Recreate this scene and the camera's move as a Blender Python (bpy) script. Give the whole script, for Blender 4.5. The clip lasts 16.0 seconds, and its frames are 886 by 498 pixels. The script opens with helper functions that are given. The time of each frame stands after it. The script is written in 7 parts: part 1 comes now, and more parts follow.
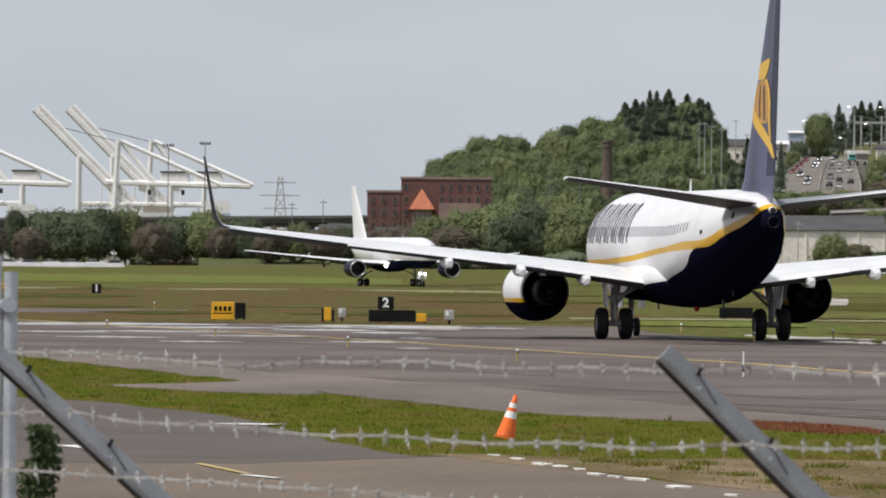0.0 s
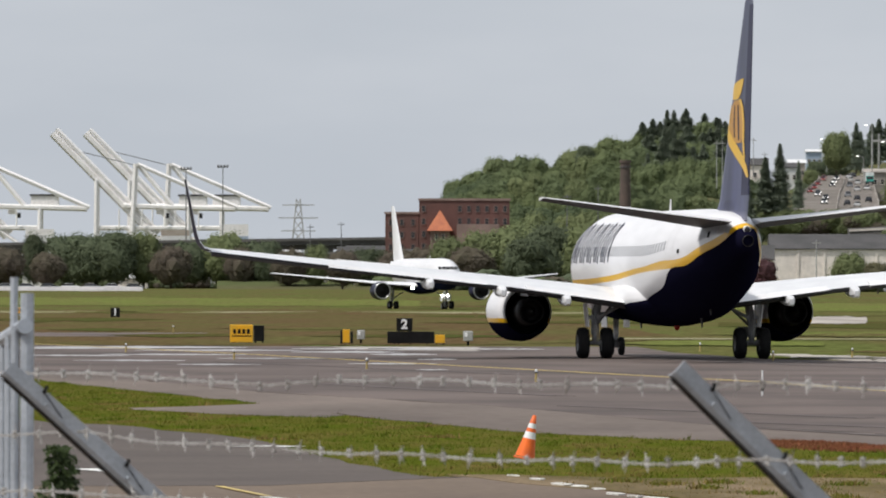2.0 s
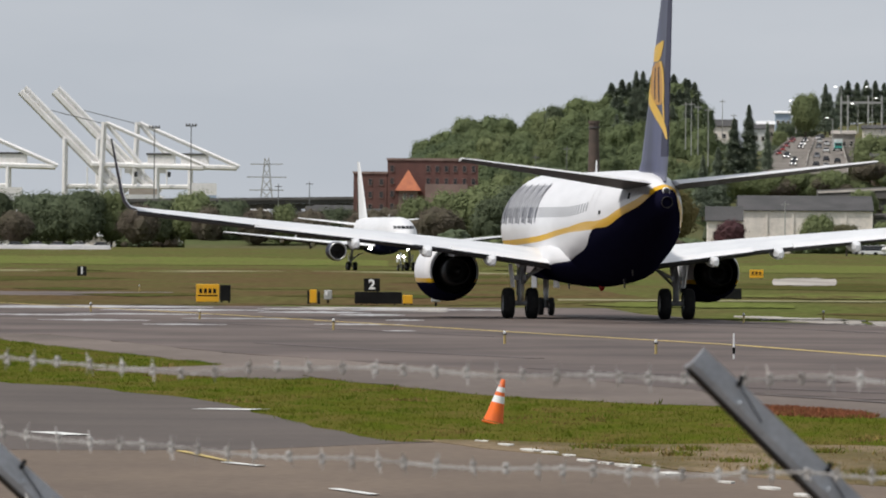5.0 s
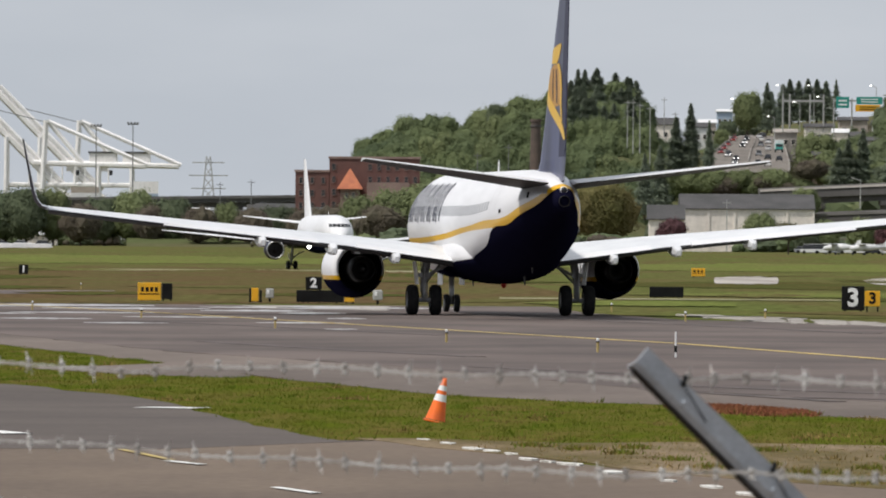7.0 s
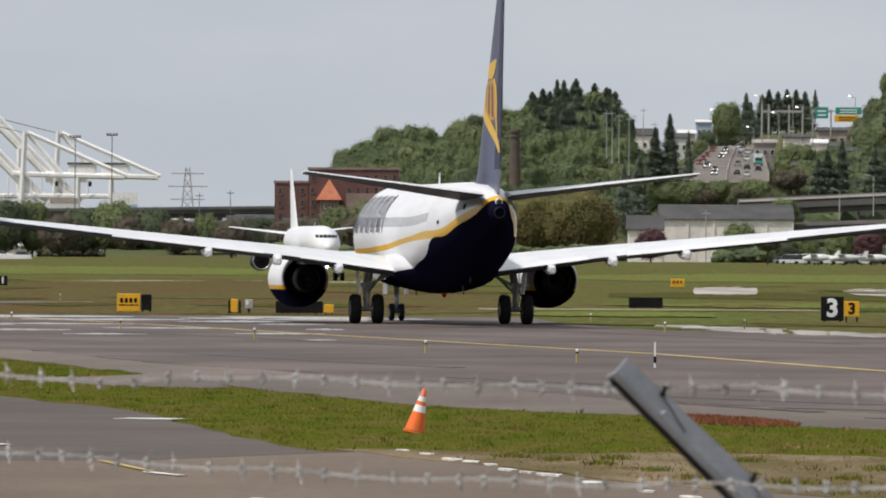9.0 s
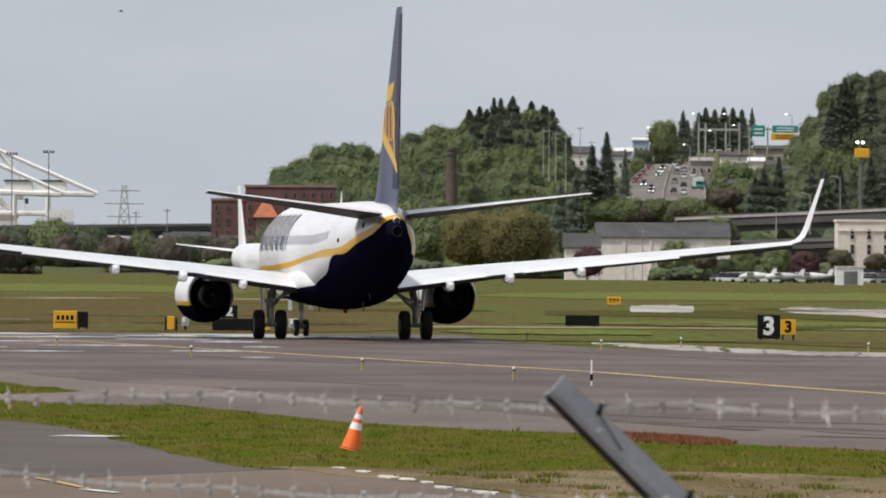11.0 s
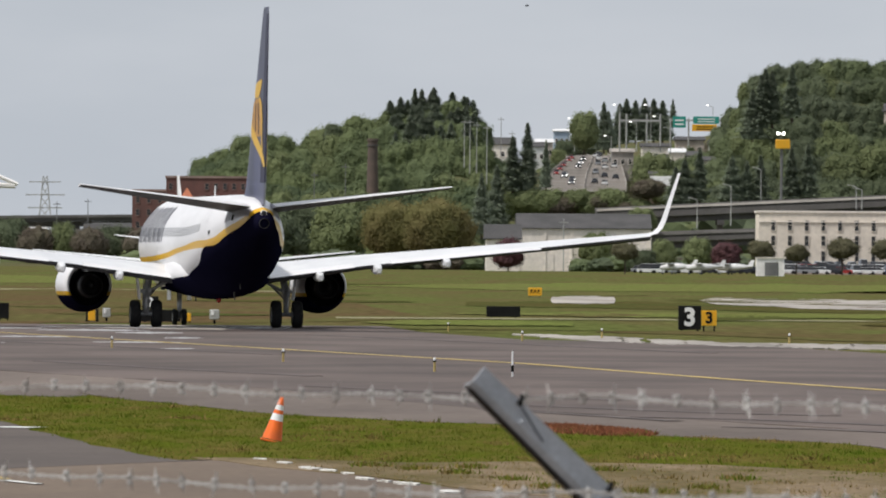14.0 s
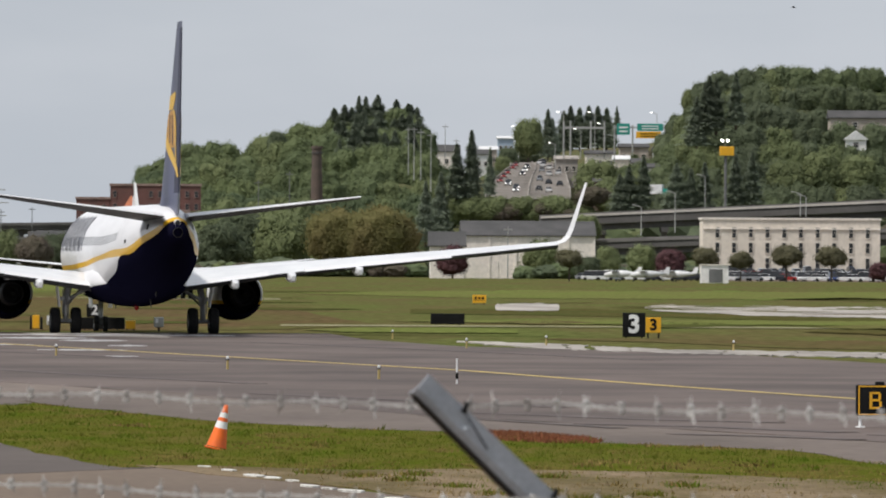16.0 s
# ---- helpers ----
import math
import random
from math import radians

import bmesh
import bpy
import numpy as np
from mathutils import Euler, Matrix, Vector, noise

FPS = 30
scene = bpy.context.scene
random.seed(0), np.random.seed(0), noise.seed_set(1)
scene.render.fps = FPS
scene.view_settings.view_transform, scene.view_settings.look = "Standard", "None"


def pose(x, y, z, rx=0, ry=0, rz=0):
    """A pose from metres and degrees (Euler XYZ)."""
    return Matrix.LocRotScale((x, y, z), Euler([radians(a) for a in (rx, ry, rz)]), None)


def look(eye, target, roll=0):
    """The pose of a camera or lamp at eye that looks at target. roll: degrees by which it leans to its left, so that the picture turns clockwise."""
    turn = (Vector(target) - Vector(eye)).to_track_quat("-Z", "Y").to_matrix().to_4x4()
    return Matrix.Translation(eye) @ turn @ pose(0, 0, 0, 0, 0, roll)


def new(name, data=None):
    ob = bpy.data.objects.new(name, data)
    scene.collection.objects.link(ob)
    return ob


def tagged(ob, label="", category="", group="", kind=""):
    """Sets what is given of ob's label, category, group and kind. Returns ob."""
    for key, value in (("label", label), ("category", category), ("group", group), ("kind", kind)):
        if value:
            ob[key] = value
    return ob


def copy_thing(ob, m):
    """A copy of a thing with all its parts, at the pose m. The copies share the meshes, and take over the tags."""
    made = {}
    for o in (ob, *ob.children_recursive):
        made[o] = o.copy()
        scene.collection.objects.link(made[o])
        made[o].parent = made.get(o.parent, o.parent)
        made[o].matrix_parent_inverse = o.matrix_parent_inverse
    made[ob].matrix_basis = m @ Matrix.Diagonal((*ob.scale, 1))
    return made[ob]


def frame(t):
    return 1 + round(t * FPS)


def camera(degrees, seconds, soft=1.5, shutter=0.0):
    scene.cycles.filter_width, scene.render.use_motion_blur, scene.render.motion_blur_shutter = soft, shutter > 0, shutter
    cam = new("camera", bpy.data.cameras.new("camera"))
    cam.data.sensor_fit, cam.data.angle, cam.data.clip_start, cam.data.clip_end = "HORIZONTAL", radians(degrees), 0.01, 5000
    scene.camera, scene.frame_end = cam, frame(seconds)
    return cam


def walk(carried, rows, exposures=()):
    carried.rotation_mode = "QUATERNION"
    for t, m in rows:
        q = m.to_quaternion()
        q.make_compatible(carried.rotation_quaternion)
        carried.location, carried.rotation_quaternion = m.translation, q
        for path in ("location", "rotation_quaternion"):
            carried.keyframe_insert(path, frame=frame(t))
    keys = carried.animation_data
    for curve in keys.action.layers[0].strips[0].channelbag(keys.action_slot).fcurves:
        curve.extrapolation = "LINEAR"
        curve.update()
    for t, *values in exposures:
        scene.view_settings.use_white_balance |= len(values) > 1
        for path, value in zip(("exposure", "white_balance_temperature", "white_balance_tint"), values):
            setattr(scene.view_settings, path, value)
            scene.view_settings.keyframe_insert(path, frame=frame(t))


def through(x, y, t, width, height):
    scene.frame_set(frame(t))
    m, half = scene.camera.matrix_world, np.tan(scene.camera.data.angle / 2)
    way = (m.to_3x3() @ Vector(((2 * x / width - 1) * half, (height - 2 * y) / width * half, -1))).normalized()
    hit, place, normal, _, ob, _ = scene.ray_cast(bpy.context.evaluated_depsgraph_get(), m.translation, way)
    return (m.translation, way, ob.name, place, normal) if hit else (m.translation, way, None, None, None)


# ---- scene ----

# ---------------------------------------------------------------- camera
cam = camera(5.2807, 16.0, soft=1.7)
# seconds, eye, a point in the line of sight, lean
PATH = [
    (0.0, (0.012, -3.196, 2.918), (-2.227, 296.804, 3.168), 0.53),
    (0.5, (0.006, -3.234, 2.921), (-1.696, 296.766, 2.903), 0.42),
    (1.0, (0.002, -3.229, 2.918), (-1.397, 296.771, 3.169), 0.54),
    (1.5, (0.020, -3.229, 2.911), (-3.119, 296.771, 3.884), 0.09),
    (2.0, (0.020, -3.250, 2.912), (-2.795, 296.750, 3.827), 0.11),
    (2.5, (-0.003, -3.229, 2.920), (-0.791, 296.771, 3.026), 0.09),
    (3.0, (-0.001, -2.213, 2.919), (-0.870, 297.787, 2.786), 0.14),
    (3.5, (0.002, -1.268, 2.920), (-1.272, 298.732, 2.630), 0.23),
    (5.8, (0.000, 0.000, 2.920), (-1.654, 300.000, 2.552), 0.41),
    (6.0, (0.000, 0.000, 2.920), (-1.149, 300.000, 2.510), 0.45),
    (6.5, (0.000, 0.000, 2.920), (-0.305, 300.000, 2.489), 0.37),
    (7.0, (0.000, 0.000, 2.920), (0.000, 300.000, 2.549), 0.37),
    (7.5, (0.000, 0.000, 2.920), (0.734, 300.000, 2.879), 0.34),
    (8.0, (0.000, 0.000, 2.920), (-0.277, 300.000, 3.163), 0.28),
    (8.5, (0.000, 0.000, 2.920), (0.100, 300.000, 3.166), 0.32),
    (9.0, (0.000, 0.000, 2.920), (0.647, 300.000, 2.889), 0.32),
    (9.5, (0.000, 0.000, 2.920), (1.563, 300.000, 3.099), 0.37),
    (10.0, (0.000, 0.000, 2.920), (2.599, 300.000, 3.342), 0.44),
    (10.2, (0.000, 0.000, 2.920), (2.362, 300.000, 3.506), 0.40),
    (12.5, (0.000, 0.000, 2.920), (3.326, 300.000, 3.314), 0.38),
    (13.0, (0.000, 0.000, 2.920), (3.310, 300.000, 3.482), 0.39),
    (13.5, (0.000, 0.000, 2.920), (4.750, 300.000, 3.626), 0.39),
    (14.0, (0.000, 0.000, 2.920), (5.092, 300.000, 3.190), 0.39),
    (14.5, (0.000, 0.000, 2.920), (5.410, 300.000, 3.253), 0.38),
    (15.0, (0.000, 0.000, 2.920), (5.993, 300.000, 3.452), 0.38),
    (15.5, (0.000, 0.000, 2.920), (6.497, 300.000, 3.613), 0.34),
    (16.0, (0.000, 0.000, 2.920), (6.833, 300.000, 3.430), 0.32),
]
walk(cam, [(t, look(eye, aim, lean)) for t, eye, aim, lean in PATH], exposures=((0.0, 0.04, 6420, 11.5), (2.5, 0.03, 6420, 11.5), (3.5, -0.10, 6420, 11.5), (6.0, 0.0, 6420, 11.5), (16.0, 0.0, 6420, 11.5)))
cam.data.dof.use_dof = True
cam.data.dof.focus_distance = 62.0
cam.data.dof.aperture_fstop = 48.0

# ---------------------------------------------------------------- world and sun
SUN_ELEVATION, SUN_TURN = radians(57), radians(-118)      # from the left and behind the camera, through thin cloud


def make_world():
    world = bpy.data.worlds.new("hazy_sky")
    scene.world = world
    world.use_nodes = True
    nt = world.node_tree
    nt.nodes.clear()
    out = nt.nodes.new("ShaderNodeOutputWorld")
    sky = nt.nodes.new("ShaderNodeTexSky")
    sky.sky_type, sky.sun_disc = "NISHITA", False
    sky.sun_elevation, sky.sun_rotation = SUN_ELEVATION, SUN_TURN
    sky.air_density, sky.dust_density = 1.0, 2.0
    back = nt.nodes.new("ShaderNodeBackground")
    back.inputs["Strength"].default_value = 0.06
    nt.links.new(sky.outputs[0], back.inputs["Color"])
    # veil of thin cloud
    geo = nt.nodes.new("ShaderNodeTexCoord")
    stretch = nt.nodes.new("ShaderNodeMapping")
    stretch.inputs["Scale"].default_value = (9, 9, 34)
    cloud = nt.nodes.new("ShaderNodeTexNoise")
    cloud.inputs["Scale"].default_value, cloud.inputs["Detail"].default_value = 1.6, 5
    nt.links.new(geo.outputs["Generated"], stretch.inputs["Vector"])
    nt.links.new(stretch.outputs[0], cloud.inputs["Vector"])
    ramp = nt.nodes.new("ShaderNodeValToRGB")
    ramp.color_ramp.elements[0].position, ramp.color_ramp.elements[0].color = 0.3, (0.555, 0.60, 0.65, 1)
    ramp.color_ramp.elements[1].position, ramp.color_ramp.elements[1].color = 0.75, (0.66, 0.695, 0.735, 1)
    nt.links.new(cloud.outputs[0], ramp.inputs[0])
    veil = nt.nodes.new("ShaderNodeBackground")
    veil.inputs["Strength"].default_value = 1.0
    nt.links.new(ramp.outputs[0], veil.inputs["Color"])
    mix = nt.nodes.new("ShaderNodeMixShader")
    mix.inputs[0].default_value = 0.86
    nt.links.new(back.outputs[0], mix.inputs[1])
    nt.links.new(veil.outputs[0], mix.inputs[2])
    nt.links.new(mix.outputs[0], out.inputs["Surface"])


make_world()
sun_data = bpy.data.lights.new("sun", "SUN")
sun_data.energy, sun_data.angle, sun_data.color = 3.4, radians(5), (1.0, 0.95, 0.87)
sun = new("sun", sun_data)
sun_way = Vector((math.sin(SUN_TURN) * math.cos(SUN_ELEVATION), math.cos(SUN_TURN) * math.cos(SUN_ELEVATION), math.sin(SUN_ELEVATION)))
sun.matrix_world = look(sun_way * 100, (0, 0, 0))

# ---------------------------------------------------------------- materials


def mat(name, base, rough=0.6, metal=0.0, second=None, scale=1.0, bump=0.0, fine=0.0, emit=0.0, mixing=(0.35, 0.65), grain=0.12, per_object=0.0, island=0.0, stretch=None, spec=0.5, through=0.0):
    """A surface with blotches of two tones, fine grain and relief."""
    m = bpy.data.materials.new(name)
    m.use_nodes = True
    nt = m.node_tree
    p = nt.nodes["Principled BSDF"]
    p.inputs["Roughness"].default_value = rough
    p.inputs["Metallic"].default_value = metal
    p.inputs["Specular IOR Level"].default_value = spec
    co = nt.nodes.new("ShaderNodeTexCoord")
    src = co.outputs["Object"]
    if stretch:
        mp = nt.nodes.new("ShaderNodeMapping")
        mp.inputs["Scale"].default_value = stretch
        nt.links.new(src, mp.inputs["Vector"])
        src = mp.outputs[0]
    n1 = nt.nodes.new("ShaderNodeTexNoise")
    n1.inputs["Scale"].default_value, n1.inputs["Detail"].default_value = scale, 6
    nt.links.new(src, n1.inputs["Vector"])
    ramp = nt.nodes.new("ShaderNodeValToRGB")
    a, b = ramp.color_ramp.elements
    a.position, b.position = mixing
    a.color = (*base, 1)
    b.color = (*(second or tuple(c * 0.8 for c in base)), 1)
    nt.links.new(n1.outputs[0], ramp.inputs[0])
    col = ramp.outputs[0]
    n2 = nt.nodes.new("ShaderNodeTexNoise")
    n2.inputs["Scale"].default_value, n2.inputs["Detail"].default_value = fine or scale * 14, 3
    nt.links.new(src, n2.inputs["Vector"])

    def vary(col, source, amount):
        mr = nt.nodes.new("ShaderNodeMapRange")
        mr.inputs["To Min"].default_value, mr.inputs["To Max"].default_value = 1 - amount, 1 + amount
        nt.links.new(source, mr.inputs["Value"])
        mx = nt.nodes.new("ShaderNodeVectorMath")
        mx.operation = "SCALE"
        nt.links.new(col, mx.inputs[0])
        nt.links.new(mr.outputs[0], mx.inputs["Scale"])
        return mx.outputs[0]

    col = vary(col, n2.outputs[0], grain * 2)
    if per_object:
        oi = nt.nodes.new("ShaderNodeObjectInfo")
        col = vary(col, oi.outputs["Random"], per_object)
    if island:
        gi = nt.nodes.new("ShaderNodeNewGeometry")
        col = vary(col, gi.outputs["Random Per Island"], island)
    nt.links.new(col, p.inputs["Base Color"])
    if bump:
        bn = nt.nodes.new("ShaderNodeBump")
        bn.inputs["Strength"].default_value = bump
        bn.inputs["Distance"].default_value = 0.02
        nt.links.new(n2.outputs[0], bn.inputs["Height"])
        nt.links.new(bn.outputs[0], p.inputs["Normal"])
    if through:
        tr = nt.nodes.new("ShaderNodeBsdfTranslucent")
        nt.links.new(col, tr.inputs["Color"])
        mx = nt.nodes.new("ShaderNodeMixShader")
        mx.inputs[0].default_value = through
        nt.links.new(p.outputs[0], mx.inputs[1])
        nt.links.new(tr.outputs[0], mx.inputs[2])
        nt.links.new(mx.outputs[0], nt.nodes["Material Output"].inputs["Surface"])
    if emit:
        p.inputs["Emission Color"].default_value = (*base, 1)
        p.inputs["Emission Strength"].default_value = emit
    return m


def livery(name, white, navy, yellow, points, band, lower, rough=0.3):
    """Aircraft paint: white above, a yellow band, navy below a line that runs along the body (points: y, z)."""
    m = bpy.data.materials.new(name)
    m.use_nodes = True
    nt = m.node_tree
    p = nt.nodes["Principled BSDF"]
    p.inputs["Roughness"].default_value = rough
    p.inputs["Specular IOR Level"].default_value = 0.08
    co = nt.nodes.new("ShaderNodeTexCoord")
    sep = nt.nodes.new("ShaderNodeSeparateXYZ")
    nt.links.new(co.outputs["Object"], sep.inputs[0])
    def above(line):
        """1 where the surface lies above a line along the body."""
        lo, hi = line[0][0], line[-1][0]
        mr = nt.nodes.new("ShaderNodeMapRange")
        mr.inputs["From Min"].default_value, mr.inputs["From Max"].default_value = lo, hi
        nt.links.new(sep.outputs["Y"], mr.inputs["Value"])
        cv = nt.nodes.new("ShaderNodeFloatCurve")
        c = cv.mapping.curves[0]
        c.points[0].location = (0, line[0][1] / 10)
        c.points[1].location = (1, line[-1][1] / 10)
        for y, z in line[1:-1]:
            c.points.new((y - lo) / (hi - lo), z / 10)
        cv.mapping.update()
        nt.links.new(mr.outputs[0], cv.inputs["Value"])
        ten = nt.nodes.new("ShaderNodeMath")
        ten.operation, ten.inputs[1].default_value = "MULTIPLY", 10
        nt.links.new(cv.outputs[0], ten.inputs[0])
        gt = nt.nodes.new("ShaderNodeMath")
        gt.operation = "GREATER_THAN"
        nt.links.new(sep.outputs["Z"], gt.inputs[0])
        nt.links.new(ten.outputs[0], gt.inputs[1])
        return gt.outputs[0]

    def blend(factor, low, high):
        mx = nt.nodes.new("ShaderNodeMix")
        mx.data_type = "RGBA"
        nt.links.new(factor, mx.inputs["Factor"])
        for index, value in ((6, low), (7, high)):
            if isinstance(value, tuple):
                mx.inputs[index].default_value = (*value, 1)
            else:
                nt.links.new(value, mx.inputs[index])
        return mx.outputs[2]

    upper = [(y, z + band * (1 if y < -8 else 0.7)) for y, z in points]
    stripe = blend(above(upper), yellow, white)
    flank = blend(above(points), white, stripe)
    mask = above(lower)
    paint = blend(mask, navy, flank)
    gloss = nt.nodes.new("ShaderNodeMath")
    gloss.operation, gloss.inputs[1].default_value = "MULTIPLY", 0.25
    nt.links.new(mask, gloss.inputs[0])
    nt.links.new(gloss.outputs[0], p.inputs["Specular IOR Level"])
    # streaks of dirt
    mp = nt.nodes.new("ShaderNodeMapping")
    mp.inputs["Scale"].default_value = (1.5, 0.25, 1.5)
    nt.links.new(co.outputs["Object"], mp.inputs[0])
    n = nt.nodes.new("ShaderNodeTexNoise")
    n.inputs["Scale"].default_value, n.inputs["Detail"].default_value = 1.6, 6
    nt.links.new(mp.outputs[0], n.inputs["Vector"])
    mr3 = nt.nodes.new("ShaderNodeMapRange")
    mr3.inputs["To Min"].default_value, mr3.inputs["To Max"].default_value = 0.86, 1.1
    nt.links.new(n.outputs[0], mr3.inputs["Value"])
    sc = nt.nodes.new("ShaderNodeVectorMath")
    sc.operation = "SCALE"
    nt.links.new(paint, sc.inputs[0])
    nt.links.new(mr3.outputs[0], sc.inputs["Scale"])
    nt.links.new(sc.outputs[0], p.inputs["Base Color"])
    return m


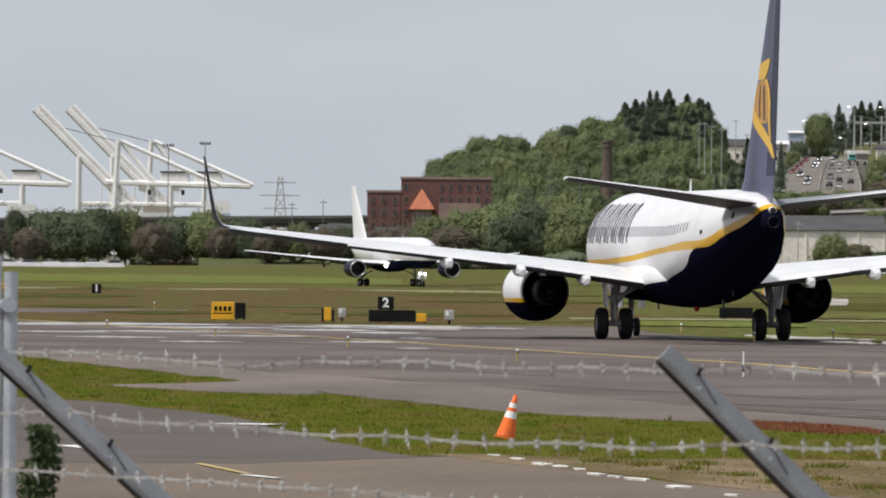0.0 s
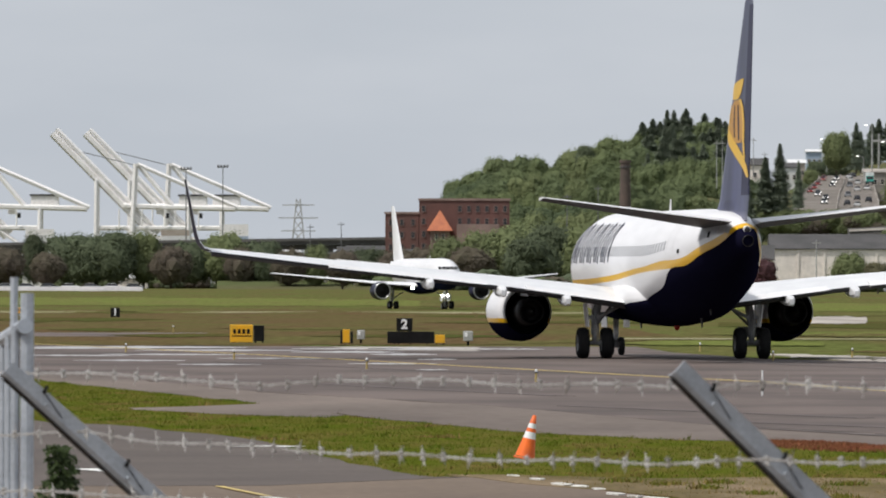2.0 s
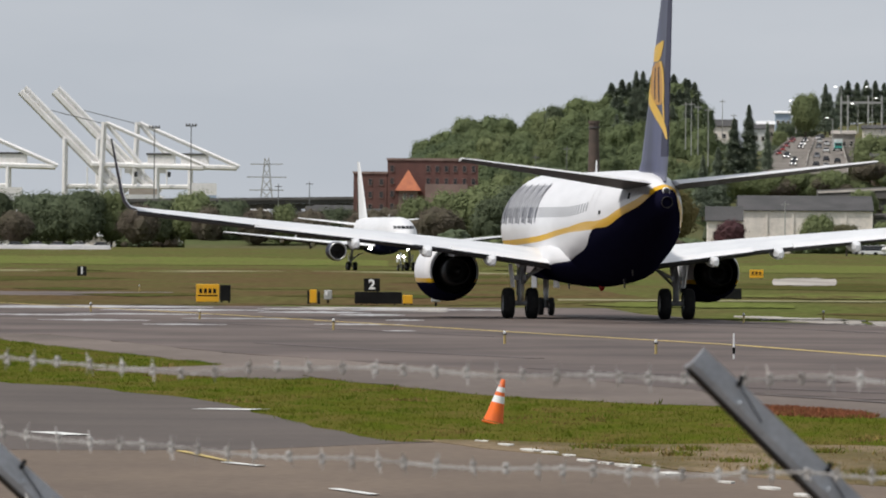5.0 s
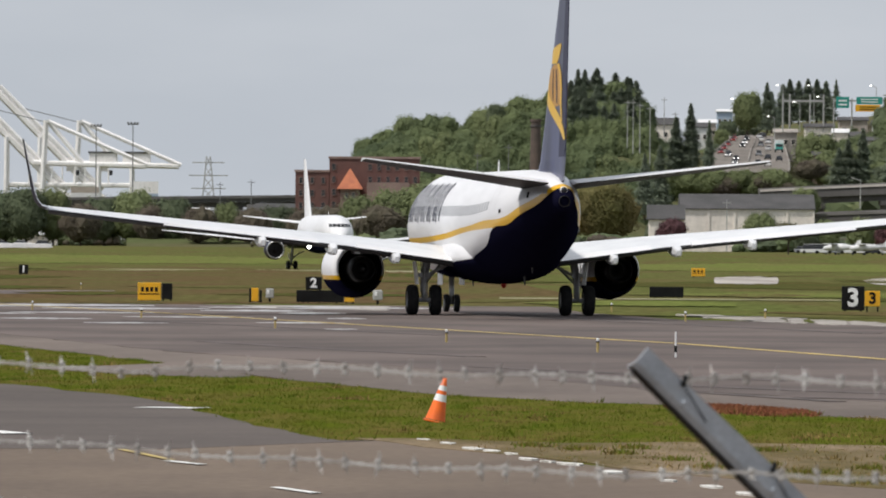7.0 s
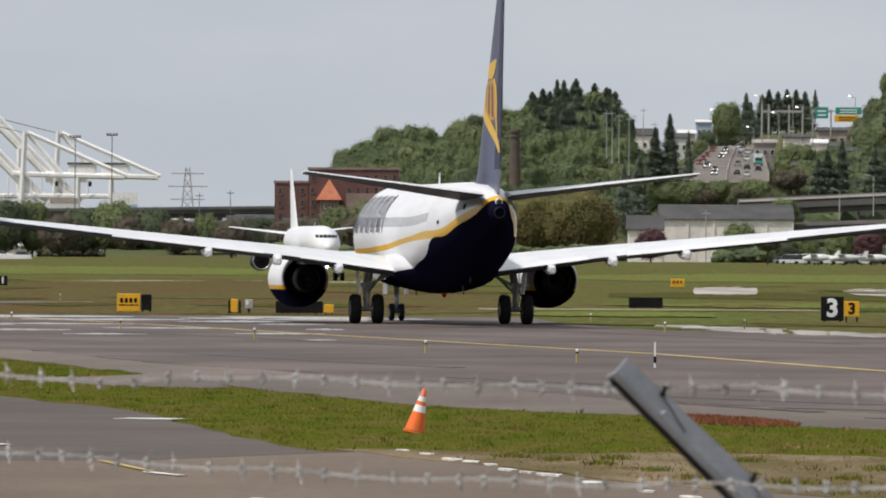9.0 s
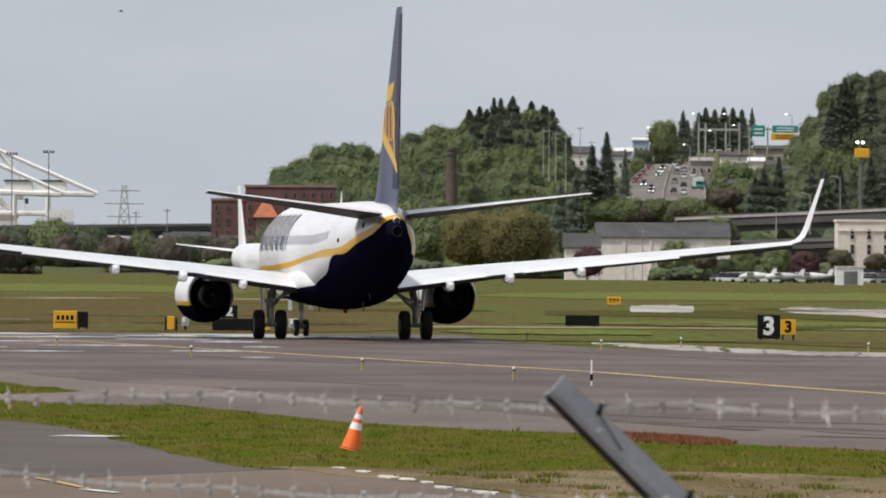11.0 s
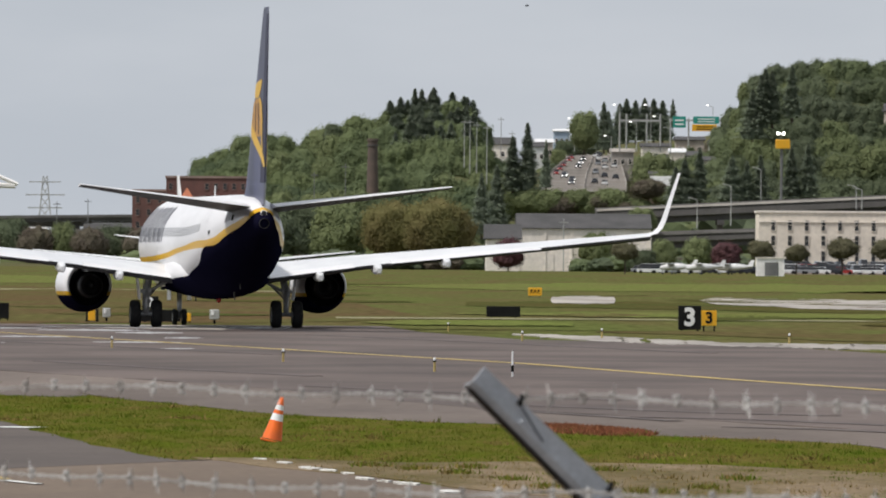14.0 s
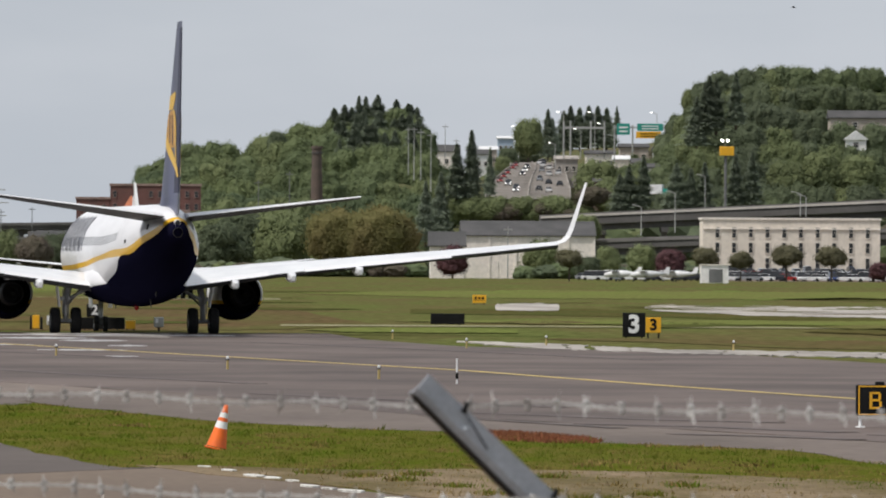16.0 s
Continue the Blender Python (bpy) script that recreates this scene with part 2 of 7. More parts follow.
NAVY, YELLOW, WHITE = (0.008, 0.0078, 0.021), (0.70, 0.40, 0.012), (0.74, 0.74, 0.755)
M = {
    "grass": mat("grass", (0.074, 0.090, 0.010), 0.95, second=(0.112, 0.094, 0.026), scale=0.9, bump=0.3, fine=5.0, grain=0.2, spec=0.0, stretch=(1, 0.22, 1)),
    "far_grass": mat("far_grass", (0.096, 0.110, 0.035), 0.95, second=(0.106, 0.090, 0.039), scale=0.06, fine=0.7, grain=0.3, stretch=(2.2, 0.3, 1), spec=0.0, mixing=(0.40, 0.62)),
    "brown_grass": mat("brown_grass", (0.104, 0.073, 0.038), 0.95, second=(0.098, 0.092, 0.036), scale=0.06, fine=0.7, grain=0.3, stretch=(2.2, 0.3, 1), spec=0.0, mixing=(0.40, 0.62)),
    "dark_turf": mat("dark_turf", (0.066, 0.074, 0.024), 0.95, second=(0.082, 0.070, 0.027), scale=0.06, fine=0.7, grain=0.3, stretch=(2.2, 0.3, 1), spec=0.0, mixing=(0.40, 0.62)),
    "lush_turf": mat("lush_turf", (0.124, 0.146, 0.042), 0.95, second=(0.128, 0.130, 0.046), scale=0.06, fine=0.7, grain=0.3, stretch=(2.2, 0.3, 1), spec=0.0, mixing=(0.40, 0.62)),
    "dry_turf": mat("dry_turf", (0.116, 0.112, 0.042), 0.95, second=(0.102, 0.106, 0.037), scale=0.06, fine=0.7, grain=0.3, stretch=(2.2, 0.3, 1), spec=0.0, mixing=(0.40, 0.62)),
    # mirage glare put into a pale glossy colour; no water lies there
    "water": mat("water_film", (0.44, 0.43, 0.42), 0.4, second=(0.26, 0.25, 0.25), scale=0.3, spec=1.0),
    "blade": mat("blade", (0.096, 0.150, 0.010), 0.8, second=(0.162, 0.152, 0.026), scale=1.1, island=0.16, through=0.3, spec=0.1, mixing=(0.36, 0.68), stretch=(1, 0.22, 1)),
    "dry_blade": mat("dry_blade", (0.23, 0.165, 0.058), 0.9, second=(0.145, 0.105, 0.034), scale=0.3, island=0.4, spec=0.1),
    "red_blade": mat("red_blade", (0.25, 0.085, 0.048), 0.9, second=(0.19, 0.085, 0.04), scale=0.5, island=0.35, spec=0.1),
    "dirt": mat("dirt", (0.20, 0.15, 0.095), 0.95, second=(0.115, 0.09, 0.04), scale=0.5, bump=0.5, fine=9, grain=0.3, spec=0.05, stretch=(1, 0.25, 1), mixing=(0.38, 0.58)),
    "taxi_asphalt": mat("taxi_asphalt", (0.146, 0.116, 0.103), 0.75, second=(0.082, 0.066, 0.060), scale=0.14, fine=1.6, bump=0.1, stretch=(1, 0.6, 1), spec=0.12),
    "shoulder": mat("shoulder", (0.188, 0.154, 0.133), 0.85, second=(0.116, 0.096, 0.084), scale=0.14, fine=3, bump=0.2, stretch=(1, 0.25, 1), spec=0.1),
    "road_dark": mat("road_dark", (0.092, 0.078, 0.071), 0.85, second=(0.116, 0.098, 0.088), scale=0.2, fine=6, bump=0.3, spec=0.1),
    "road_light": mat("road_light", (0.172, 0.133, 0.102), 0.85, second=(0.124, 0.097, 0.077), scale=0.22, fine=6, bump=0.3, stretch=(1, 0.4, 1), spec=0.1),
    "concrete": mat("concrete", (0.42, 0.385, 0.345), 0.8, second=(0.21, 0.19, 0.17), scale=0.16, fine=4, spec=0.2, stretch=(1, 0.12, 1), mixing=(0.40, 0.66)),
    "paint_white": mat("paint_white", (0.78, 0.78, 0.76), 0.7, second=(0.5, 0.5, 0.48), scale=1.5, spec=0.2),
    "worn_white": mat("worn_white", (0.66, 0.65, 0.62), 0.8, second=(0.30, 0.27, 0.23), scale=5, fine=30, grain=0.3, spec=0.1, mixing=(0.45, 0.7)),
    "paint_yellow": mat("paint_yellow", (0.50, 0.38, 0.14), 0.7, second=(0.34, 0.27, 0.13), scale=0.8, spec=0.2),
    "line_yellow": mat("worn_line_yellow", (0.52, 0.39, 0.14), 0.7, second=(0.38, 0.30, 0.13), scale=0.5, spec=0.2),
    "tyre_mark": mat("tyre_mark", (0.105, 0.090, 0.087), 0.85, second=(0.14, 0.12, 0.115), scale=0.5, spec=0.1),
    "steel": mat("galvanised_steel", (0.48, 0.515, 0.56), 0.45, 0.3, second=(0.37, 0.40, 0.44), scale=14, fine=120, bump=0.05),
    "wire": mat("galvanised_wire", (0.50, 0.49, 0.47), 0.5, 0.25, second=(0.30, 0.28, 0.26), scale=9, fine=90),
    "white_paint": mat("white_enamel", WHITE, 0.35, second=(0.7, 0.7, 0.7), scale=0.6, grain=0.04),
    "wing": mat("wing_paint", (0.72, 0.73, 0.74), 0.32, second=(0.62, 0.63, 0.65), scale=0.8, grain=0.05),
    # underside grey taken down almost to black, with its shade in the colour
    "under_shade": mat("shaded_underside_grey", (0.075, 0.075, 0.08), 0.5, second=(0.05, 0.05, 0.054), scale=0.8, grain=0.05, spec=0.1),
    "cabin_pane": mat("cabin_pane", (0.54, 0.55, 0.57), 0.2, second=(0.49, 0.50, 0.52), scale=2.0, grain=0.05),
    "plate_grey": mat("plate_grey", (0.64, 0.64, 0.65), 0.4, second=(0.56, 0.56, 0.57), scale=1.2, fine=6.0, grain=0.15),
    "navy": mat("navy_paint", NAVY, 0.4, second=(0.012, 0.014, 0.05), scale=1.0, grain=0.06, spec=0.15),
    "navy_fin": mat("navy_fin_paint", (0.016, 0.018, 0.062), 0.30, second=(0.045, 0.050, 0.135), scale=0.3, grain=0.08, spec=0.30, stretch=(1, 1, 0.4)),
    "rudder_shade_navy": mat("rudder_shade_navy", (0.014, 0.013, 0.042), 0.4, second=(0.022, 0.022, 0.062), scale=0.6, grain=0.06, spec=0.12),
    "gold": mat("gold_paint", (0.50, 0.24, 0.015), 0.35, second=(0.42, 0.19, 0.012), scale=1.0, grain=0.05),
    "name_navy": mat("name_paint", (0.055, 0.062, 0.11), 0.4, second=(0.08, 0.088, 0.14), scale=1.0, grain=0.06),
    "beacon_red": mat("red_dome", (0.45, 0.02, 0.015), 0.2),
    "pale_track": mat("pale_track", (0.27, 0.25, 0.16), 0.9, second=(0.19, 0.185, 0.10), scale=0.06, fine=0.5, grain=0.25, spec=0.0),
    "yellow": mat("yellow_paint", YELLOW, 0.35, second=(0.65, 0.4, 0.02), scale=1.0, grain=0.05),
    "black": mat("soot_black", (0.006, 0.006, 0.006), 0.7, second=(0.012, 0.012, 0.012), scale=2, spec=0.1),
    "tyre": mat("tyre_rubber", (0.012, 0.012, 0.013), 0.85, second=(0.02, 0.02, 0.02), scale=6, spec=0.1),
    "metal_dark": mat("hot_metal", (0.028, 0.027, 0.027), 0.5, 0.6, second=(0.03, 0.028, 0.026), scale=2),
    "metal": mat("bare_metal", (0.5, 0.5, 0.5), 0.35, 0.9, second=(0.4, 0.4, 0.4), scale=3),
    "gear_grey": mat("gear_paint", (0.35, 0.36, 0.37), 0.45, 0.2, second=(0.2, 0.2, 0.2), scale=3),
    "glass_dark": mat("dark_glazing", (0.02, 0.022, 0.025), 0.08, second=(0.03, 0.03, 0.032), scale=1),
    "lamp_glow": mat("landing_light", (1.0, 0.98, 0.9), 0.3, emit=14),
    "car_lamp": mat("car_headlamp", (1.0, 0.97, 0.92), 0.3, emit=3),
    "orange": mat("orange_plastic", (0.90, 0.155, 0.004), 0.5, second=(0.7, 0.13, 0.02), scale=4, grain=0.05),
    "reflective": mat("reflective_band", (0.85, 0.85, 0.85), 0.4, grain=0.04),
    "sign_black": mat("sign_black", (0.008, 0.008, 0.008), 0.6, second=(0.014, 0.014, 0.014), scale=2, spec=0.1),
    "sign_yellow": mat("sign_yellow", (0.84, 0.41, 0.006), 0.5, second=(0.7, 0.38, 0.02), scale=2, grain=0.05),
    "sign_white": mat("sign_white", (0.90, 0.90, 0.90), 0.5, grain=0.03),
    "sign_green": mat("sign_green", (0.02, 0.25, 0.2), 0.5, second=(0.03, 0.3, 0.25), scale=1),
    "bark": mat("bark", (0.10, 0.075, 0.055), 0.9, second=(0.06, 0.045, 0.035), scale=2),
    # distant greens, lightened past plain foliage to carry the paleness of haze
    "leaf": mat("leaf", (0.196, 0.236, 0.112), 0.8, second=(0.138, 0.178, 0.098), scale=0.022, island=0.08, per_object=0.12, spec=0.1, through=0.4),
    "leaf_deep": mat("leaf_deep", (0.118, 0.140, 0.084), 0.8, second=(0.096, 0.120, 0.072), scale=0.06, island=0.15, per_object=0.2, spec=0.1, through=0.35),
    "leaf_mid": mat("leaf_mid", (0.168, 0.206, 0.104), 0.8, second=(0.128, 0.152, 0.096), scale=0.022, island=0.08, spec=0.1, through=0.4),
    "leaf_light": mat("leaf_light", (0.200, 0.228, 0.108), 0.8, second=(0.168, 0.202, 0.102), scale=0.06, island=0.15, per_object=0.15, spec=0.1, through=0.4),
    "leaf_olive": mat("leaf_olive", (0.218, 0.176, 0.080), 0.8, second=(0.176, 0.180, 0.070), scale=0.06, island=0.07, spec=0.1, through=0.4),
    "shrub_leaf": mat("shrub_leaf", (0.045, 0.068, 0.022), 0.7, second=(0.034, 0.05, 0.018), scale=3, island=0.3, spec=0.2, through=0.2),
    "leaf_dull": mat("leaf_dull", (0.160, 0.148, 0.090), 0.8, second=(0.134, 0.134, 0.082), scale=0.06, island=0.15, per_object=0.1, spec=0.1, through=0.4),
    "leaf_purple": mat("leaf_purple", (0.105, 0.048, 0.050), 0.8, second=(0.075, 0.045, 0.05), scale=0.1, island=0.3, spec=0.1, through=0.2),
    "leaf_bare": mat("twig_brown", (0.15, 0.125, 0.102), 0.9, second=(0.125, 0.115, 0.078), scale=0.1, island=0.155, spec=0.1, through=0.4),
    # needles and hill earth also lightened: haze put into their base colours
    "hazed_needle": mat("hazed_needle", (0.245, 0.282, 0.206), 0.8, second=(0.200, 0.242, 0.180), scale=0.1, island=0.10, per_object=0.16, spec=0.1, through=0.4),
    "hill": mat("hazed_hill_earth", (0.085, 0.105, 0.045), 0.95, second=(0.11, 0.10, 0.055), scale=0.02, fine=0.4, spec=0.0),
    "brick": mat("brick_red", (0.155, 0.072, 0.06), 0.85, second=(0.115, 0.058, 0.05), scale=0.3, fine=3),
    "chimney_brick": mat("chimney_brick", (0.12, 0.085, 0.07), 0.9, second=(0.085, 0.066, 0.055), scale=0.4, fine=3),
    "brick_light": mat("weathered_brick", (0.30, 0.21, 0.18), 0.85, second=(0.22, 0.15, 0.13), scale=0.3, fine=3),
    "orange_tile": mat("orange_tile", (0.50, 0.17, 0.08), 0.8, second=(0.4, 0.13, 0.07), scale=0.6),
    "cream": mat("cream_stucco", (0.78, 0.71, 0.62), 0.85, second=(0.67, 0.61, 0.53), scale=0.15, fine=1.2, spec=0.1),
    "cream_pink": mat("pale_plaster", (0.84, 0.78, 0.71), 0.85, second=(0.76, 0.70, 0.64), scale=0.15, fine=1.2, spec=0.1),
    "roof_grey": mat("grey_roof", (0.095, 0.092, 0.093), 0.9, second=(0.07, 0.07, 0.07), scale=0.2, spec=0.1),
    "roof_white": mat("white_roof", (0.72, 0.72, 0.72), 0.6, second=(0.6, 0.6, 0.6), scale=0.2),
    "teal": mat("teal_siding", (0.16, 0.27, 0.29), 0.8, second=(0.13, 0.22, 0.25), scale=0.3),
    "pale_blue": mat("pale_blue_cladding", (0.36, 0.44, 0.54), 0.7, second=(0.32, 0.4, 0.5), scale=0.3),
    "tan": mat("tan_siding", (0.42, 0.37, 0.32), 0.85, second=(0.34, 0.29, 0.25), scale=0.3),
    "bridge_pale": mat("weathered_concrete", (0.46, 0.43, 0.40), 0.85, second=(0.36, 0.34, 0.32), scale=0.1, fine=0.8, spec=0.1),
    "bridge": mat("bridge_concrete", (0.19, 0.18, 0.175), 0.85, second=(0.13, 0.125, 0.12), scale=0.1, fine=0.8, spec=0.1),
    "bridge_dark": mat("bridge_girder", (0.095, 0.09, 0.088), 0.85, second=(0.066, 0.062, 0.061), scale=0.1),
    "crane_white": mat("crane_paint", (0.86, 0.85, 0.84), 0.5, second=(0.76, 0.74, 0.72), scale=0.1),
    "rust": mat("red_oxide", (0.40, 0.16, 0.11), 0.7, second=(0.32, 0.14, 0.1), scale=0.1),
    "pole": mat("pole_grey", (0.20, 0.20, 0.20), 0.6, 0.3, second=(0.14, 0.14, 0.14), scale=0.5),
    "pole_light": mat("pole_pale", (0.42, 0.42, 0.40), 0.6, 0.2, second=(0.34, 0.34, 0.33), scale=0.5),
    "hwy": mat("highway_concrete", (0.40, 0.365, 0.335), 0.85, second=(0.32, 0.295, 0.27), scale=0.05, spec=0.0),
    "car_white": mat("car_white", (0.78, 0.78, 0.78), 0.25, grain=0.02),
    "car_silver": mat("car_silver", (0.42, 0.43, 0.45), 0.25, 0.5, grain=0.02),
    "car_dark": mat("car_dark", (0.03, 0.032, 0.04), 0.2, grain=0.02),
    "car_red": mat("car_red", (0.35, 0.03, 0.025), 0.25, grain=0.02),
    "car_blue": mat("car_blue", (0.05, 0.08, 0.2), 0.25, grain=0.02),
}
YELLOW_LINE = [(-19, 5.0), (-18.2, 4.66), (-17.4, 4.36), (-16.4, 4.08), (-14.0, 3.66), (-12, 3.32), (-9, 3.20), (-6, 3.12), (-3, 3.02), (3, 2.80), (20, 2.60)]
NAVY_LINE = [(-19, 5.02), (-18.2, 4.68), (-17.4, 4.38), (-16.4, 4.10), (-14.0, 3.68), (-12.2, 3.34), (-10.6, 3.26), (-9.9, 3.06), (-9.0, 2.74), (-8.0, 2.52), (-6.0, 2.32), (-2.4, 2.02), (3, 1.80), (20, 1.6)]
body_paint = livery("airliner_livery", WHITE, NAVY, YELLOW, YELLOW_LINE, 0.29, NAVY_LINE)
nacelle_paint = livery("nacelle_livery", WHITE, NAVY, YELLOW, [(-5, 1.26), (12, 1.26)], 0.24, [(-5, 1.27), (12, 1.27)])
other_paint = livery("other_livery", WHITE, (0.015, 0.018, 0.05), (0.6, 0.6, 0.62), [(-30, 3.5), (30, 3.5)], 0.05, [(-30, 3.5), (30, 3.5)])

# ---------------------------------------------------------------- mesh helpers


def obj(name, bm, material, smooth=False, bevel=0.0):
    if bevel:
        bmesh.ops.bevel(bm, geom=bm.edges[:], offset=bevel, segments=1, affect="EDGES")
    me = bpy.data.meshes.new(name)
    bm.to_mesh(me)
    bm.free()
    for m in (material if isinstance(material, (list, tuple)) else [material]):
        me.materials.append(m)
    if smooth:
        me.polygons.foreach_set("use_smooth", [True] * len(me.polygons))
    return new(name, me)


def part(name, bm, material, parent, label="", smooth=False, bevel=0.0):
    ob = obj(name, bm, material, smooth, bevel)
    ob.parent = parent
    if label:
        tagged(ob, label)
    return ob


def thing(name, x, y, z, rz, label, category, group="", kind=""):
    e = new(name)
    e.matrix_basis = pose(x, y, z, 0, 0, rz)
    return tagged(e, label, category, group, kind)


def box(bm, cx, cy, cz, sx, sy, sz, rot=None):
    m = Matrix.Translation((cx, cy, cz)) @ (rot or Matrix()) @ Matrix.Diagonal((sx, sy, sz, 1))
    return bmesh.ops.create_cube(bm, size=1, matrix=m)["verts"]


def boxed(cx, cy, cz, sx, sy, sz, rot=None):
    bm = bmesh.new()
    box(bm, cx, cy, cz, sx, sy, sz, rot)
    return bm


def rod(bm, a, b, r1, r2=None, sides=8):
    a, b = Vector(a), Vector(b)
    d = b - a
    m = Matrix.Translation((a + b) / 2) @ d.to_track_quat("Z", "Y").to_matrix().to_4x4()
    bmesh.ops.create_cone(bm, cap_ends=True, segments=sides, radius1=r1, radius2=r1 if r2 is None else r2, depth=d.length, matrix=m)


def rodded(a, b, r1, r2=None, sides=8):
    bm = bmesh.new()
    rod(bm, a, b, r1, r2, sides)
    return bm


def loft(bm, rings, close=True, caps=True):
    """rings: lists of points with equal length."""
    vs = [[bm.verts.new(p) for p in r] for r in rings]
    n = len(vs[0])
    for a, b in zip(vs, vs[1:]):
        for i in range(n if close else n - 1):
            j = (i + 1) % n
            bm.faces.new((a[i], a[j], b[j], b[i]))
    if caps and close:
        bm.faces.new(vs[0][::-1])
        bm.faces.new(vs[-1])
    bmesh.ops.recalc_face_normals(bm, faces=bm.faces[:])


def lathe(bm, profile, axis_at=(0, 0, 0), axis="y", sides=32):
    """profile: (along, radius) pairs."""
    rings = []
    ax, ay, az = axis_at
    for s, r in profile:
        ring = []
        for i in range(sides):
            a = 2 * math.pi * i / sides
            c, d = r * math.cos(a), r * math.sin(a)
            ring.append({"y": (ax + c, ay + s, az + d), "x": (ax + s, ay + c, az + d), "z": (ax + c, ay + d, az + s)}[axis])
        rings.append(ring)
    loft(bm, rings, True, False)


def from_lists(name, verts, faces, material):
    me = bpy.data.meshes.new(name)
    me.from_pydata(verts, [], faces)
    me.materials.append(material)
    return me


# ---------------------------------------------------------------- survey: bearings in 1/17000 of a radian, drops below eye level
EYE, UNIT = 2.92, 17000.0


def level(y):
    """Height of the airfield's ground: it sags a little in the middle distance."""
    if y < 470:
        return 0.0
    if y < 1100:
        k = (y - 470) / 630
        return -1.1 * k * k * (3 - 2 * k)
    if y < 1350:
        return -1.1
    if y < 2000:
        k = (y - 1350) / 650
        return -1.1 * (1 - k * k * (3 - 2 * k))
    return 0.0


def bearing(u, d):
    return u * d / UNIT


def height(v, d):
    return EYE - v * d / UNIT


def on_ground(u, v):
    d = UNIT * EYE / v
    for _ in range(30):
        d = 0.5 * d + 0.5 * UNIT * (EYE - level(d)) / v
    return bearing(u, d), d


def smooth_line(keys, x):
    if x <= keys[0][0]:
        return keys[0][1]
    for (a, p), (b, q) in zip(keys, keys[1:]):
        if x <= b:
            k = (x - a) / (b - a)
            return p + (q - p) * k
    return keys[-1][1]

# ---------------------------------------------------------------- ground


def sheet(name, outline, z, material, label, category, step=0.0):
    """A flat area with a thin edge; its outline is jittered where it meets grass."""
    pts = []
    rnd = random.Random(len(outline) * 7 + int(abs(outline[0][0]) * 10))
    for (x0, y0), (x1, y1) in zip(outline, outline[1:] + outline[:1]):
        n = max(1, int(math.hypot(x1 - x0, y1 - y0) / step)) if step else 1
        for i in range(n):
            k = i / n
            j = 0.18 if step else 0
            pts.append((x0 + (x1 - x0) * k + rnd.uniform(-j, j), y0 + (y1 - y0) * k + rnd.uniform(-j, j) * 4))
    bm = bmesh.new()
    top = [bm.verts.new((x, y, z)) for x, y in pts]
    low = [bm.verts.new((x, y, z - 0.15)) for x, y in pts]
    f = bm.faces.new(top)
    for i in range(len(top)):
        j = (i + 1) % len(top)
        bm.faces.new((top[i], low[i], low[j], top[j]))
    bm.normal_update()
    if f.normal.z < 0:
        bmesh.ops.reverse_faces(bm, faces=bm.faces[:])
    bmesh.ops.triangulate(bm, faces=[f])
    return tagged(obj(name, bm, material), label, category, kind="structure")


def make_ground():
    bm = bmesh.new()
    ys = [-400, -50, 0, 60, 120, 200, 300, 400, 470] + list(range(480, 2100, 20)) + [2200, 2400, 3000, 3600, 4200, 4900]
    xs = [-2500, -900, -300, -100, -30, 0, 30, 100, 300, 900, 2500]
    grid = [[bm.verts.new((x, y, level(y))) for x in xs] for y in ys]
    for a, b in zip(grid, grid[1:]):
        for i in range(len(xs) - 1):
            bm.faces.new((a[i], a[i + 1], b[i + 1], b[i]))
    tagged(obj("ground", bm, M["far_grass"]), "flat airfield of green and brown grass", "grass", kind="structure")


make_ground()
GRASS_NEAR = [(-60, 330), (-18.6, 301), (-13.4, 264), (-6.3, 218), (-3.5, 196), (0, 176.4), (2.5, 169.6), (4.9, 166), (6.1, 158.3), (9, 152), (9.8, 141.6), (20, 120), (45, 95)]
GRASS_FAR = [(-60, 262), (-30, 232), (-12.2, 197.4), (-7.5, 181.8), (-4.9, 167.8), (-3.2, 149.6), (-1.6, 136.5), (-0.5, 137.5), (1.0, 127.6), (2.2, 120.5), (2.9, 117.6), (5.2, 111.6), (12, 95), (30, 60)]
TAXI_FAR = [(45, 225), (20.1, 289), (16.8, 316), (13.7, 330), (8.5, 343), (5.5, 372), (4.4, 404), (-8.2, 402), (-24.9, 408), (-60, 410)]
SHOULDER = [(-60, 315), (-13.2, 282), (-6.8, 240), (-1.0, 215), (3.5, 187), (9.5, 166), (13, 150), (25, 128), (46, 104)]
taxiway = sheet("taxiway", SHOULDER + TAXI_FAR, 0.03, M["taxi_asphalt"], "grey asphalt taxiway with worn streaks", "taxiway")
shoulder = sheet("taxiway_shoulder", SHOULDER[::-1] + GRASS_NEAR, 0.026, M["shoulder"], "paler asphalt shoulder along the grass", "pavement", 3.0)
grass_strip = sheet("grass_strip", GRASS_NEAR[::-1] + GRASS_FAR, 0.022, M["grass"], "strip of rough green grass between road and taxiway", "grass")
SPUR = [(-4.35, 209.7), (-5.65, 219.0), (-7.36, 213.5), (-8.9, 209.3), (-8.6, 206.7), (-6.88, 200.7), (-5.14, 197.5), (-4.07, 196.3)]
sheet("shoulder_spur", SPUR, 0.030, M["shoulder"], "spur of pale asphalt running into the grass", "pavement", 2.0)
road_dark = sheet("road_dark", GRASS_FAR[:7] + [(-1.1, 135.7), (-3.7, 130.6), (-6.0, 129.9), (-60, 128)], 0.034, M["road_dark"], "dark asphalt service road beside the grass", "road", 3.0)
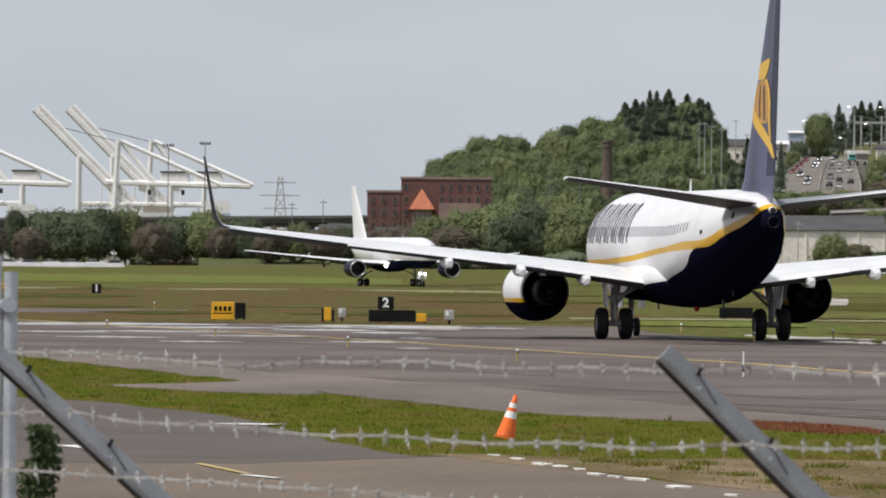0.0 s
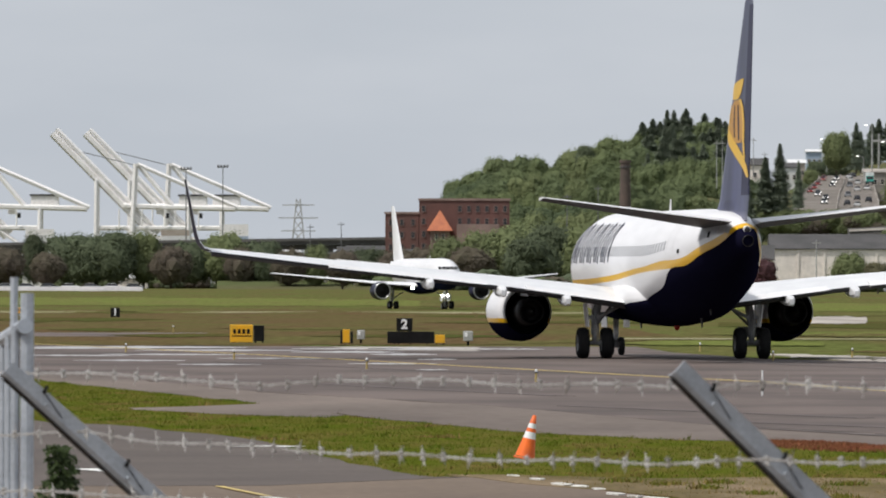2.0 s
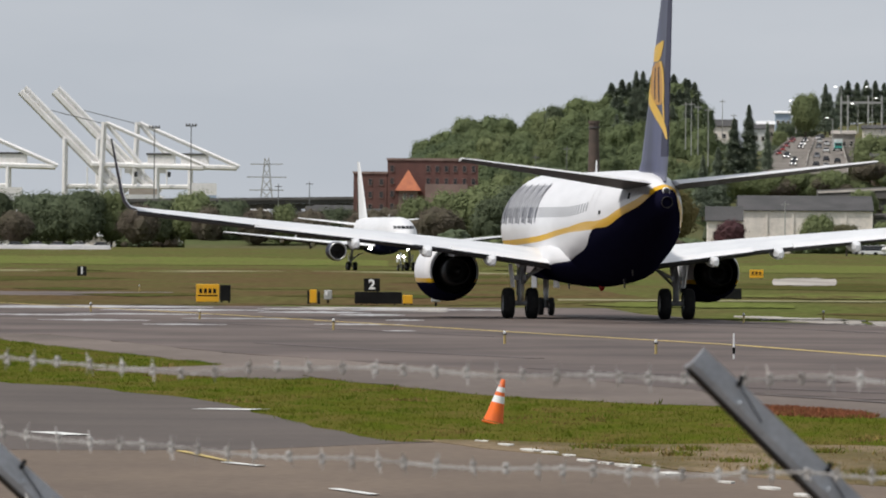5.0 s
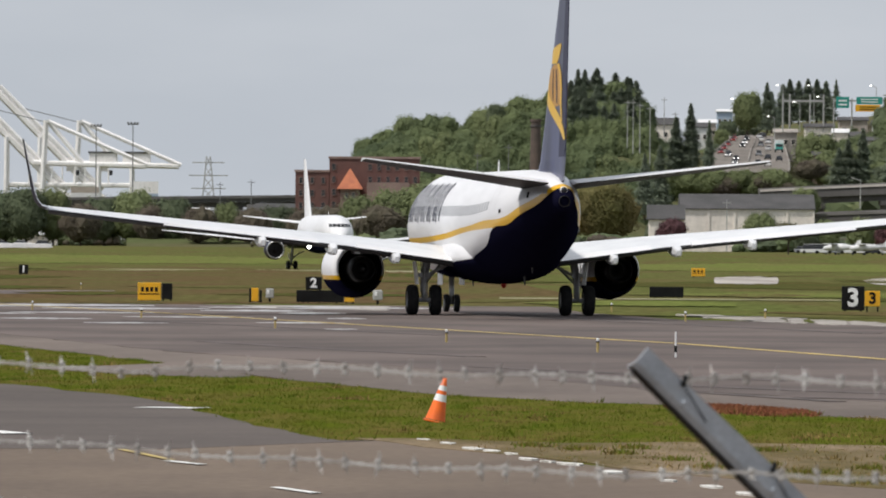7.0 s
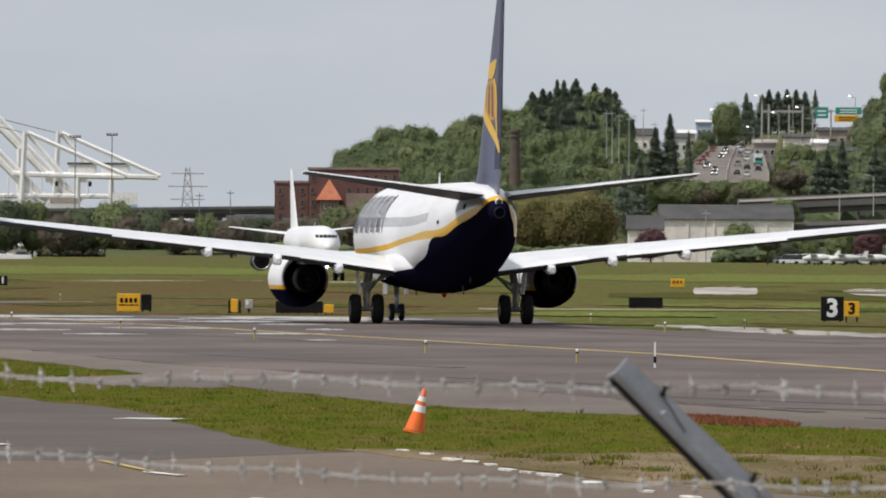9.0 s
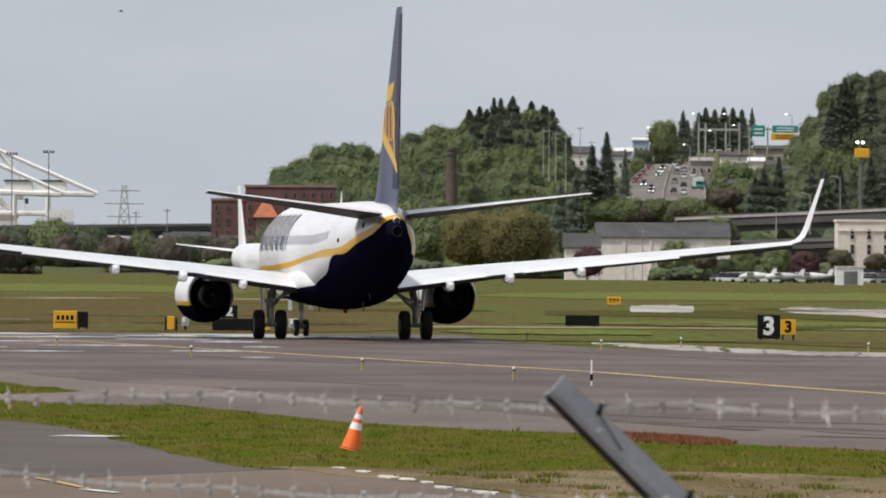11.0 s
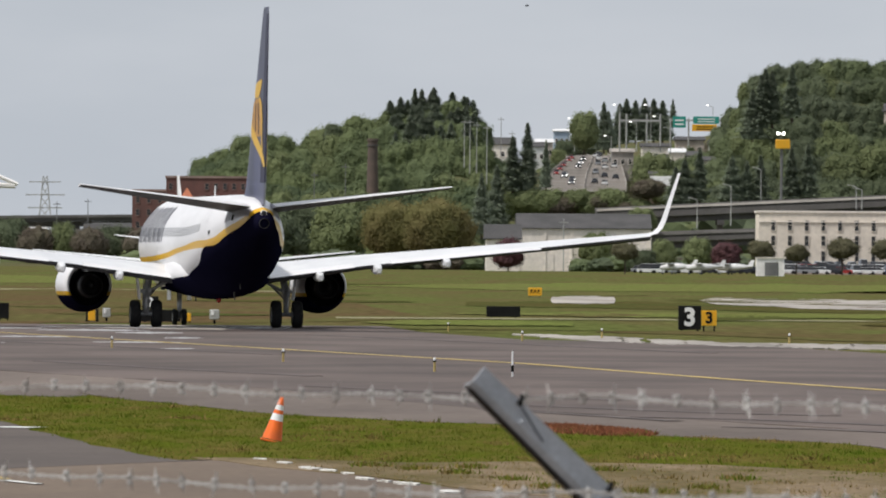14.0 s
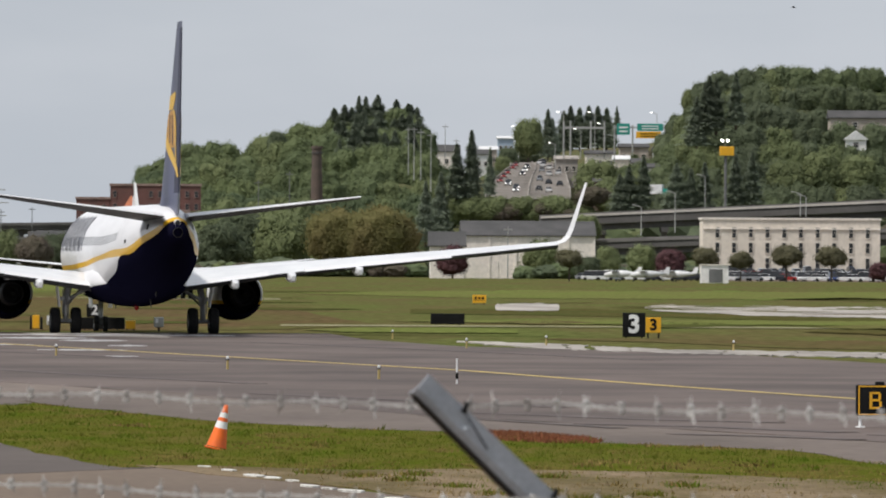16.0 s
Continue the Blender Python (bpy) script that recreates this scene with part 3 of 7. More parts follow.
road = sheet("road", [(-60, 127.9), (-6.0, 129.8), (-3.7, 130.5), (-1.1, 135.6), (-0.5, 137.4)] + GRASS_FAR[8:] + [(30, -20), (-60, -20)], 0.03, M["road_light"], "worn pale asphalt road", "road")
sheet("dirt_patch", [(-1.2, 137.0), (-0.3, 138), (1.7, 134.7), (3.4, 137), (6.2, 135), (9.5, 128), (12, 100), (11, 97), (5.2, 111.8), (2.9, 117.8), (2.2, 120.7), (1.0, 127.8)], 0.037, M["dirt"], "bare sandy dirt patch at the grass edge", "dirt", 2.0)
rnd = random.Random(29)
for u0, u1 in ((415, 604), (612, 640), (660, 716), (722, 880), (886, 1010), (1014, 1160), (1164, 1320)):
    top, low = [], []
    for i in range(13):
        u = u0 + (u1 - u0) * i / 12
        a = smooth_line([(415, 134), (585, 138.5), (785, 147.5), (1153, 151), (1320, 154)], u)
        b = smooth_line([(415, 137), (500, 143), (585, 149), (785, 155), (1153, 161), (1320, 167)], u)
        top.append(on_ground(u, a + rnd.uniform(0, 1.5)))
        low.append(on_ground(u, b + rnd.uniform(-1.5, 1)))
    sheet("concrete_edge", top + low[::-1], 0.036, M["concrete"], "pale edge of the taxiway", "pavement", 3.0)
# pale patch laid here in place of a white mirage reflection
sheet("concrete_edge", [(-8.4, 400), (-2.3, 398), (-2.2, 376), (-7.0, 384)], 0.036, M["concrete"], "pale patch standing for a mirage reflection on the taxiway", "pavement", 4.0)


CROSS_LIFT = {"dark_turf": 0.028, "pale_track": 0.034, "brown_grass": 0.022, "taxi_asphalt": 0.028, "shoulder": 0.034, "concrete": 0.040, "far_grass": 0.046}


def ragged(name, upper, lower, material, label, seed):
    """A stretch of ground with a frayed outline, between two lines in survey units; it follows the ground."""
    n, rows = 120, 12
    lift = 0.046 if name == "grass_island" else CROSS_LIFT[material]
    vs, fs = [], []
    for i in range(n + 1):
        u = upper[0][0] + (upper[-1][0] - upper[0][0]) * i / n
        a, b = smooth_line(upper, u), smooth_line(lower, u)
        if material == "concrete":
            e = min(1, 0.3 + 30 * i / n, 0.3 + 30 * (n - i) / n)
            a, b = (a + b) / 2 - (b - a) / 2 * e, (a + b) / 2 + (b - a) / 2 * e
        w = (b - a) * 0.5
        k = noise.noise(Vector((u * 0.012, seed, 0))) + 0.6 * noise.noise(Vector((u * 0.06, seed, 4)))
        m = noise.noise(Vector((u * 0.012, seed + 9, 0))) + 0.6 * noise.noise(Vector((u * 0.06, seed + 9, 4)))
        a, b = a + min(w, 14) * 0.35 * k, b + min(w, 14) * 0.25 * m
        for q in range(rows + 1):
            x, y = on_ground(u, a + (b - a) * q / rows)
            vs.append(Vector((x, y, level(y) + lift)))
            if i and q:
                p = i * (rows + 1) + q
                fs.append((p, p - 1, p - rows - 2, p - rows - 1))
    tagged(new(name, from_lists(name, vs, fs, M[material])), label, "grass" if "grass" in name else "pavement", kind="structure")


ragged("brown_grass", [(-1500, 59), (-400, 57), (40, 64), (150, 86), (260, 104)], [(-1500, 122), (-600, 122), (-60, 119), (150, 114), (260, 106)], "brown_grass", "stretch of brown dry grass on the airfield", 1)
ragged("brown_grass", [(560, 130), (760, 128), (1000, 130), (1500, 134)], [(560, 131), (760, 135), (1000, 144), (1500, 152)], "brown_grass", "stretch of brown dry grass on the airfield", 2)
ragged("dark_grass", [(330, 78), (640, 76), (900, 84), (1500, 92)], [(330, 86), (640, 89), (900, 93), (1500, 100)], "dark_turf", "worn dark strip in the far grass", 5)
for u0, u1, v0, v1, m, k in ((480, 594, 68, 80, "concrete", 11), (100, 1500, 107, 109.5, "pale_track", 15), (-1500, -580, 99, 106, "taxi_asphalt", 16),
                           (-1500, 100, 60, 63, "pale_track", 17), (-1002, -690, 20, 24, "concrete", 18), (-1400, -960, 97, 110, "concrete", 19)):
    ragged("cross_taxiway", [(u0, v0), (u1, v0)], [(u0, v1), (u1, v1)], m, "paved strip across the far grass", k)
ragged("cross_taxiway", [(745, 69), (900, 70), (1500, 72)], [(745, 78), (900, 86), (1500, 96)], "concrete", "pale paved strip across the far grass", 31)
rnd = random.Random(44)
for i in range(24):
    u, w = rnd.uniform(700, 1450), rnd.uniform(60, 220)
    v, t = rnd.uniform(69, 72 + 22 * (u - 650) / 800), rnd.uniform(0.8, 2.4)
    ragged("grass_island", [(u - w / 2, v), (u + w / 2, v + rnd.uniform(-1, 1))], [(u - w / 2, v + rnd.uniform(0, 0.8)), (u, v + t), (u + w / 2, v + rnd.uniform(0, 0.8))], rnd.choice(("far_grass", "brown_grass", "dark_turf")), "grass grown over the paved strip", u)
for u0, u1, v0, v1, m, k in ((120, 1500, 44, 58, "lush_turf", 41), (300, 1500, 96, 104, "lush_turf", 43), (-1500, -200, 36, 50, "lush_turf", 45), (140, 520, 112, 121, "lush_turf", 46)):
    ragged("grass_island", [(u0, (v0 + v1) / 2), ((u0 * 3 + u1) / 4, v0), ((u0 + u1 * 3) / 4, v0), (u1, v0 + 4)], [(u0, (v0 + v1) / 2 + 0.5), ((u0 * 3 + u1) / 4, v1), ((u0 + u1 * 3) / 4, v1), (u1, v1)], m, "band of fresher green grass on the airfield", k)
rnd = random.Random(61)
for i in range(34):
    u, v, w, t = rnd.uniform(-1100, 1250), rnd.uniform(30, 118), rnd.uniform(120, 420), rnd.uniform(4, 10)
    if 66 < v < 98 and u > 420:
        continue
    t *= v / 90
    kind = rnd.choice(("dark_turf", "dark_turf", "brown_grass") if v > 62 and u < 300 else ("dark_turf", "dry_turf", "dry_turf", "brown_grass"))
    ragged("grass_island", [(u - w / 2, v), (u, v - t / 2), (u + w / 2, v)], [(u - w / 2, v + 0.3), (u + rnd.uniform(-w, w) * 0.2, v + t / 2), (u + w / 2, v + 0.3)], kind, "patch of differently coloured grass on the airfield", i * 3)
rnd = random.Random(17)
# streaks added on the taxiway to stand for the glare of a mirage
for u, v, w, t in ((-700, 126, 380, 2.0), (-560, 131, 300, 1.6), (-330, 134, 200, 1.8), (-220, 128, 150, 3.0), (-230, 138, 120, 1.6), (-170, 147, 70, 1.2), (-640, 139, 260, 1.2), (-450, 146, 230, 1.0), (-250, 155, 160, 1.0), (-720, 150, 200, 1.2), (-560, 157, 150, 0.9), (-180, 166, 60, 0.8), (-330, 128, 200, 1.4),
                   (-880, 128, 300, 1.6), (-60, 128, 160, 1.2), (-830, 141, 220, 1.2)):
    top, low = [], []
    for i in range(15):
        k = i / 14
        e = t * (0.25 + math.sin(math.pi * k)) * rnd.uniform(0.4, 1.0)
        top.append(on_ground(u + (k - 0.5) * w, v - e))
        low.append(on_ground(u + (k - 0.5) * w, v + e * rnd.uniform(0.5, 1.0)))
    sheet("water_film", top + low[::-1], 0.038, M["water"], "pale glossy streak standing for mirage glare on the taxiway", "water")


def ribbon(name, pts, width, z, material, label, category):
    bm = bmesh.new()
    rows = []
    for i, (x, y) in enumerate(pts):
        a, b = pts[max(0, i - 1)], pts[min(len(pts) - 1, i + 1)]
        d = Vector((b[0] - a[0], b[1] - a[1])).normalized()
        n = Vector((-d.y, d.x)) * width / 2
        rows.append((bm.verts.new((x + n.x, y + n.y, z)), bm.verts.new((x - n.x, y - n.y, z)), bm.verts.new((x - n.x, y - n.y, z - 0.008)), bm.verts.new((x + n.x, y + n.y, z - 0.008))))
    for a, b in zip(rows, rows[1:]):
        for i in range(4):
            j = (i + 1) % 4
            bm.faces.new((a[i], a[j], b[j], b[i]))
    bmesh.ops.recalc_face_normals(bm, faces=bm.faces[:])
    return tagged(obj(name, bm, material), label, category, kind="structure")


ribbon("taxi_line", [(-22, 415), (-11.6, 363.6), (-3.4, 317.8), (2.0, 288.2), (6.5, 264), (10.7, 232), (17, 190)], 0.30, 0.046, M["line_yellow"], "faded yellow taxiway centre line", "road marking")
ribbon("road_line", [(-4.3, 129), (-3.45, 123.0)], 0.1, 0.05, M["paint_yellow"], "faded yellow road line", "road marking")
for pts, w in (([(-5.0, 160.6), (-4.0, 160.2)], 0.8), ([(-1.9, 110), (-1.4, 107.6)], 0.12), ([(-0.2, 99.4), (0.3, 96.2)], 0.12), ([(-3.5, 122.6), (-3.0, 120.7)], 0.12), ([(-6.7, 140.8), (-6.1, 138.7)], 0.4),
               ([(1.2, 92), (1.7, 89.5)], 0.12)):
    ribbon("road_dash", pts, w, 0.05, M["paint_white"], "worn white painted dash on the road", "road marking")
rnd = random.Random(71)
for i, (x, y) in enumerate(((-0.25, 136.6), (0.08, 134.2), (0.42, 130.8), (0.92, 128.0), (1.12, 125.0), (1.62, 122.4), (2.7, 114.3), (3.15, 111.6), (3.5, 108.7), (4.3, 103.4), (4.8, 101.2), (2.1, 118.2), (1.36, 123.6), (0.66, 129.6))):
    rim = []
    for k in range(11):
        a = 2 * math.pi * k / 11
        r = rnd.uniform(0.55, 1.0)
        rim.append((x + (0.10 + 0.04 * (i % 3)) * r * math.cos(a) - 0.06 * math.sin(a), y + (0.42 + 0.2 * (i % 3)) * r * math.sin(a)))
    sheet("edge_mark", rim, 0.052, M["worn_white"], "worn white paint mark along the road edge", "road marking")

for pts, w in (([(380, 262), (560, 268), (760, 275), (980, 279)], 0.5), ([(360, 270), (520, 279), (700, 290)], 0.35), ([(640, 283), (860, 287), (1100, 296)], 0.6), ([(60, 232), (330, 243), (600, 254)], 0.4), ([(-420, 190), (-180, 203), (60, 214)], 0.5), ([(800, 300), (960, 303), (1120, 309)], 0.45),
               ([(1160, 300), (1290, 303)], 0.5), ([(-560, 152), (-300, 163), (0, 176)], 0.4), ([(60, 140), (380, 152), (760, 168)], 0.6)):
    ribbon("tyre_mark", [on_ground(u, v) for u, v in pts], w, 0.043, M["tyre_mark"], "dark curved tyre mark on the taxiway", "tyre mark")

# ---------------------------------------------------------------- aircraft


def airfoil(n=9, thick=0.11):
    """Closed section: (along the chord 0..1, height)."""
    xs = [0.5 * (1 - math.cos(math.pi * i / n)) for i in range(n + 1)]
    t = [5 * thick * (0.2969 * math.sqrt(x) - 0.126 * x - 0.3516 * x * x + 0.2843 * x ** 3 - 0.1015 * x ** 4) for x in xs]
    up = [(x, h + 0.02 * math.sin(math.pi * x)) for x, h in zip(xs, t)]
    low = [(x, -h * 0.8 + 0.02 * math.sin(math.pi * x)) for x, h in zip(xs, t)]
    return up + low[-2:0:-1]


def surface(bm, stations, thick=0.11, vertical=False, tilt=0.0):
    """A wing from stations (span, leading edge, chord, height); 'leading edge' is metres forward of the main gear."""
    rings = []
    for s, le, ch, h in stations:
        ring = []
        for x, t in airfoil(9, thick):
            y = le - x * ch
            rise = t * ch
            ring.append((rise, y, h) if vertical else (s, y, h + rise - tilt * x * ch))
        rings.append(ring)
    loft(bm, rings)


def wheel(parent, x, y, r, w):
    """Tyre and rim about its own axle."""
    bm = bmesh.new()
    lathe(bm, [(-w / 2, r * 0.55), (-w / 2, r * 0.86), (-w * 0.36, r * 0.97), (-w * 0.15, r), (w * 0.15, r), (w * 0.36, r * 0.97), (w / 2, r * 0.86), (w / 2, r * 0.55)], axis="x", sides=24)
    t = part("wheel", bm, M["tyre"], parent, smooth=True)
    t.matrix_basis = pose(x, y, r)
    bm = bmesh.new()
    lathe(bm, [(-w * 0.42, 0.02), (-w * 0.40, r * 0.5), (-w * 0.49, r * 0.57), (w * 0.49, r * 0.57), (w * 0.40, r * 0.5), (w * 0.42, 0.02)], axis="x", sides=16)
    part("rim", bm, M["gear_grey"], t, "pale metal rim", smooth=True)
    return t


def body_point(rings, y, angle, off=0.0):
    """A point on the fuselage skin at station y; angle from the top, to the left side positive."""
    for (y0, z0, w0, h0), (y1, z1, w1, h1) in zip(rings, rings[1:]):
        if y1 <= y <= y0:
            k = (y0 - y) / (y0 - y1)
            z, w, h = z0 + (z1 - z0) * k, w0 + (w1 - w0) * k, h0 + (h1 - h0) * k
            return (-(w + off) * math.sin(angle), y, z + (h + off) * math.cos(angle))
    return (0, y, 3)


def nose_point(rings, x, z, off):
    """The point of the nose that lies at x and z, found from the front."""
    for (y0, z0, w0, h0), (y1, z1, w1, h1) in zip(rings, rings[1:]):
        for i in range(12):
            k = i / 12
            zc, w, h = z0 + (z1 - z0) * k, w0 + (w1 - w0) * k, h0 + (h1 - h0) * k
            if (x / w) ** 2 + ((z - zc) / h) ** 2 <= 1:
                return (x, y0 + (y1 - y0) * k + off, z)
    return (x, 0, z)


def airliner(label, spec):
    """A twin jet, nose along +y, its origin on the ground midway between the main wheels."""
    plane = thing("airliner", 0, 0, 0, 0, label, "airplane")
    g = spec["gear"]
    rings = [(g - s, z, w, h) for s, z, w, h in spec["body"]]
    bm = bmesh.new()
    pts = []
    for (y0, z0, w0, h0), (y1, z1, w1, h1) in zip(rings, rings[1:]):
        n = max(1, int((y0 - y1) / 1.2))
        for i in range(n):
            k = i / n
            pts.append((y0 + (y1 - y0) * k, z0 + (z1 - z0) * k, w0 + (w1 - w0) * k, h0 + (h1 - h0) * k))
    pts.append(rings[-1])
    loft(bm, [[(w * math.sin(2 * math.pi * i / 48), y, z + h * math.cos(2 * math.pi * i / 48)) for i in range(48)] for y, z, w, h in pts])
    part("fuselage", bm, spec["paint"], plane, smooth=True)
    # belly fairing
    bm = bmesh.new()
    z, w = spec["belly"]
    f = [(7.2, 0.55, 0.3), (6.0, 1.5, 0.75), (3.5, 2.0, 0.95), (0.0, 2.06, 1.0), (-2.4, 1.95, 0.92), (-4.4, 1.3, 0.6), (-5.8, 0.4, 0.2)]
    loft(bm, [[(w * a / 2.06 * math.sin(2 * math.pi * i / 24), y, z + b * math.cos(2 * math.pi * i / 24)) for i in range(24)] for y, a, b in f])
    part("belly_fairing", bm, spec["belly_paint"], plane, smooth=True)
    for side in (1, -1):
        bm = bmesh.new()
        surface(bm, [(side * s, g - le, ch, h) for s, le, ch, h in spec["wing"]], 0.10, tilt=0.025)
        bmesh.ops.recalc_face_normals(bm, faces=bm.faces[:])
        # faces that look down get the grey with shade painted in
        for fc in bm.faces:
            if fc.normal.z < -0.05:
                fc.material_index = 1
        part("wing", bm, [M["wing"], M["under_shade"]], plane, "pale grey wing with shade painted on its underside")
        s, le, ch, h = spec["wing"][-1]
        # flap edge strip
        for (s0, l0, c0, h0), (s1, l1, c1, h1), a, b in ((spec["wing"][0], spec["wing"][1], 0.05, 0.92), (spec["wing"][1], spec["wing"][2], 0.10, 0.62)):
            bm = bmesh.new()
            rings2 = []
            for k in (a, b):
                sp, l, c, hh = s0 + (s1 - s0) * k, l0 + (l1 - l0) * k, c0 + (c1 - c0) * k, h0 + (h1 - h0) * k
                y = g - l - c
                rings2.append([(side * sp, y + 0.9, hh + 0.02), (side * sp, y + 0.3, hh + 0.0), (side * sp, y - 0.22, hh - 0.14), (side * sp, y - 0.2, hh - 0.19), (side * sp, y + 0.3, hh - 0.16), (side * sp, y + 0.9, hh - 0.12)])
            loft(bm, rings2)
            bmesh.ops.recalc_face_normals(bm, faces=bm.faces[:])
            for fc in bm.faces:
                if fc.normal.z < -0.05:
                    fc.material_index = 1
            part("flap", bm, [M["white_paint"], M["under_shade"]], plane)
        if spec["winglet"]:
            top_s, top_le, top_ch, top_h = spec["winglet"]
            bm = bmesh.new()
            rings2 = []
            for k in [i / 8 for i in range(9)]:
                sp = s + (top_s - s) * smooth_line([(0, 0), (0.125, 0.26), (0.25, 0.44), (0.375, 0.56), (1, 1)], k)
                hh = h + (top_h - h) * smooth_line([(0, 0), (0.125, 0.035), (0.25, 0.12), (0.375, 0.25), (1, 1)], k)
                l, c = le + (top_le - le) * k, ch + (top_ch - ch) * k
                nx, nz = -math.sin(min(1.0, k * 2.8) * 1.35), math.cos(min(1.0, k * 2.8) * 1.35)
                rings2.append([(side * (sp + nx * t * c), g - l - x * c, hh + nz * t * c) for x, t in airfoil(6, 0.08)])
            loft(bm, rings2)
            bmesh.ops.recalc_face_normals(bm, faces=bm.faces[:])
            for fc in bm.faces:
                if fc.normal.x * side > 0.25:
                    fc.material_index = 1
            part("winglet", bm, [M["white_paint"], M["navy"]], plane, "blended winglet, white inside and navy outside")
        # dark strip along the trailing edge, standing for the shade below it
        bm = bmesh.new()
        loft(bm, [[(side * sp, g - l - c + dy, hh - 0.025 * c + dz) for dy, dz in ((0.0, -0.005), (0.30, -0.02), (0.30, -0.16), (0.02, -0.085))] for sp, l, c, hh in spec["wing"]])
        part("trailing_edge_lip", bm, M["under_shade"], plane, "dark strip standing for shade under the trailing edge")
        # flap track fairings
        for sp in spec["tracks"]:
            h = smooth_line([(a, d) for a, b, c, d in spec["wing"]], sp)
            te = smooth_line([(a, b + c) for a, b, c, d in spec["wing"]], sp)
            bm = bmesh.new()
            rings2 = []
            for q, w2, up, dn in ((0, 0.05, 0.05, 0.10), (0.2, 0.12, 0.10, 0.25), (0.5, 0.17, 0.10, 0.35), (0.8, 0.17, 0.02, 0.40), (0.95, 0.13, -0.08, 0.40), (1, 0.08, -0.16, 0.35)):
                y2 = g - te + 2.3 - 2.9 * q
                rings2.append([(side * sp + a * w2, y2, h - 0.12 + b) for a, b in ((-0.7, up), (0.7, up), (1, up - 0.06), (1, -dn + 0.1), (0.6, -dn), (-0.6, -dn), (-1, -dn + 0.1), (-1, up - 0.06))])
            loft(bm, rings2)
            part("flap_track_fairing", bm, M["wing"], plane)
        # tailplane
        bm = bmesh.new()
        surface(bm, [(side * s, g - le, ch, h) for s, le, ch, h in spec["tail"]], 0.075, tilt=-0.045)
        bmesh.ops.recalc_face_normals(bm, faces=bm.faces[:])
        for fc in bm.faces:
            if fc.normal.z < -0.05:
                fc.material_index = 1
        part("tailplane", bm, [M["white_paint"], M["under_shade"]], plane, "white tailplane with shade painted on its underside")
        # engine
        ex, ez, er, e0, e1 = spec["engine"]
        nac = new("engine")
        nac.parent = plane
        ln = e1 - e0
        bm = bmesh.new()
        lathe(bm, [(g - e0 - ln * 0.25, er * 0.80), (g - e0 - ln * 0.03, er * 0.80), (g - e0, er * 0.86), (g - e0 - ln * 0.04, er * 0.93), (g - e0 - ln * 0.2, er), (g - e0 - ln * 0.5, er * 1.0), (g - e0 - ln * 0.75, er * 0.93), (g - e1, er * 0.775), (g - e1 + 0.01, er * 0.75)], (side * ex, 0, ez), sides=40)
        part("cowl", bm, spec["cowl"], nac, "engine cowl", smooth=True)
        bm = bmesh.new()
        lathe(bm, [(g - e1 + 0.012, er * 0.747), (g - e1 + ln * 0.3, er * 0.72)], (side * ex, 0, ez), sides=40)
        part("exhaust_duct", bm, M["black"], nac, "black fan duct", smooth=True)
        bm = bmesh.new()
        lathe(bm, [(g - e1 + ln * 0.30, er * 0.715), (g - e1 + ln * 0.28, er * 0.5), (g - e1 - 0.35, er * 0.46), (g - e1 - ln * 0.3, er * 0.40), (g - e1 - ln * 0.3 + 0.03, er * 0.37), (g - e1 - ln * 0.1, er * 0.36), (g - e1 - ln * 0.08, er * 0.2), (g - e1 - ln * 0.42, er * 0.03)], (side * ex, 0, ez), sides=28)
        part("core_nozzle", bm, M["metal_dark"], nac, "sooty dark exhaust nozzle and plug", smooth=True)
        bm = bmesh.new()
        lathe(bm, [(g - e0 - ln * 0.16, er * 0.8), (g - e0 - ln * 0.16, er * 0.28), (g - e0 - ln * 0.04, 0.03)], (side * ex, 0, ez), sides=28)
        part("fan", bm, M["metal_dark"], nac, "dark metal fan", smooth=True)
        bm = bmesh.new()
        lathe(bm, [(g - e0 - ln * 0.045, er * 0.94), (g - e0 + 0.005, er * 0.865), (g - e0 - ln * 0.03, er * 0.79)], (side * ex, 0, ez), sides=40)
        part("intake_lip", bm, M["metal"], nac, "polished metal intake lip", smooth=True)
        bm = bmesh.new()
        hw = smooth_line([(a, d) for a, b, c, d in spec["wing"]], ex)
        loft(bm, [[(side * ex + a * 0.22, y, z2) for a, y in ((-1, y0), (-1, y1), (1, y1), (1, y0))] for z2, y0, y1 in ((ez + er * 0.7, g - e0 - ln * 0.3, g - e1 - 0.9), (hw - 0.3, g - e0 - ln * 0.75, g - e1 - 2.0))])
        part("pylon", bm, M["wing"], nac)
    # fin and rudder
    bm = bmesh.new()
    surface(bm, [(0, g - le, ch, h) for le, ch, h in spec["fin"]], 0.07, vertical=True)
    part("fin", bm, spec["fin_paint"], plane, spec["fin_label"], smooth=False)
    # exhaust of the auxiliary power unit
    y, z, w, h = rings[-1]
    bm = bmesh.new()
    lathe(bm, [(y + 0.5, w * 0.98), (y - 0.10, w * 0.86), (y - 0.13, w * 0.82), (y - 0.11, w * 0.78)], (0, 0, z), sides=20)
    part("exhaust_ring", bm, M["metal_dark"], plane, "thin dark metal ring at the tail tip", smooth=True)
    bm = bmesh.new()
    lathe(bm, [(y - 0.12, w * 0.80), (y + 0.05, w * 0.7), (y + 0.06, 0.02)], (0, 0, z), sides=20)
    part("auxiliary_exhaust", bm, M["black"], plane, "round black exhaust at the tail tip", smooth=True)
    bm = bmesh.new()
    lathe(bm, [(y + 1.2, 0.10), (y + 0.4, 0.14), (y + 0.12, 0.125), (y + 0.11, 0.11)], (0, 0, z + h + 0.16), sides=14)
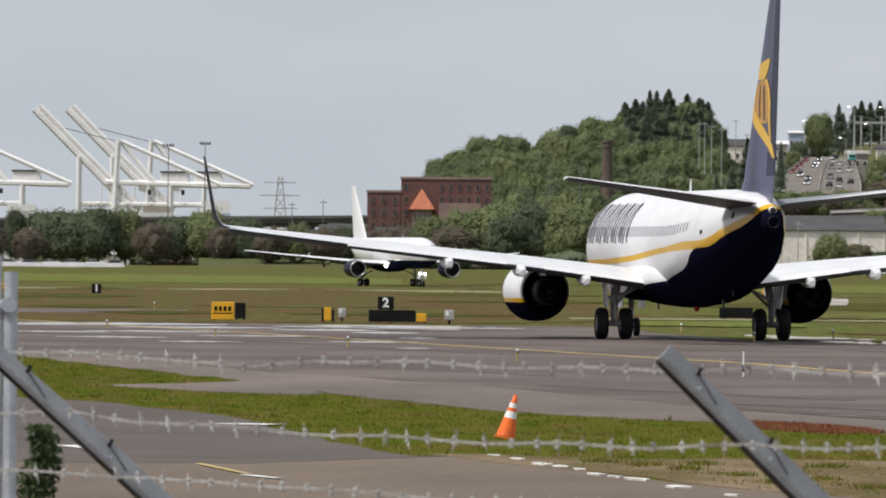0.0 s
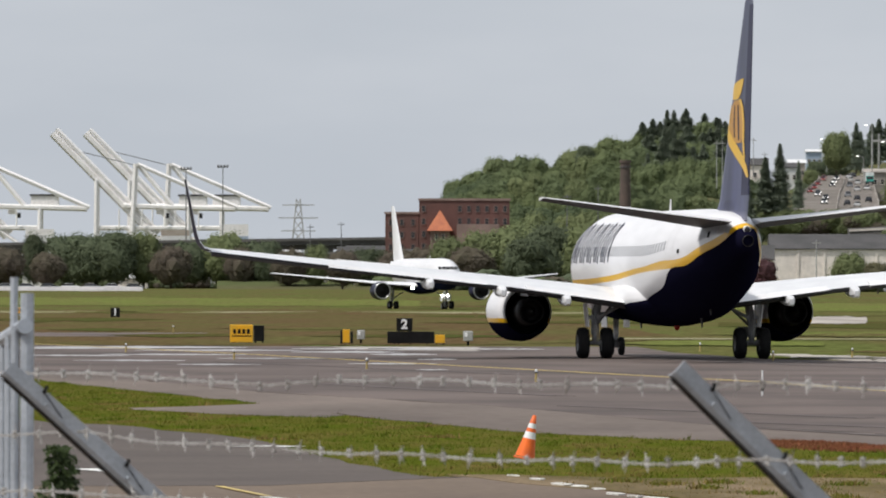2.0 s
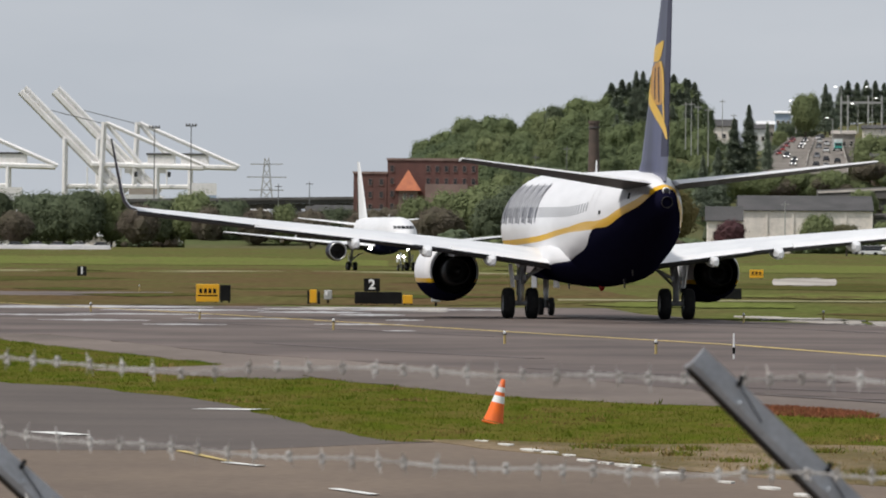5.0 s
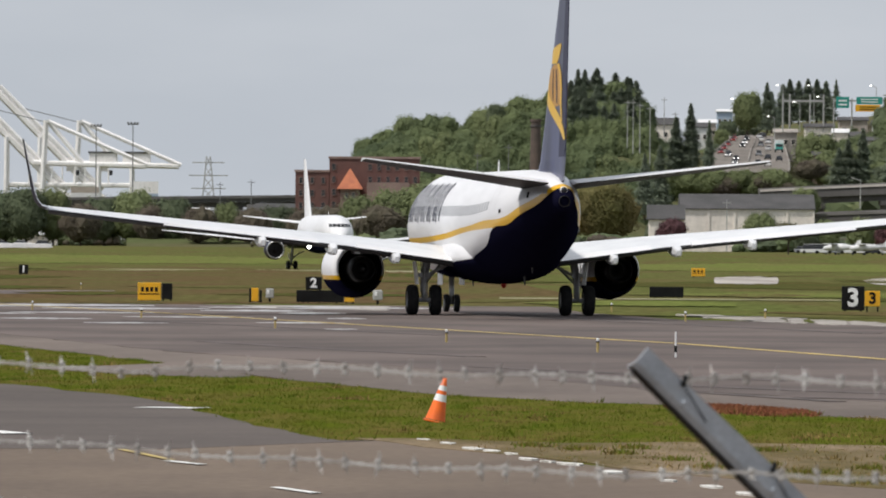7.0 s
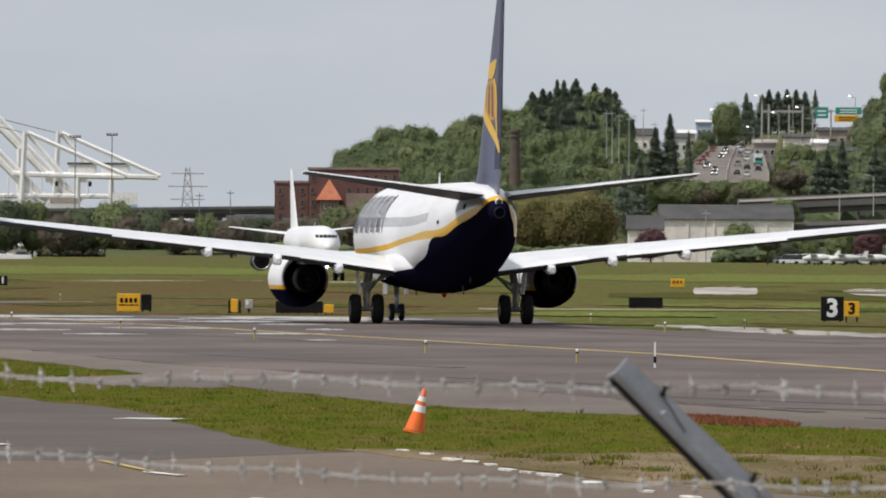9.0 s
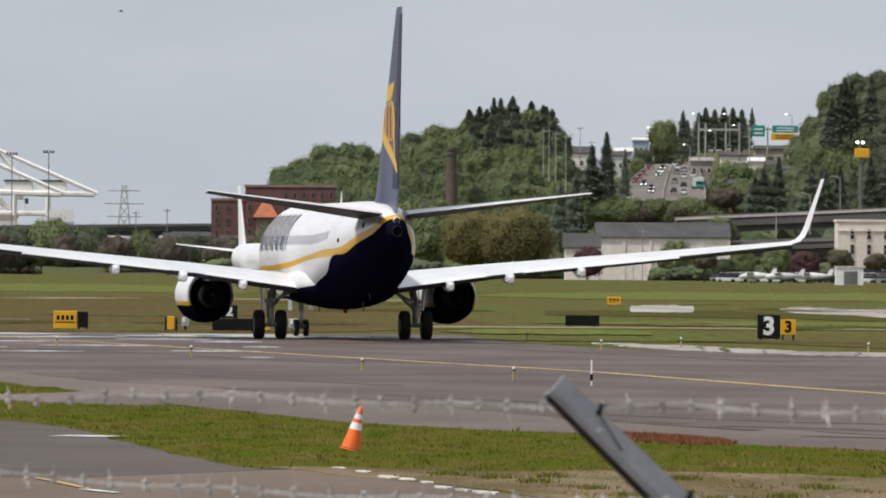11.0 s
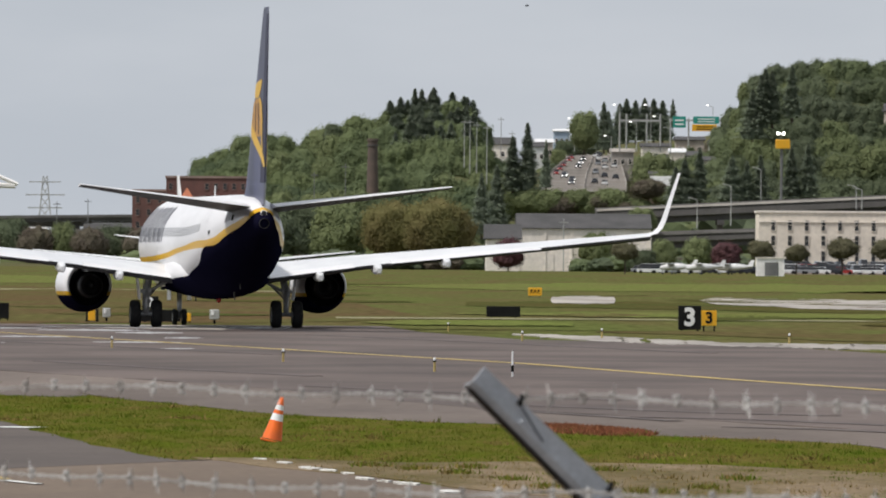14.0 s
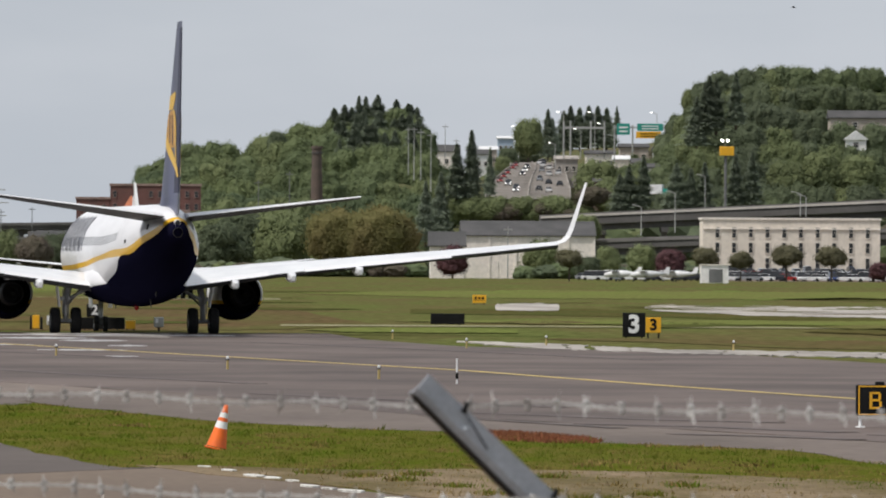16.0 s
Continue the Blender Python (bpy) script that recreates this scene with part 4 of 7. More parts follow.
    part("light_housing", bm, M["white_paint"], plane, "white housing over the exhaust", smooth=True)
    bm = bmesh.new()
    lathe(bm, [(y + 0.115, 0.115), (y + 0.10, 0.09), (y + 0.09, 0.02)], (0, 0, z + h + 0.16), sides=12)
    part("tail_light", bm, M["glass_dark"], plane, "dark round tail light")
    # under the body: red beacon, drain mast and blade aerials
    for by, bh, bw, kind in spec["under"]:
        x2, y2, z2 = body_point(rings, by, math.pi)
        bm = bmesh.new()
        if kind == "beacon":
            lathe(bm, [(0.06, 0.11), (-0.06, 0.10), (-0.13, 0.06), (-0.15, 0.01)], (0, by, min(z2, spec["belly"][0] - 0.98) if abs(by) < 5 else z2), "z", 12)
            part("beacon", bm, M["beacon_red"], plane, "red anti-collision beacon under the belly", smooth=True)
        else:
            loft(bm, [[(-0.03, by + bw, z2 + 0.06), (0.03, by + bw, z2 + 0.06), (0.03, by, z2 + 0.06), (-0.03, by, z2 + 0.06)], [(-0.012, by + bw * 0.4, z2 - bh), (0.012, by + bw * 0.4, z2 - bh), (0.012, by - 0.05, z2 - bh), (-0.012, by - 0.05, z2 - bh)]])
            part("belly_aerial", bm, M["metal_dark"], plane)
    # landing gear
    tr, wr, ww, gap = spec["main"]
    wheels = []
    for side in (1, -1):
        leg = new("main_gear")
        leg.parent = plane
        bm = bmesh.new()
        rod(bm, (side * tr, 0, wr), (side * tr, 0.05, wr + 0.9), 0.10, sides=10)
        rod(bm, (side * tr, 0.05, wr + 0.7), (side * tr * 0.95, 0.1, spec["wing"][0][3] - 0.02), 0.15, sides=10)
        part("strut", bm, M["gear_grey"], leg)
        part("axle", rodded((side * tr - gap, 0, wr), (side * tr + gap, 0, wr), 0.09), M["gear_grey"], leg)
        bm = bmesh.new()
        rod(bm, (side * tr, 0.1, wr + 0.85), (side * (tr - 1.5), 0.1, 2.2), 0.06)
        rod(bm, (side * tr, -0.32, wr + 0.15), (side * tr, -0.45, wr + 0.65), 0.05)
        rod(bm, (side * tr, -0.45, wr + 0.65), (side * tr, -0.1, wr + 1.15), 0.05)
        rod(bm, (side * tr, 0.06, wr + 0.55), (side * (tr - 0.9), 1.1, 2.1), 0.05)
        rod(bm, (side * (tr - 0.12), -0.1, wr + 0.1), (side * (tr - 0.12), -0.08, 2.2), 0.025, sides=5)
        rod(bm, (side * (tr + 0.13), -0.1, wr + 0.3), (side * (tr + 0.10), -0.08, 2.2), 0.02, sides=5)
        box(bm, side * tr, -0.02, wr + 0.92, 0.42, 0.2, 0.16)
        part("side_brace", bm, M["gear_grey"], leg)
        part("gear_door", boxed(side * (tr + 0.30), 0.05, wr + 1.0, 0.05, 0.9, 0.86, Matrix.Rotation(0.12 * side, 4, "Y")), M["white_paint"], leg, bevel=0.015)
        for dx in (-gap, gap):
            wheels.append((wheel(plane, side * tr + dx, 0, wr, ww), side * tr + dx, 0, wr))
        for dy in spec["bogie"]:
            for dx in (-gap, gap):
                wheels.append((wheel(plane, side * tr + dx, dy, wr, ww), side * tr + dx, dy, wr))
    ny, nr, nw, ngap = spec["nose"]
    leg = new("nose_gear")
    leg.parent = plane
    part("strut", rodded((0, ny, nr), (0, ny + 0.1, 2.3), 0.09, 0.13), M["gear_grey"], leg)
    part("axle", rodded((-ngap, ny, nr), (ngap, ny, nr), 0.06), M["gear_grey"], leg)
    for side in (1, -1):
        part("nose_gear_door", boxed(side * 0.42, ny + 0.2, 1.35, 0.04, 1.5, 0.6), M["white_paint"], leg, bevel=0.012)
        wheels.append((wheel(plane, side * ngap, ny, nr, nw), side * ngap, ny, nr))
    if spec["lights"]:
        for x, y, z, r in spec["lights"]:
            bm = bmesh.new()
            lathe(bm, [(0.0, 0.01), (0.04, r * 0.8), (-0.06, r), (-0.2, r * 0.5), (-0.22, 0.01)], (x, y, z), sides=14)
            part("landing_light", bm, M["lamp_glow"], plane, "lit white landing light", smooth=True)
    # cockpit panes
    z0, z1 = spec["panes"]
    for x0, x1 in ((-1.28, -0.98), (-0.92, -0.52), (-0.47, -0.03), (0.03, 0.47), (0.52, 0.92), (0.98, 1.28)):
        bm = bmesh.new()
        grid = [[bm.verts.new(nose_point(rings, x0 + (x1 - x0) * a / 3, z0 + (z1 - z0) * b / 2, 0.12)) for a in range(4)] for b in range(3)]
        for a, b in zip(grid, grid[1:]):
            for k in range(3):
                bm.faces.new((a[k], a[k + 1], b[k + 1], b[k]))
        bmesh.ops.solidify(bm, geom=bm.faces[:], thickness=0.01)
        part("cockpit_pane", bm, M["glass_dark"], plane, "dark cockpit window")
    # blade aerials
    for y in spec["aerials"]:
        x, yy, z = body_point(rings, y, 0)
        bm = bmesh.new()
        loft(bm, [[(-0.02, yy, z - 0.05), (0.02, yy, z - 0.05), (0.02, yy - 0.35, z - 0.05), (-0.02, yy - 0.35, z - 0.05)], [(-0.01, yy - 0.2, z + 0.42), (0.01, yy - 0.2, z + 0.42), (0.01, yy - 0.36, z + 0.42), (-0.01, yy - 0.36, z + 0.42)]])
        part("blade_aerial", bm, M["white_paint"], plane)
    return plane, rings, wheels


NARROW = {
    "gear": 19.6, "paint": body_paint, "belly": (2.15, 2.06), "belly_paint": body_paint,
    "body": [(0.0, 2.95, 0.04, 0.04), (0.25, 2.95, 0.42, 0.40), (0.9, 2.98, 0.85, 0.80), (1.8, 3.05, 1.2, 1.2), (3.0, 3.2, 1.55, 1.62), (4.4, 3.3, 1.78, 1.9), (6.2, 3.34, 1.88, 2.0), (24.5, 3.34, 1.88, 2.0), (27.0, 3.42, 1.84, 1.92),
             (29.5, 3.6, 1.68, 1.73), (32.0, 3.85, 1.36, 1.42), (34.5, 4.14, 0.98, 1.06), (36.4, 4.30, 0.60, 0.72), (37.6, 4.26, 0.38, 0.48), (38.0, 4.18, 0.23, 0.23)],
    "wing": [(1.7, 13.1, 7.7, 2.12), (5.8, 15.55, 5.2, 2.67), (17.1, 22.2, 1.65, 3.85)], "winglet": (18.12, 24.4, 0.65, 6.36), "tracks": (4.05, 6.4, 9.1),
    "tail": [(0.5, 33.3, 4.4, 4.62), (7.17, 37.7, 1.45, 5.55)], "fin": [(30.2, 7.6, 4.9), (31.6, 6.6, 5.6), (37.3, 1.85, 12.35), (37.6, 1.6, 12.5)], "fin_paint": M["navy_fin"], "fin_label": "tall navy tail fin with a yellow emblem",
    "engine": (4.83, 1.68, 1.10, 11.5, 15.8), "cowl": nacelle_paint, "main": (2.86, 0.565, 0.40, 0.43), "bogie": (), "nose": (15.6, 0.345, 0.20, 0.2), "lights": (), "panes": (3.75, 4.25), "aerials": (1.0,), "under": ((-1.0, 0, 0, "beacon"), (-7.4, 0.34, 0.4, "blade"), (-9.6, 0.22, 0.3, "blade"), (8.5, 0.3, 0.4, "blade")),
}
WIDE = {
    "gear": 24.2, "paint": other_paint, "belly": (2.9, 2.1), "belly_paint": other_paint,
    "body": [(0.0, 3.95, 0.05, 0.05), (0.3, 3.95, 0.5, 0.48), (1.0, 4.00, 0.95, 0.92), (2.2, 4.15, 1.4, 1.42), (3.6, 4.35, 1.7, 1.8), (5.5, 4.50, 1.85, 1.98), (7.0, 4.53, 1.88, 2.02), (32.0, 4.53, 1.88, 2.02), (37.0, 4.75, 1.7, 1.75), (41.0, 5.15, 1.15, 1.25),
             (44.5, 5.50, 0.6, 0.7), (46.6, 5.65, 0.25, 0.28)],
    "wing": [(1.7, 16.6, 8.6, 3.0), (6.4, 19.6, 5.6, 3.3), (19.0, 27.4, 1.75, 4.6)], "winglet": None, "tracks": (4.4, 8.3, 12.0),
    "tail": [(0.5, 40.0, 4.6, 5.5), (7.6, 44.6, 1.5, 6.4)], "fin": [(36.4, 8.2, 6.0), (44.0, 2.4, 13.4), (44.3, 2.1, 13.55)], "fin_paint": M["white_paint"], "fin_label": "white swept tail fin",
    "engine": (6.5, 2.35, 1.18, 14.8, 19.6), "cowl": M["navy"], "main": (3.66, 0.52, 0.36, 0.43), "bogie": (1.14,), "nose": (18.3, 0.42, 0.22, 0.28), "lights": ((-0.35, 18.8, 1.75, 0.15), (0.35, 18.8, 1.75, 0.15), (-2.3, 7.8, 2.75, 0.22), (2.3, 7.8, 2.75, 0.22)), "panes": (5.14, 5.50), "aerials": (8.0,), "under": ((9.0, 0.3, 0.4, "blade"),),
}
departing, departing_rings, departing_wheels = airliner("white twin jet with navy belly, yellow stripe and navy fin", NARROW)
arriving, arriving_rings, arriving_wheels = airliner("white twin jet with dark belly and lit landing lights", WIDE)


def name_bars():
    """The airline's name on both sides, as plain slanted bars in its navy."""
    for side in (1, -1):
        for i in range(17):
            y = 14.7 - 0.66 * i
            low, high = (0.70, 1.50) if i % 3 else (0.66, 1.52)
            lean = (0.34, -0.30, 0.10)[i % 3]
            bm = bmesh.new()
            rows = []
            for j in range(9):
                a = side * (low + (high - low) * j / 8)
                y0 = y + lean * (j / 8 - 0.5)
                rows.append([bm.verts.new(body_point(departing_rings, yy, a, 0.012)) for yy in (y0, y0 - 0.26)])
            for a, b in zip(rows, rows[1:]):
                bm.faces.new((a[0], a[1], b[1], b[0]))
            bmesh.ops.solidify(bm, geom=bm.faces[:], thickness=0.006)
            part("name_bar", bm, M["name_navy"], departing, "plain navy bar of the airline's name")


def skin_patch(name, y0, y1, low, high, paint, label="", off=0.008, tail_low=None, tail_high=None, steps=5):
    """A thin piece laid on the skin of the body, on both sides; its angles may change towards the tail."""
    tail_low, tail_high = tail_low or low, tail_high or high
    for side in (1, -1):
        bm = bmesh.new()
        grid = []
        for i in range(steps + 1):
            k = i / steps
            a0, a1 = low + (tail_low - low) * k, high + (tail_high - high) * k
            grid.append([bm.verts.new(body_point(departing_rings, y0 + (y1 - y0) * k, side * (a0 + (a1 - a0) * j / steps), off)) for j in range(steps + 1)])
        for a, b in zip(grid, grid[1:]):
            for j in range(steps):
                bm.faces.new((a[j], a[j + 1], b[j + 1], b[j]))
        bmesh.ops.solidify(bm, geom=bm.faces[:], thickness=0.005)
        part(name, bm, M[paint], departing, label)


def cabin_sides():
    """Cabin windows, tailplane plates with shade in their grey, the outflow valve and small marks on the skin."""
    for i in range(49):
        y = 15.0 - 0.508 * i
        skin_patch("cabin_window", y, y - 0.24, 1.21, 1.40, "cabin_pane", off=0.006, steps=2)
    # grey plate: partly bare metal, partly the tailplane's shadow put into its colour
    skin_patch("tailplane_plate", -14.0, -17.3, 0.98, 1.46, "plate_grey", "grey metal plate round the tailplane root, the tailplane's shadow in its colour", tail_low=0.9, tail_high=1.30)
    skin_patch("trim_mark", -15.1, -15.35, 1.22, 1.44, "black", off=0.016, steps=2)
    skin_patch("outflow_valve", -11.45, -11.75, 1.48, 1.57, "metal_dark", "dark round valve in the skin", off=0.010, steps=3)
    skin_patch("static_port", -13.0, -13.25, 0.80, 0.88, "metal_dark", off=0.010, steps=2)
    for y in (-9.95, -10.80):
        skin_patch("door_seam", y, y - 0.035, 0.72, 1.50, "plate_grey", "thin seam of the rear door", off=0.006)


def fin_emblem():
    """Plain yellow shapes on both faces of the fin: a crest, a gold body with dark strings, and a curved foot."""
    g = 19.6
    pieces = (("emblem_crest", "yellow", 0.016, ((9.05, 0.10, 0.36), (9.25, 0.06, 0.46), (9.5, 0.03, 0.52), (9.6, 0.10, 0.54), (9.75, 0.46, 0.54))),
              ("emblem_body", "gold", 0.016, ((7.55, 0.42, 0.62), (7.8, 0.14, 0.70), (8.2, 0.06, 0.70), (8.55, 0.05, 0.66), (8.85, 0.08, 0.58), (9.02, 0.22, 0.48))),
              ("emblem_foot", "yellow", 0.024, ((6.35, 0.92, 0.985), (6.7, 0.74, 0.92), (7.05, 0.48, 0.76), (7.4, 0.24, 0.54), (7.7, 0.08, 0.30), (8.0, 0.03, 0.13), (8.5, 0.02, 0.08), (8.9, 0.02, 0.06))),
              ("emblem_edge", "yellow", 0.024, ((7.0, 0.76, 0.82), (7.6, 0.68, 0.75), (8.2, 0.65, 0.73), (8.75, 0.54, 0.63), (9.05, 0.40, 0.50))),
              ("emblem_string", "navy", 0.022, ((7.65, 0.50, 0.545), (8.2, 0.44, 0.495), (8.85, 0.36, 0.41))),
              ("emblem_string", "navy", 0.022, ((7.75, 0.34, 0.375), (8.2, 0.27, 0.315), (8.85, 0.22, 0.255))))
    # rudder: the fin's navy darkened in colour, for less sky reflection aft
    rudder = ("rudder", "rudder_shade_navy", 0.008, ((5.75, 0.72, 0.985), (9.0, 0.70, 0.985), (12.25, 0.62, 0.985)))
    for side in (1, -1):
        for name, paint, lift, outline in (rudder,) + pieces:
            bm = bmesh.new()
            rows = []
            n = 14
            for j in range(n + 1):
                h = outline[0][0] + (outline[-1][0] - outline[0][0]) * j / n
                q = (h - 5.6) / (12.35 - 5.6)
                le, ch = 31.6 + (37.3 - 31.6) * q, 6.6 + (1.85 - 6.6) * q
                c0, c1 = (smooth_line([(r[0], r[column]) for r in outline], h) for column in (1, 2))
                row = []
                for e in range(6):
                    x = min(0.985, max(0.015, c0 + (c1 - c0) * e / 5))
                    t = 5 * 0.07 * (0.2969 * math.sqrt(x) - 0.126 * x - 0.3516 * x * x + 0.2843 * x ** 3 - 0.1015 * x ** 4)
                    off = t + 0.02 * math.sin(math.pi * x) if side > 0 else 0.8 * t - 0.02 * math.sin(math.pi * x)
                    row.append(bm.verts.new((side * (off * ch + lift), g - le - x * ch, h)))
                rows.append(row)
            for a, b in zip(rows, rows[1:]):
                for e in range(5):
                    bm.faces.new((a[e], a[e + 1], b[e + 1], b[e]))
            bmesh.ops.recalc_face_normals(bm, faces=bm.faces[:])
            bmesh.ops.solidify(bm, geom=bm.faces[:], thickness=0.006)
            part(name, bm, M[paint], departing, {"rudder_shade_navy": "navy rudder skin darkened for its weaker sky sheen", "navy": "thin dark line of the emblem"}.get(paint, "plain yellow emblem on the fin"))


name_bars()
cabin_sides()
fin_emblem()

# ---------------------------------------------------------------- fence beside the camera


def fence_range(u):
    return 15.3 + (u + 1075) * (12.75 - 15.3) / 1500


def near(u, v):
    d = fence_range(u)
    return Vector((bearing(u, d), d, height(v, d)))


def wire(points, seed):
    """Two twisted strands with four-pointed barbs."""
    rnd = random.Random(seed)
    w = thing("barbed_wire", 0, 0, 0, 0, "weathered galvanised barbed wire strand on the fence", "barbed wire", "fence wires")
    path = [near(u, v) for u, v in points]
    dense = []
    for a, b in zip(path, path[1:]):
        n = max(2, int((b - a).length / 0.006))
        dense += [a + (b - a) * (i / n) for i in range(n)]
    dense.append(path[-1])
    for half in (0, 1):
        vs, fs = [], []
        run = 0.0
        for i, p in enumerate(dense):
            run += (dense[i] - dense[i - 1]).length if i else 0
            a = 2 * math.pi * run / 0.07 + half * math.pi
            c = p + Vector((0, math.cos(a), math.sin(a))) * 0.0019 + Vector((0, 0, 0.0025 * math.sin(run * 9 + seed)))
            for j in range(5):
                b = 2 * math.pi * j / 5
                vs.append(c + Vector((0.0, math.cos(b), math.sin(b))) * 0.00125)
            if i:
                for j in range(5):
                    k = (j + 1) % 5
                    fs.append((5 * (i - 1) + j, 5 * (i - 1) + k, 5 * i + k, 5 * i + j))
        ob = new("strand", from_lists("strand", vs, fs, M["wire"]))
        ob.parent = w
    run, nxt = 0.0, 0.05
    for i in range(1, len(dense)):
        step = dense[i] - dense[i - 1]
        run += step.length
        if run >= nxt:
            nxt += rnd.uniform(0.085, 0.12)
            c, d = dense[i], step.normalized()
            bm = bmesh.new()
            for k in range(2):
                rod(bm, c - d * 0.006 + Vector((0, 0.001, 0.005 - 0.01 * k)), c + d * 0.006 + Vector((0, -0.001, 0.005 - 0.01 * k)), 0.0030, sides=6)
                a = rnd.uniform(0, 6.28)
                for s in (1, -1):
                    tip = c + d * rnd.uniform(-0.012, 0.012) + Vector((0, math.cos(a), math.sin(a))) * 0.019 * s + d * 0.004 * (k - 0.5)
                    rod(bm, c + d * 0.005 * (k - 0.5), tip, 0.0014, 0.0006, sides=5)
                a += 1.2
            part("barb", bm, M["wire"], w)
    return w


WIRE_TOP = [(-1700, 190), (-1300, 204), (-1075, 212), (-900, 219), (-741, 226), (-549, 246), (-419, 229), (-200, 234), (2, 242), (220, 246), (429, 249), (558, 245), (828, 256), (1150, 262), (1500, 270)]
WIRE_MID = [(-1700, 315), (-1110, 346), (-935, 343), (-801, 361), (-368, 391), (3, 409), (313, 418), (570, 416), (830, 423), (1150, 430), (1500, 440)]
WIRE_LOW = [(-1700, 450), (-1109, 468), (-911, 475), (-781, 482), (-701, 492), (-429, 505), (-305, 519), (100, 545), (420, 560), (722, 580), (1150, 590), (1500, 600)]
for k, pts in enumerate((WIRE_TOP, WIRE_MID, WIRE_LOW)):
    wire(pts, k)


def fence_post(u_tip, v_tip, down, across, group="fence posts"):
    """A round post with a sheet-steel arm leaning out over the fence; down, across: the arm's run in survey units."""
    d = fence_range(u_tip + across * 0.3)
    tip = Vector((bearing(u_tip, d), d - 0.05, height(v_tip, d)))
    foot = Vector((bearing(u_tip + across, d), d + 0.10, height(v_tip + down, d)))
    post = thing("fence_post", foot.x, foot.y, 0, 0, "galvanised fence post with a leaning barbed-wire arm", "fence post", group)
    axis = foot - tip
    ln = axis.length
    side = axis.cross(Vector((0, 1, 0))).normalized()
    out = side.cross(axis).normalized()
    base = Vector((foot.x, foot.y, 0))
    bm = bmesh.new()
    # folded strip: a flat face with a raised fold down one side, narrow at the tip
    rings = []
    for k in (0, 0.04, 0.5, 1):
        c = tip + axis * k - base
        w = 0.0185 + 0.0075 * k
        t, deep = 0.003, (0.004 if k == 0 else 0.028)
        prof = [(-w, -0.002), (w * 0.25, -0.006), (w * 0.66, -0.003), (w, deep), (w - t, deep + 0.001), (w * 0.62, -0.003 + t), (w * 0.25, -0.006 + t), (-w, -0.002 + t)]
        rings.append([c + side * -a + out * b for a, b in prof])
    loft(bm, rings)
    arm = part("arm", bm, M["steel"], post, "grey folded sheet-steel arm")
    # dark strip below the fold, its colour standing for the shade there
    bm = bmesh.new()
    loft(bm, [[tip + axis * k - base - side * (0.0185 + 0.0075 * k + a) + out * b for a, b in ((-0.003, 0.0), (0.002, 0.010), (0.002, 0.014), (-0.003, 0.014))] for k in (0.02, 0.5, 1)])
    part("edge_lip", bm, M["metal_dark"], arm, "dark strip standing for the fold's shade along the lower edge")
    for k in (0.14, 0.50, 0.86):
        c = tip + axis * k - base
        bm = bmesh.new()
        rod(bm, c + side * 0.016 - out * 0.010, c + side * 0.026 + out * 0.004, 0.0038, sides=8)
        part("wire_slot", bm, M["black"], arm, "dark wire slot")
        bm = bmesh.new()
        rod(bm, c + axis.normalized() * 0.02 - out * 0.008, c + axis.normalized() * 0.02 - out * 0.014, 0.004, sides=8)
        part("rivet", bm, M["steel"], arm)
        a = axis.normalized()
        part("tie_wire", rodded(c + side * 0.016 - out * 0.010, c + side * 0.002 - out * 0.0075 + a * 0.06, 0.0011, sides=6), M["metal_dark"], arm, "dark tie wire")
    top = foot.z
    part("pipe", rodded((0, 0, 0), (0, 0, top + 0.02), 0.030, sides=16), M["steel"], post, smooth=True)
    bm = bmesh.new()
    lathe(bm, [(top - 0.06, 0.034), (top + 0.01, 0.036), (top + 0.045, 0.026), (top + 0.05, 0.004)], axis="z", sides=16)
    part("cap", bm, M["steel"], post, smooth=True)
    return foot


feet = [fence_post(345, 210, 430, 447), fence_post(-1108, 205, 440, 483)]


def fence_rail():
    d = (feet[0] - feet[1]).normalized()
    a, b = feet[1] - d * 0.4, feet[0] + d * 2.5
    rail = obj("fence_rail", rodded(a - Vector((0, 0, 0.05)), b - Vector((0, 0, 0.05)), 0.021, sides=12), M["steel"])
    tagged(rail, "galvanised top rail of the fence", "rail")


fence_rail()


def gate_panel():
    """The end of a steel gate, its close-set uprights seen almost edge on."""
    d = 15.9
    gate = thing("steel_gate", bearing(-1070, d), d, 0, 0, "galvanised steel gate of close-set upright tubes", "gate")
    z_top = height(112, d)
    for i in range(11):
        x, y = -0.012 - 0.019 * i, 0.12 * i
        part("upright", rodded((x, y, 0.06), (x, y, z_top - 0.012 * i), 0.0085, sides=8), M["steel"], gate)
    part("top_rail", rodded((0.01, -0.03, z_top), (-0.26, 1.3, z_top - 0.14), 0.016, sides=10), M["steel"], gate)
    part("bottom_rail", rodded((0.01, -0.03, 0.06), (-0.26, 1.3, 0.06), 0.016, sides=10), M["steel"], gate)
    part("latch_post", rodded((0.012, 0, 0), (0.012, 0, height(42, d)), 0.014, sides=10), M["steel"], gate)
    part("hinge_post", rodded((-0.03, 0.3, 0), (-0.03, 0.3, height(8, d)), 0.008, sides=8), M["steel"], gate)


gate_panel()


def lump(fine):
    bm = bmesh.new()
    bmesh.ops.create_icosphere(bm, subdivisions=fine, radius=1)
    bm.verts.index_update()
    pts, faces = [tuple(v.co) for v in bm.verts], [tuple(v.index for v in f.verts) for f in bm.faces]
    bm.free()
    return pts, faces


SMALL_LUMP, CORE_LUMP = lump(1), lump(3)


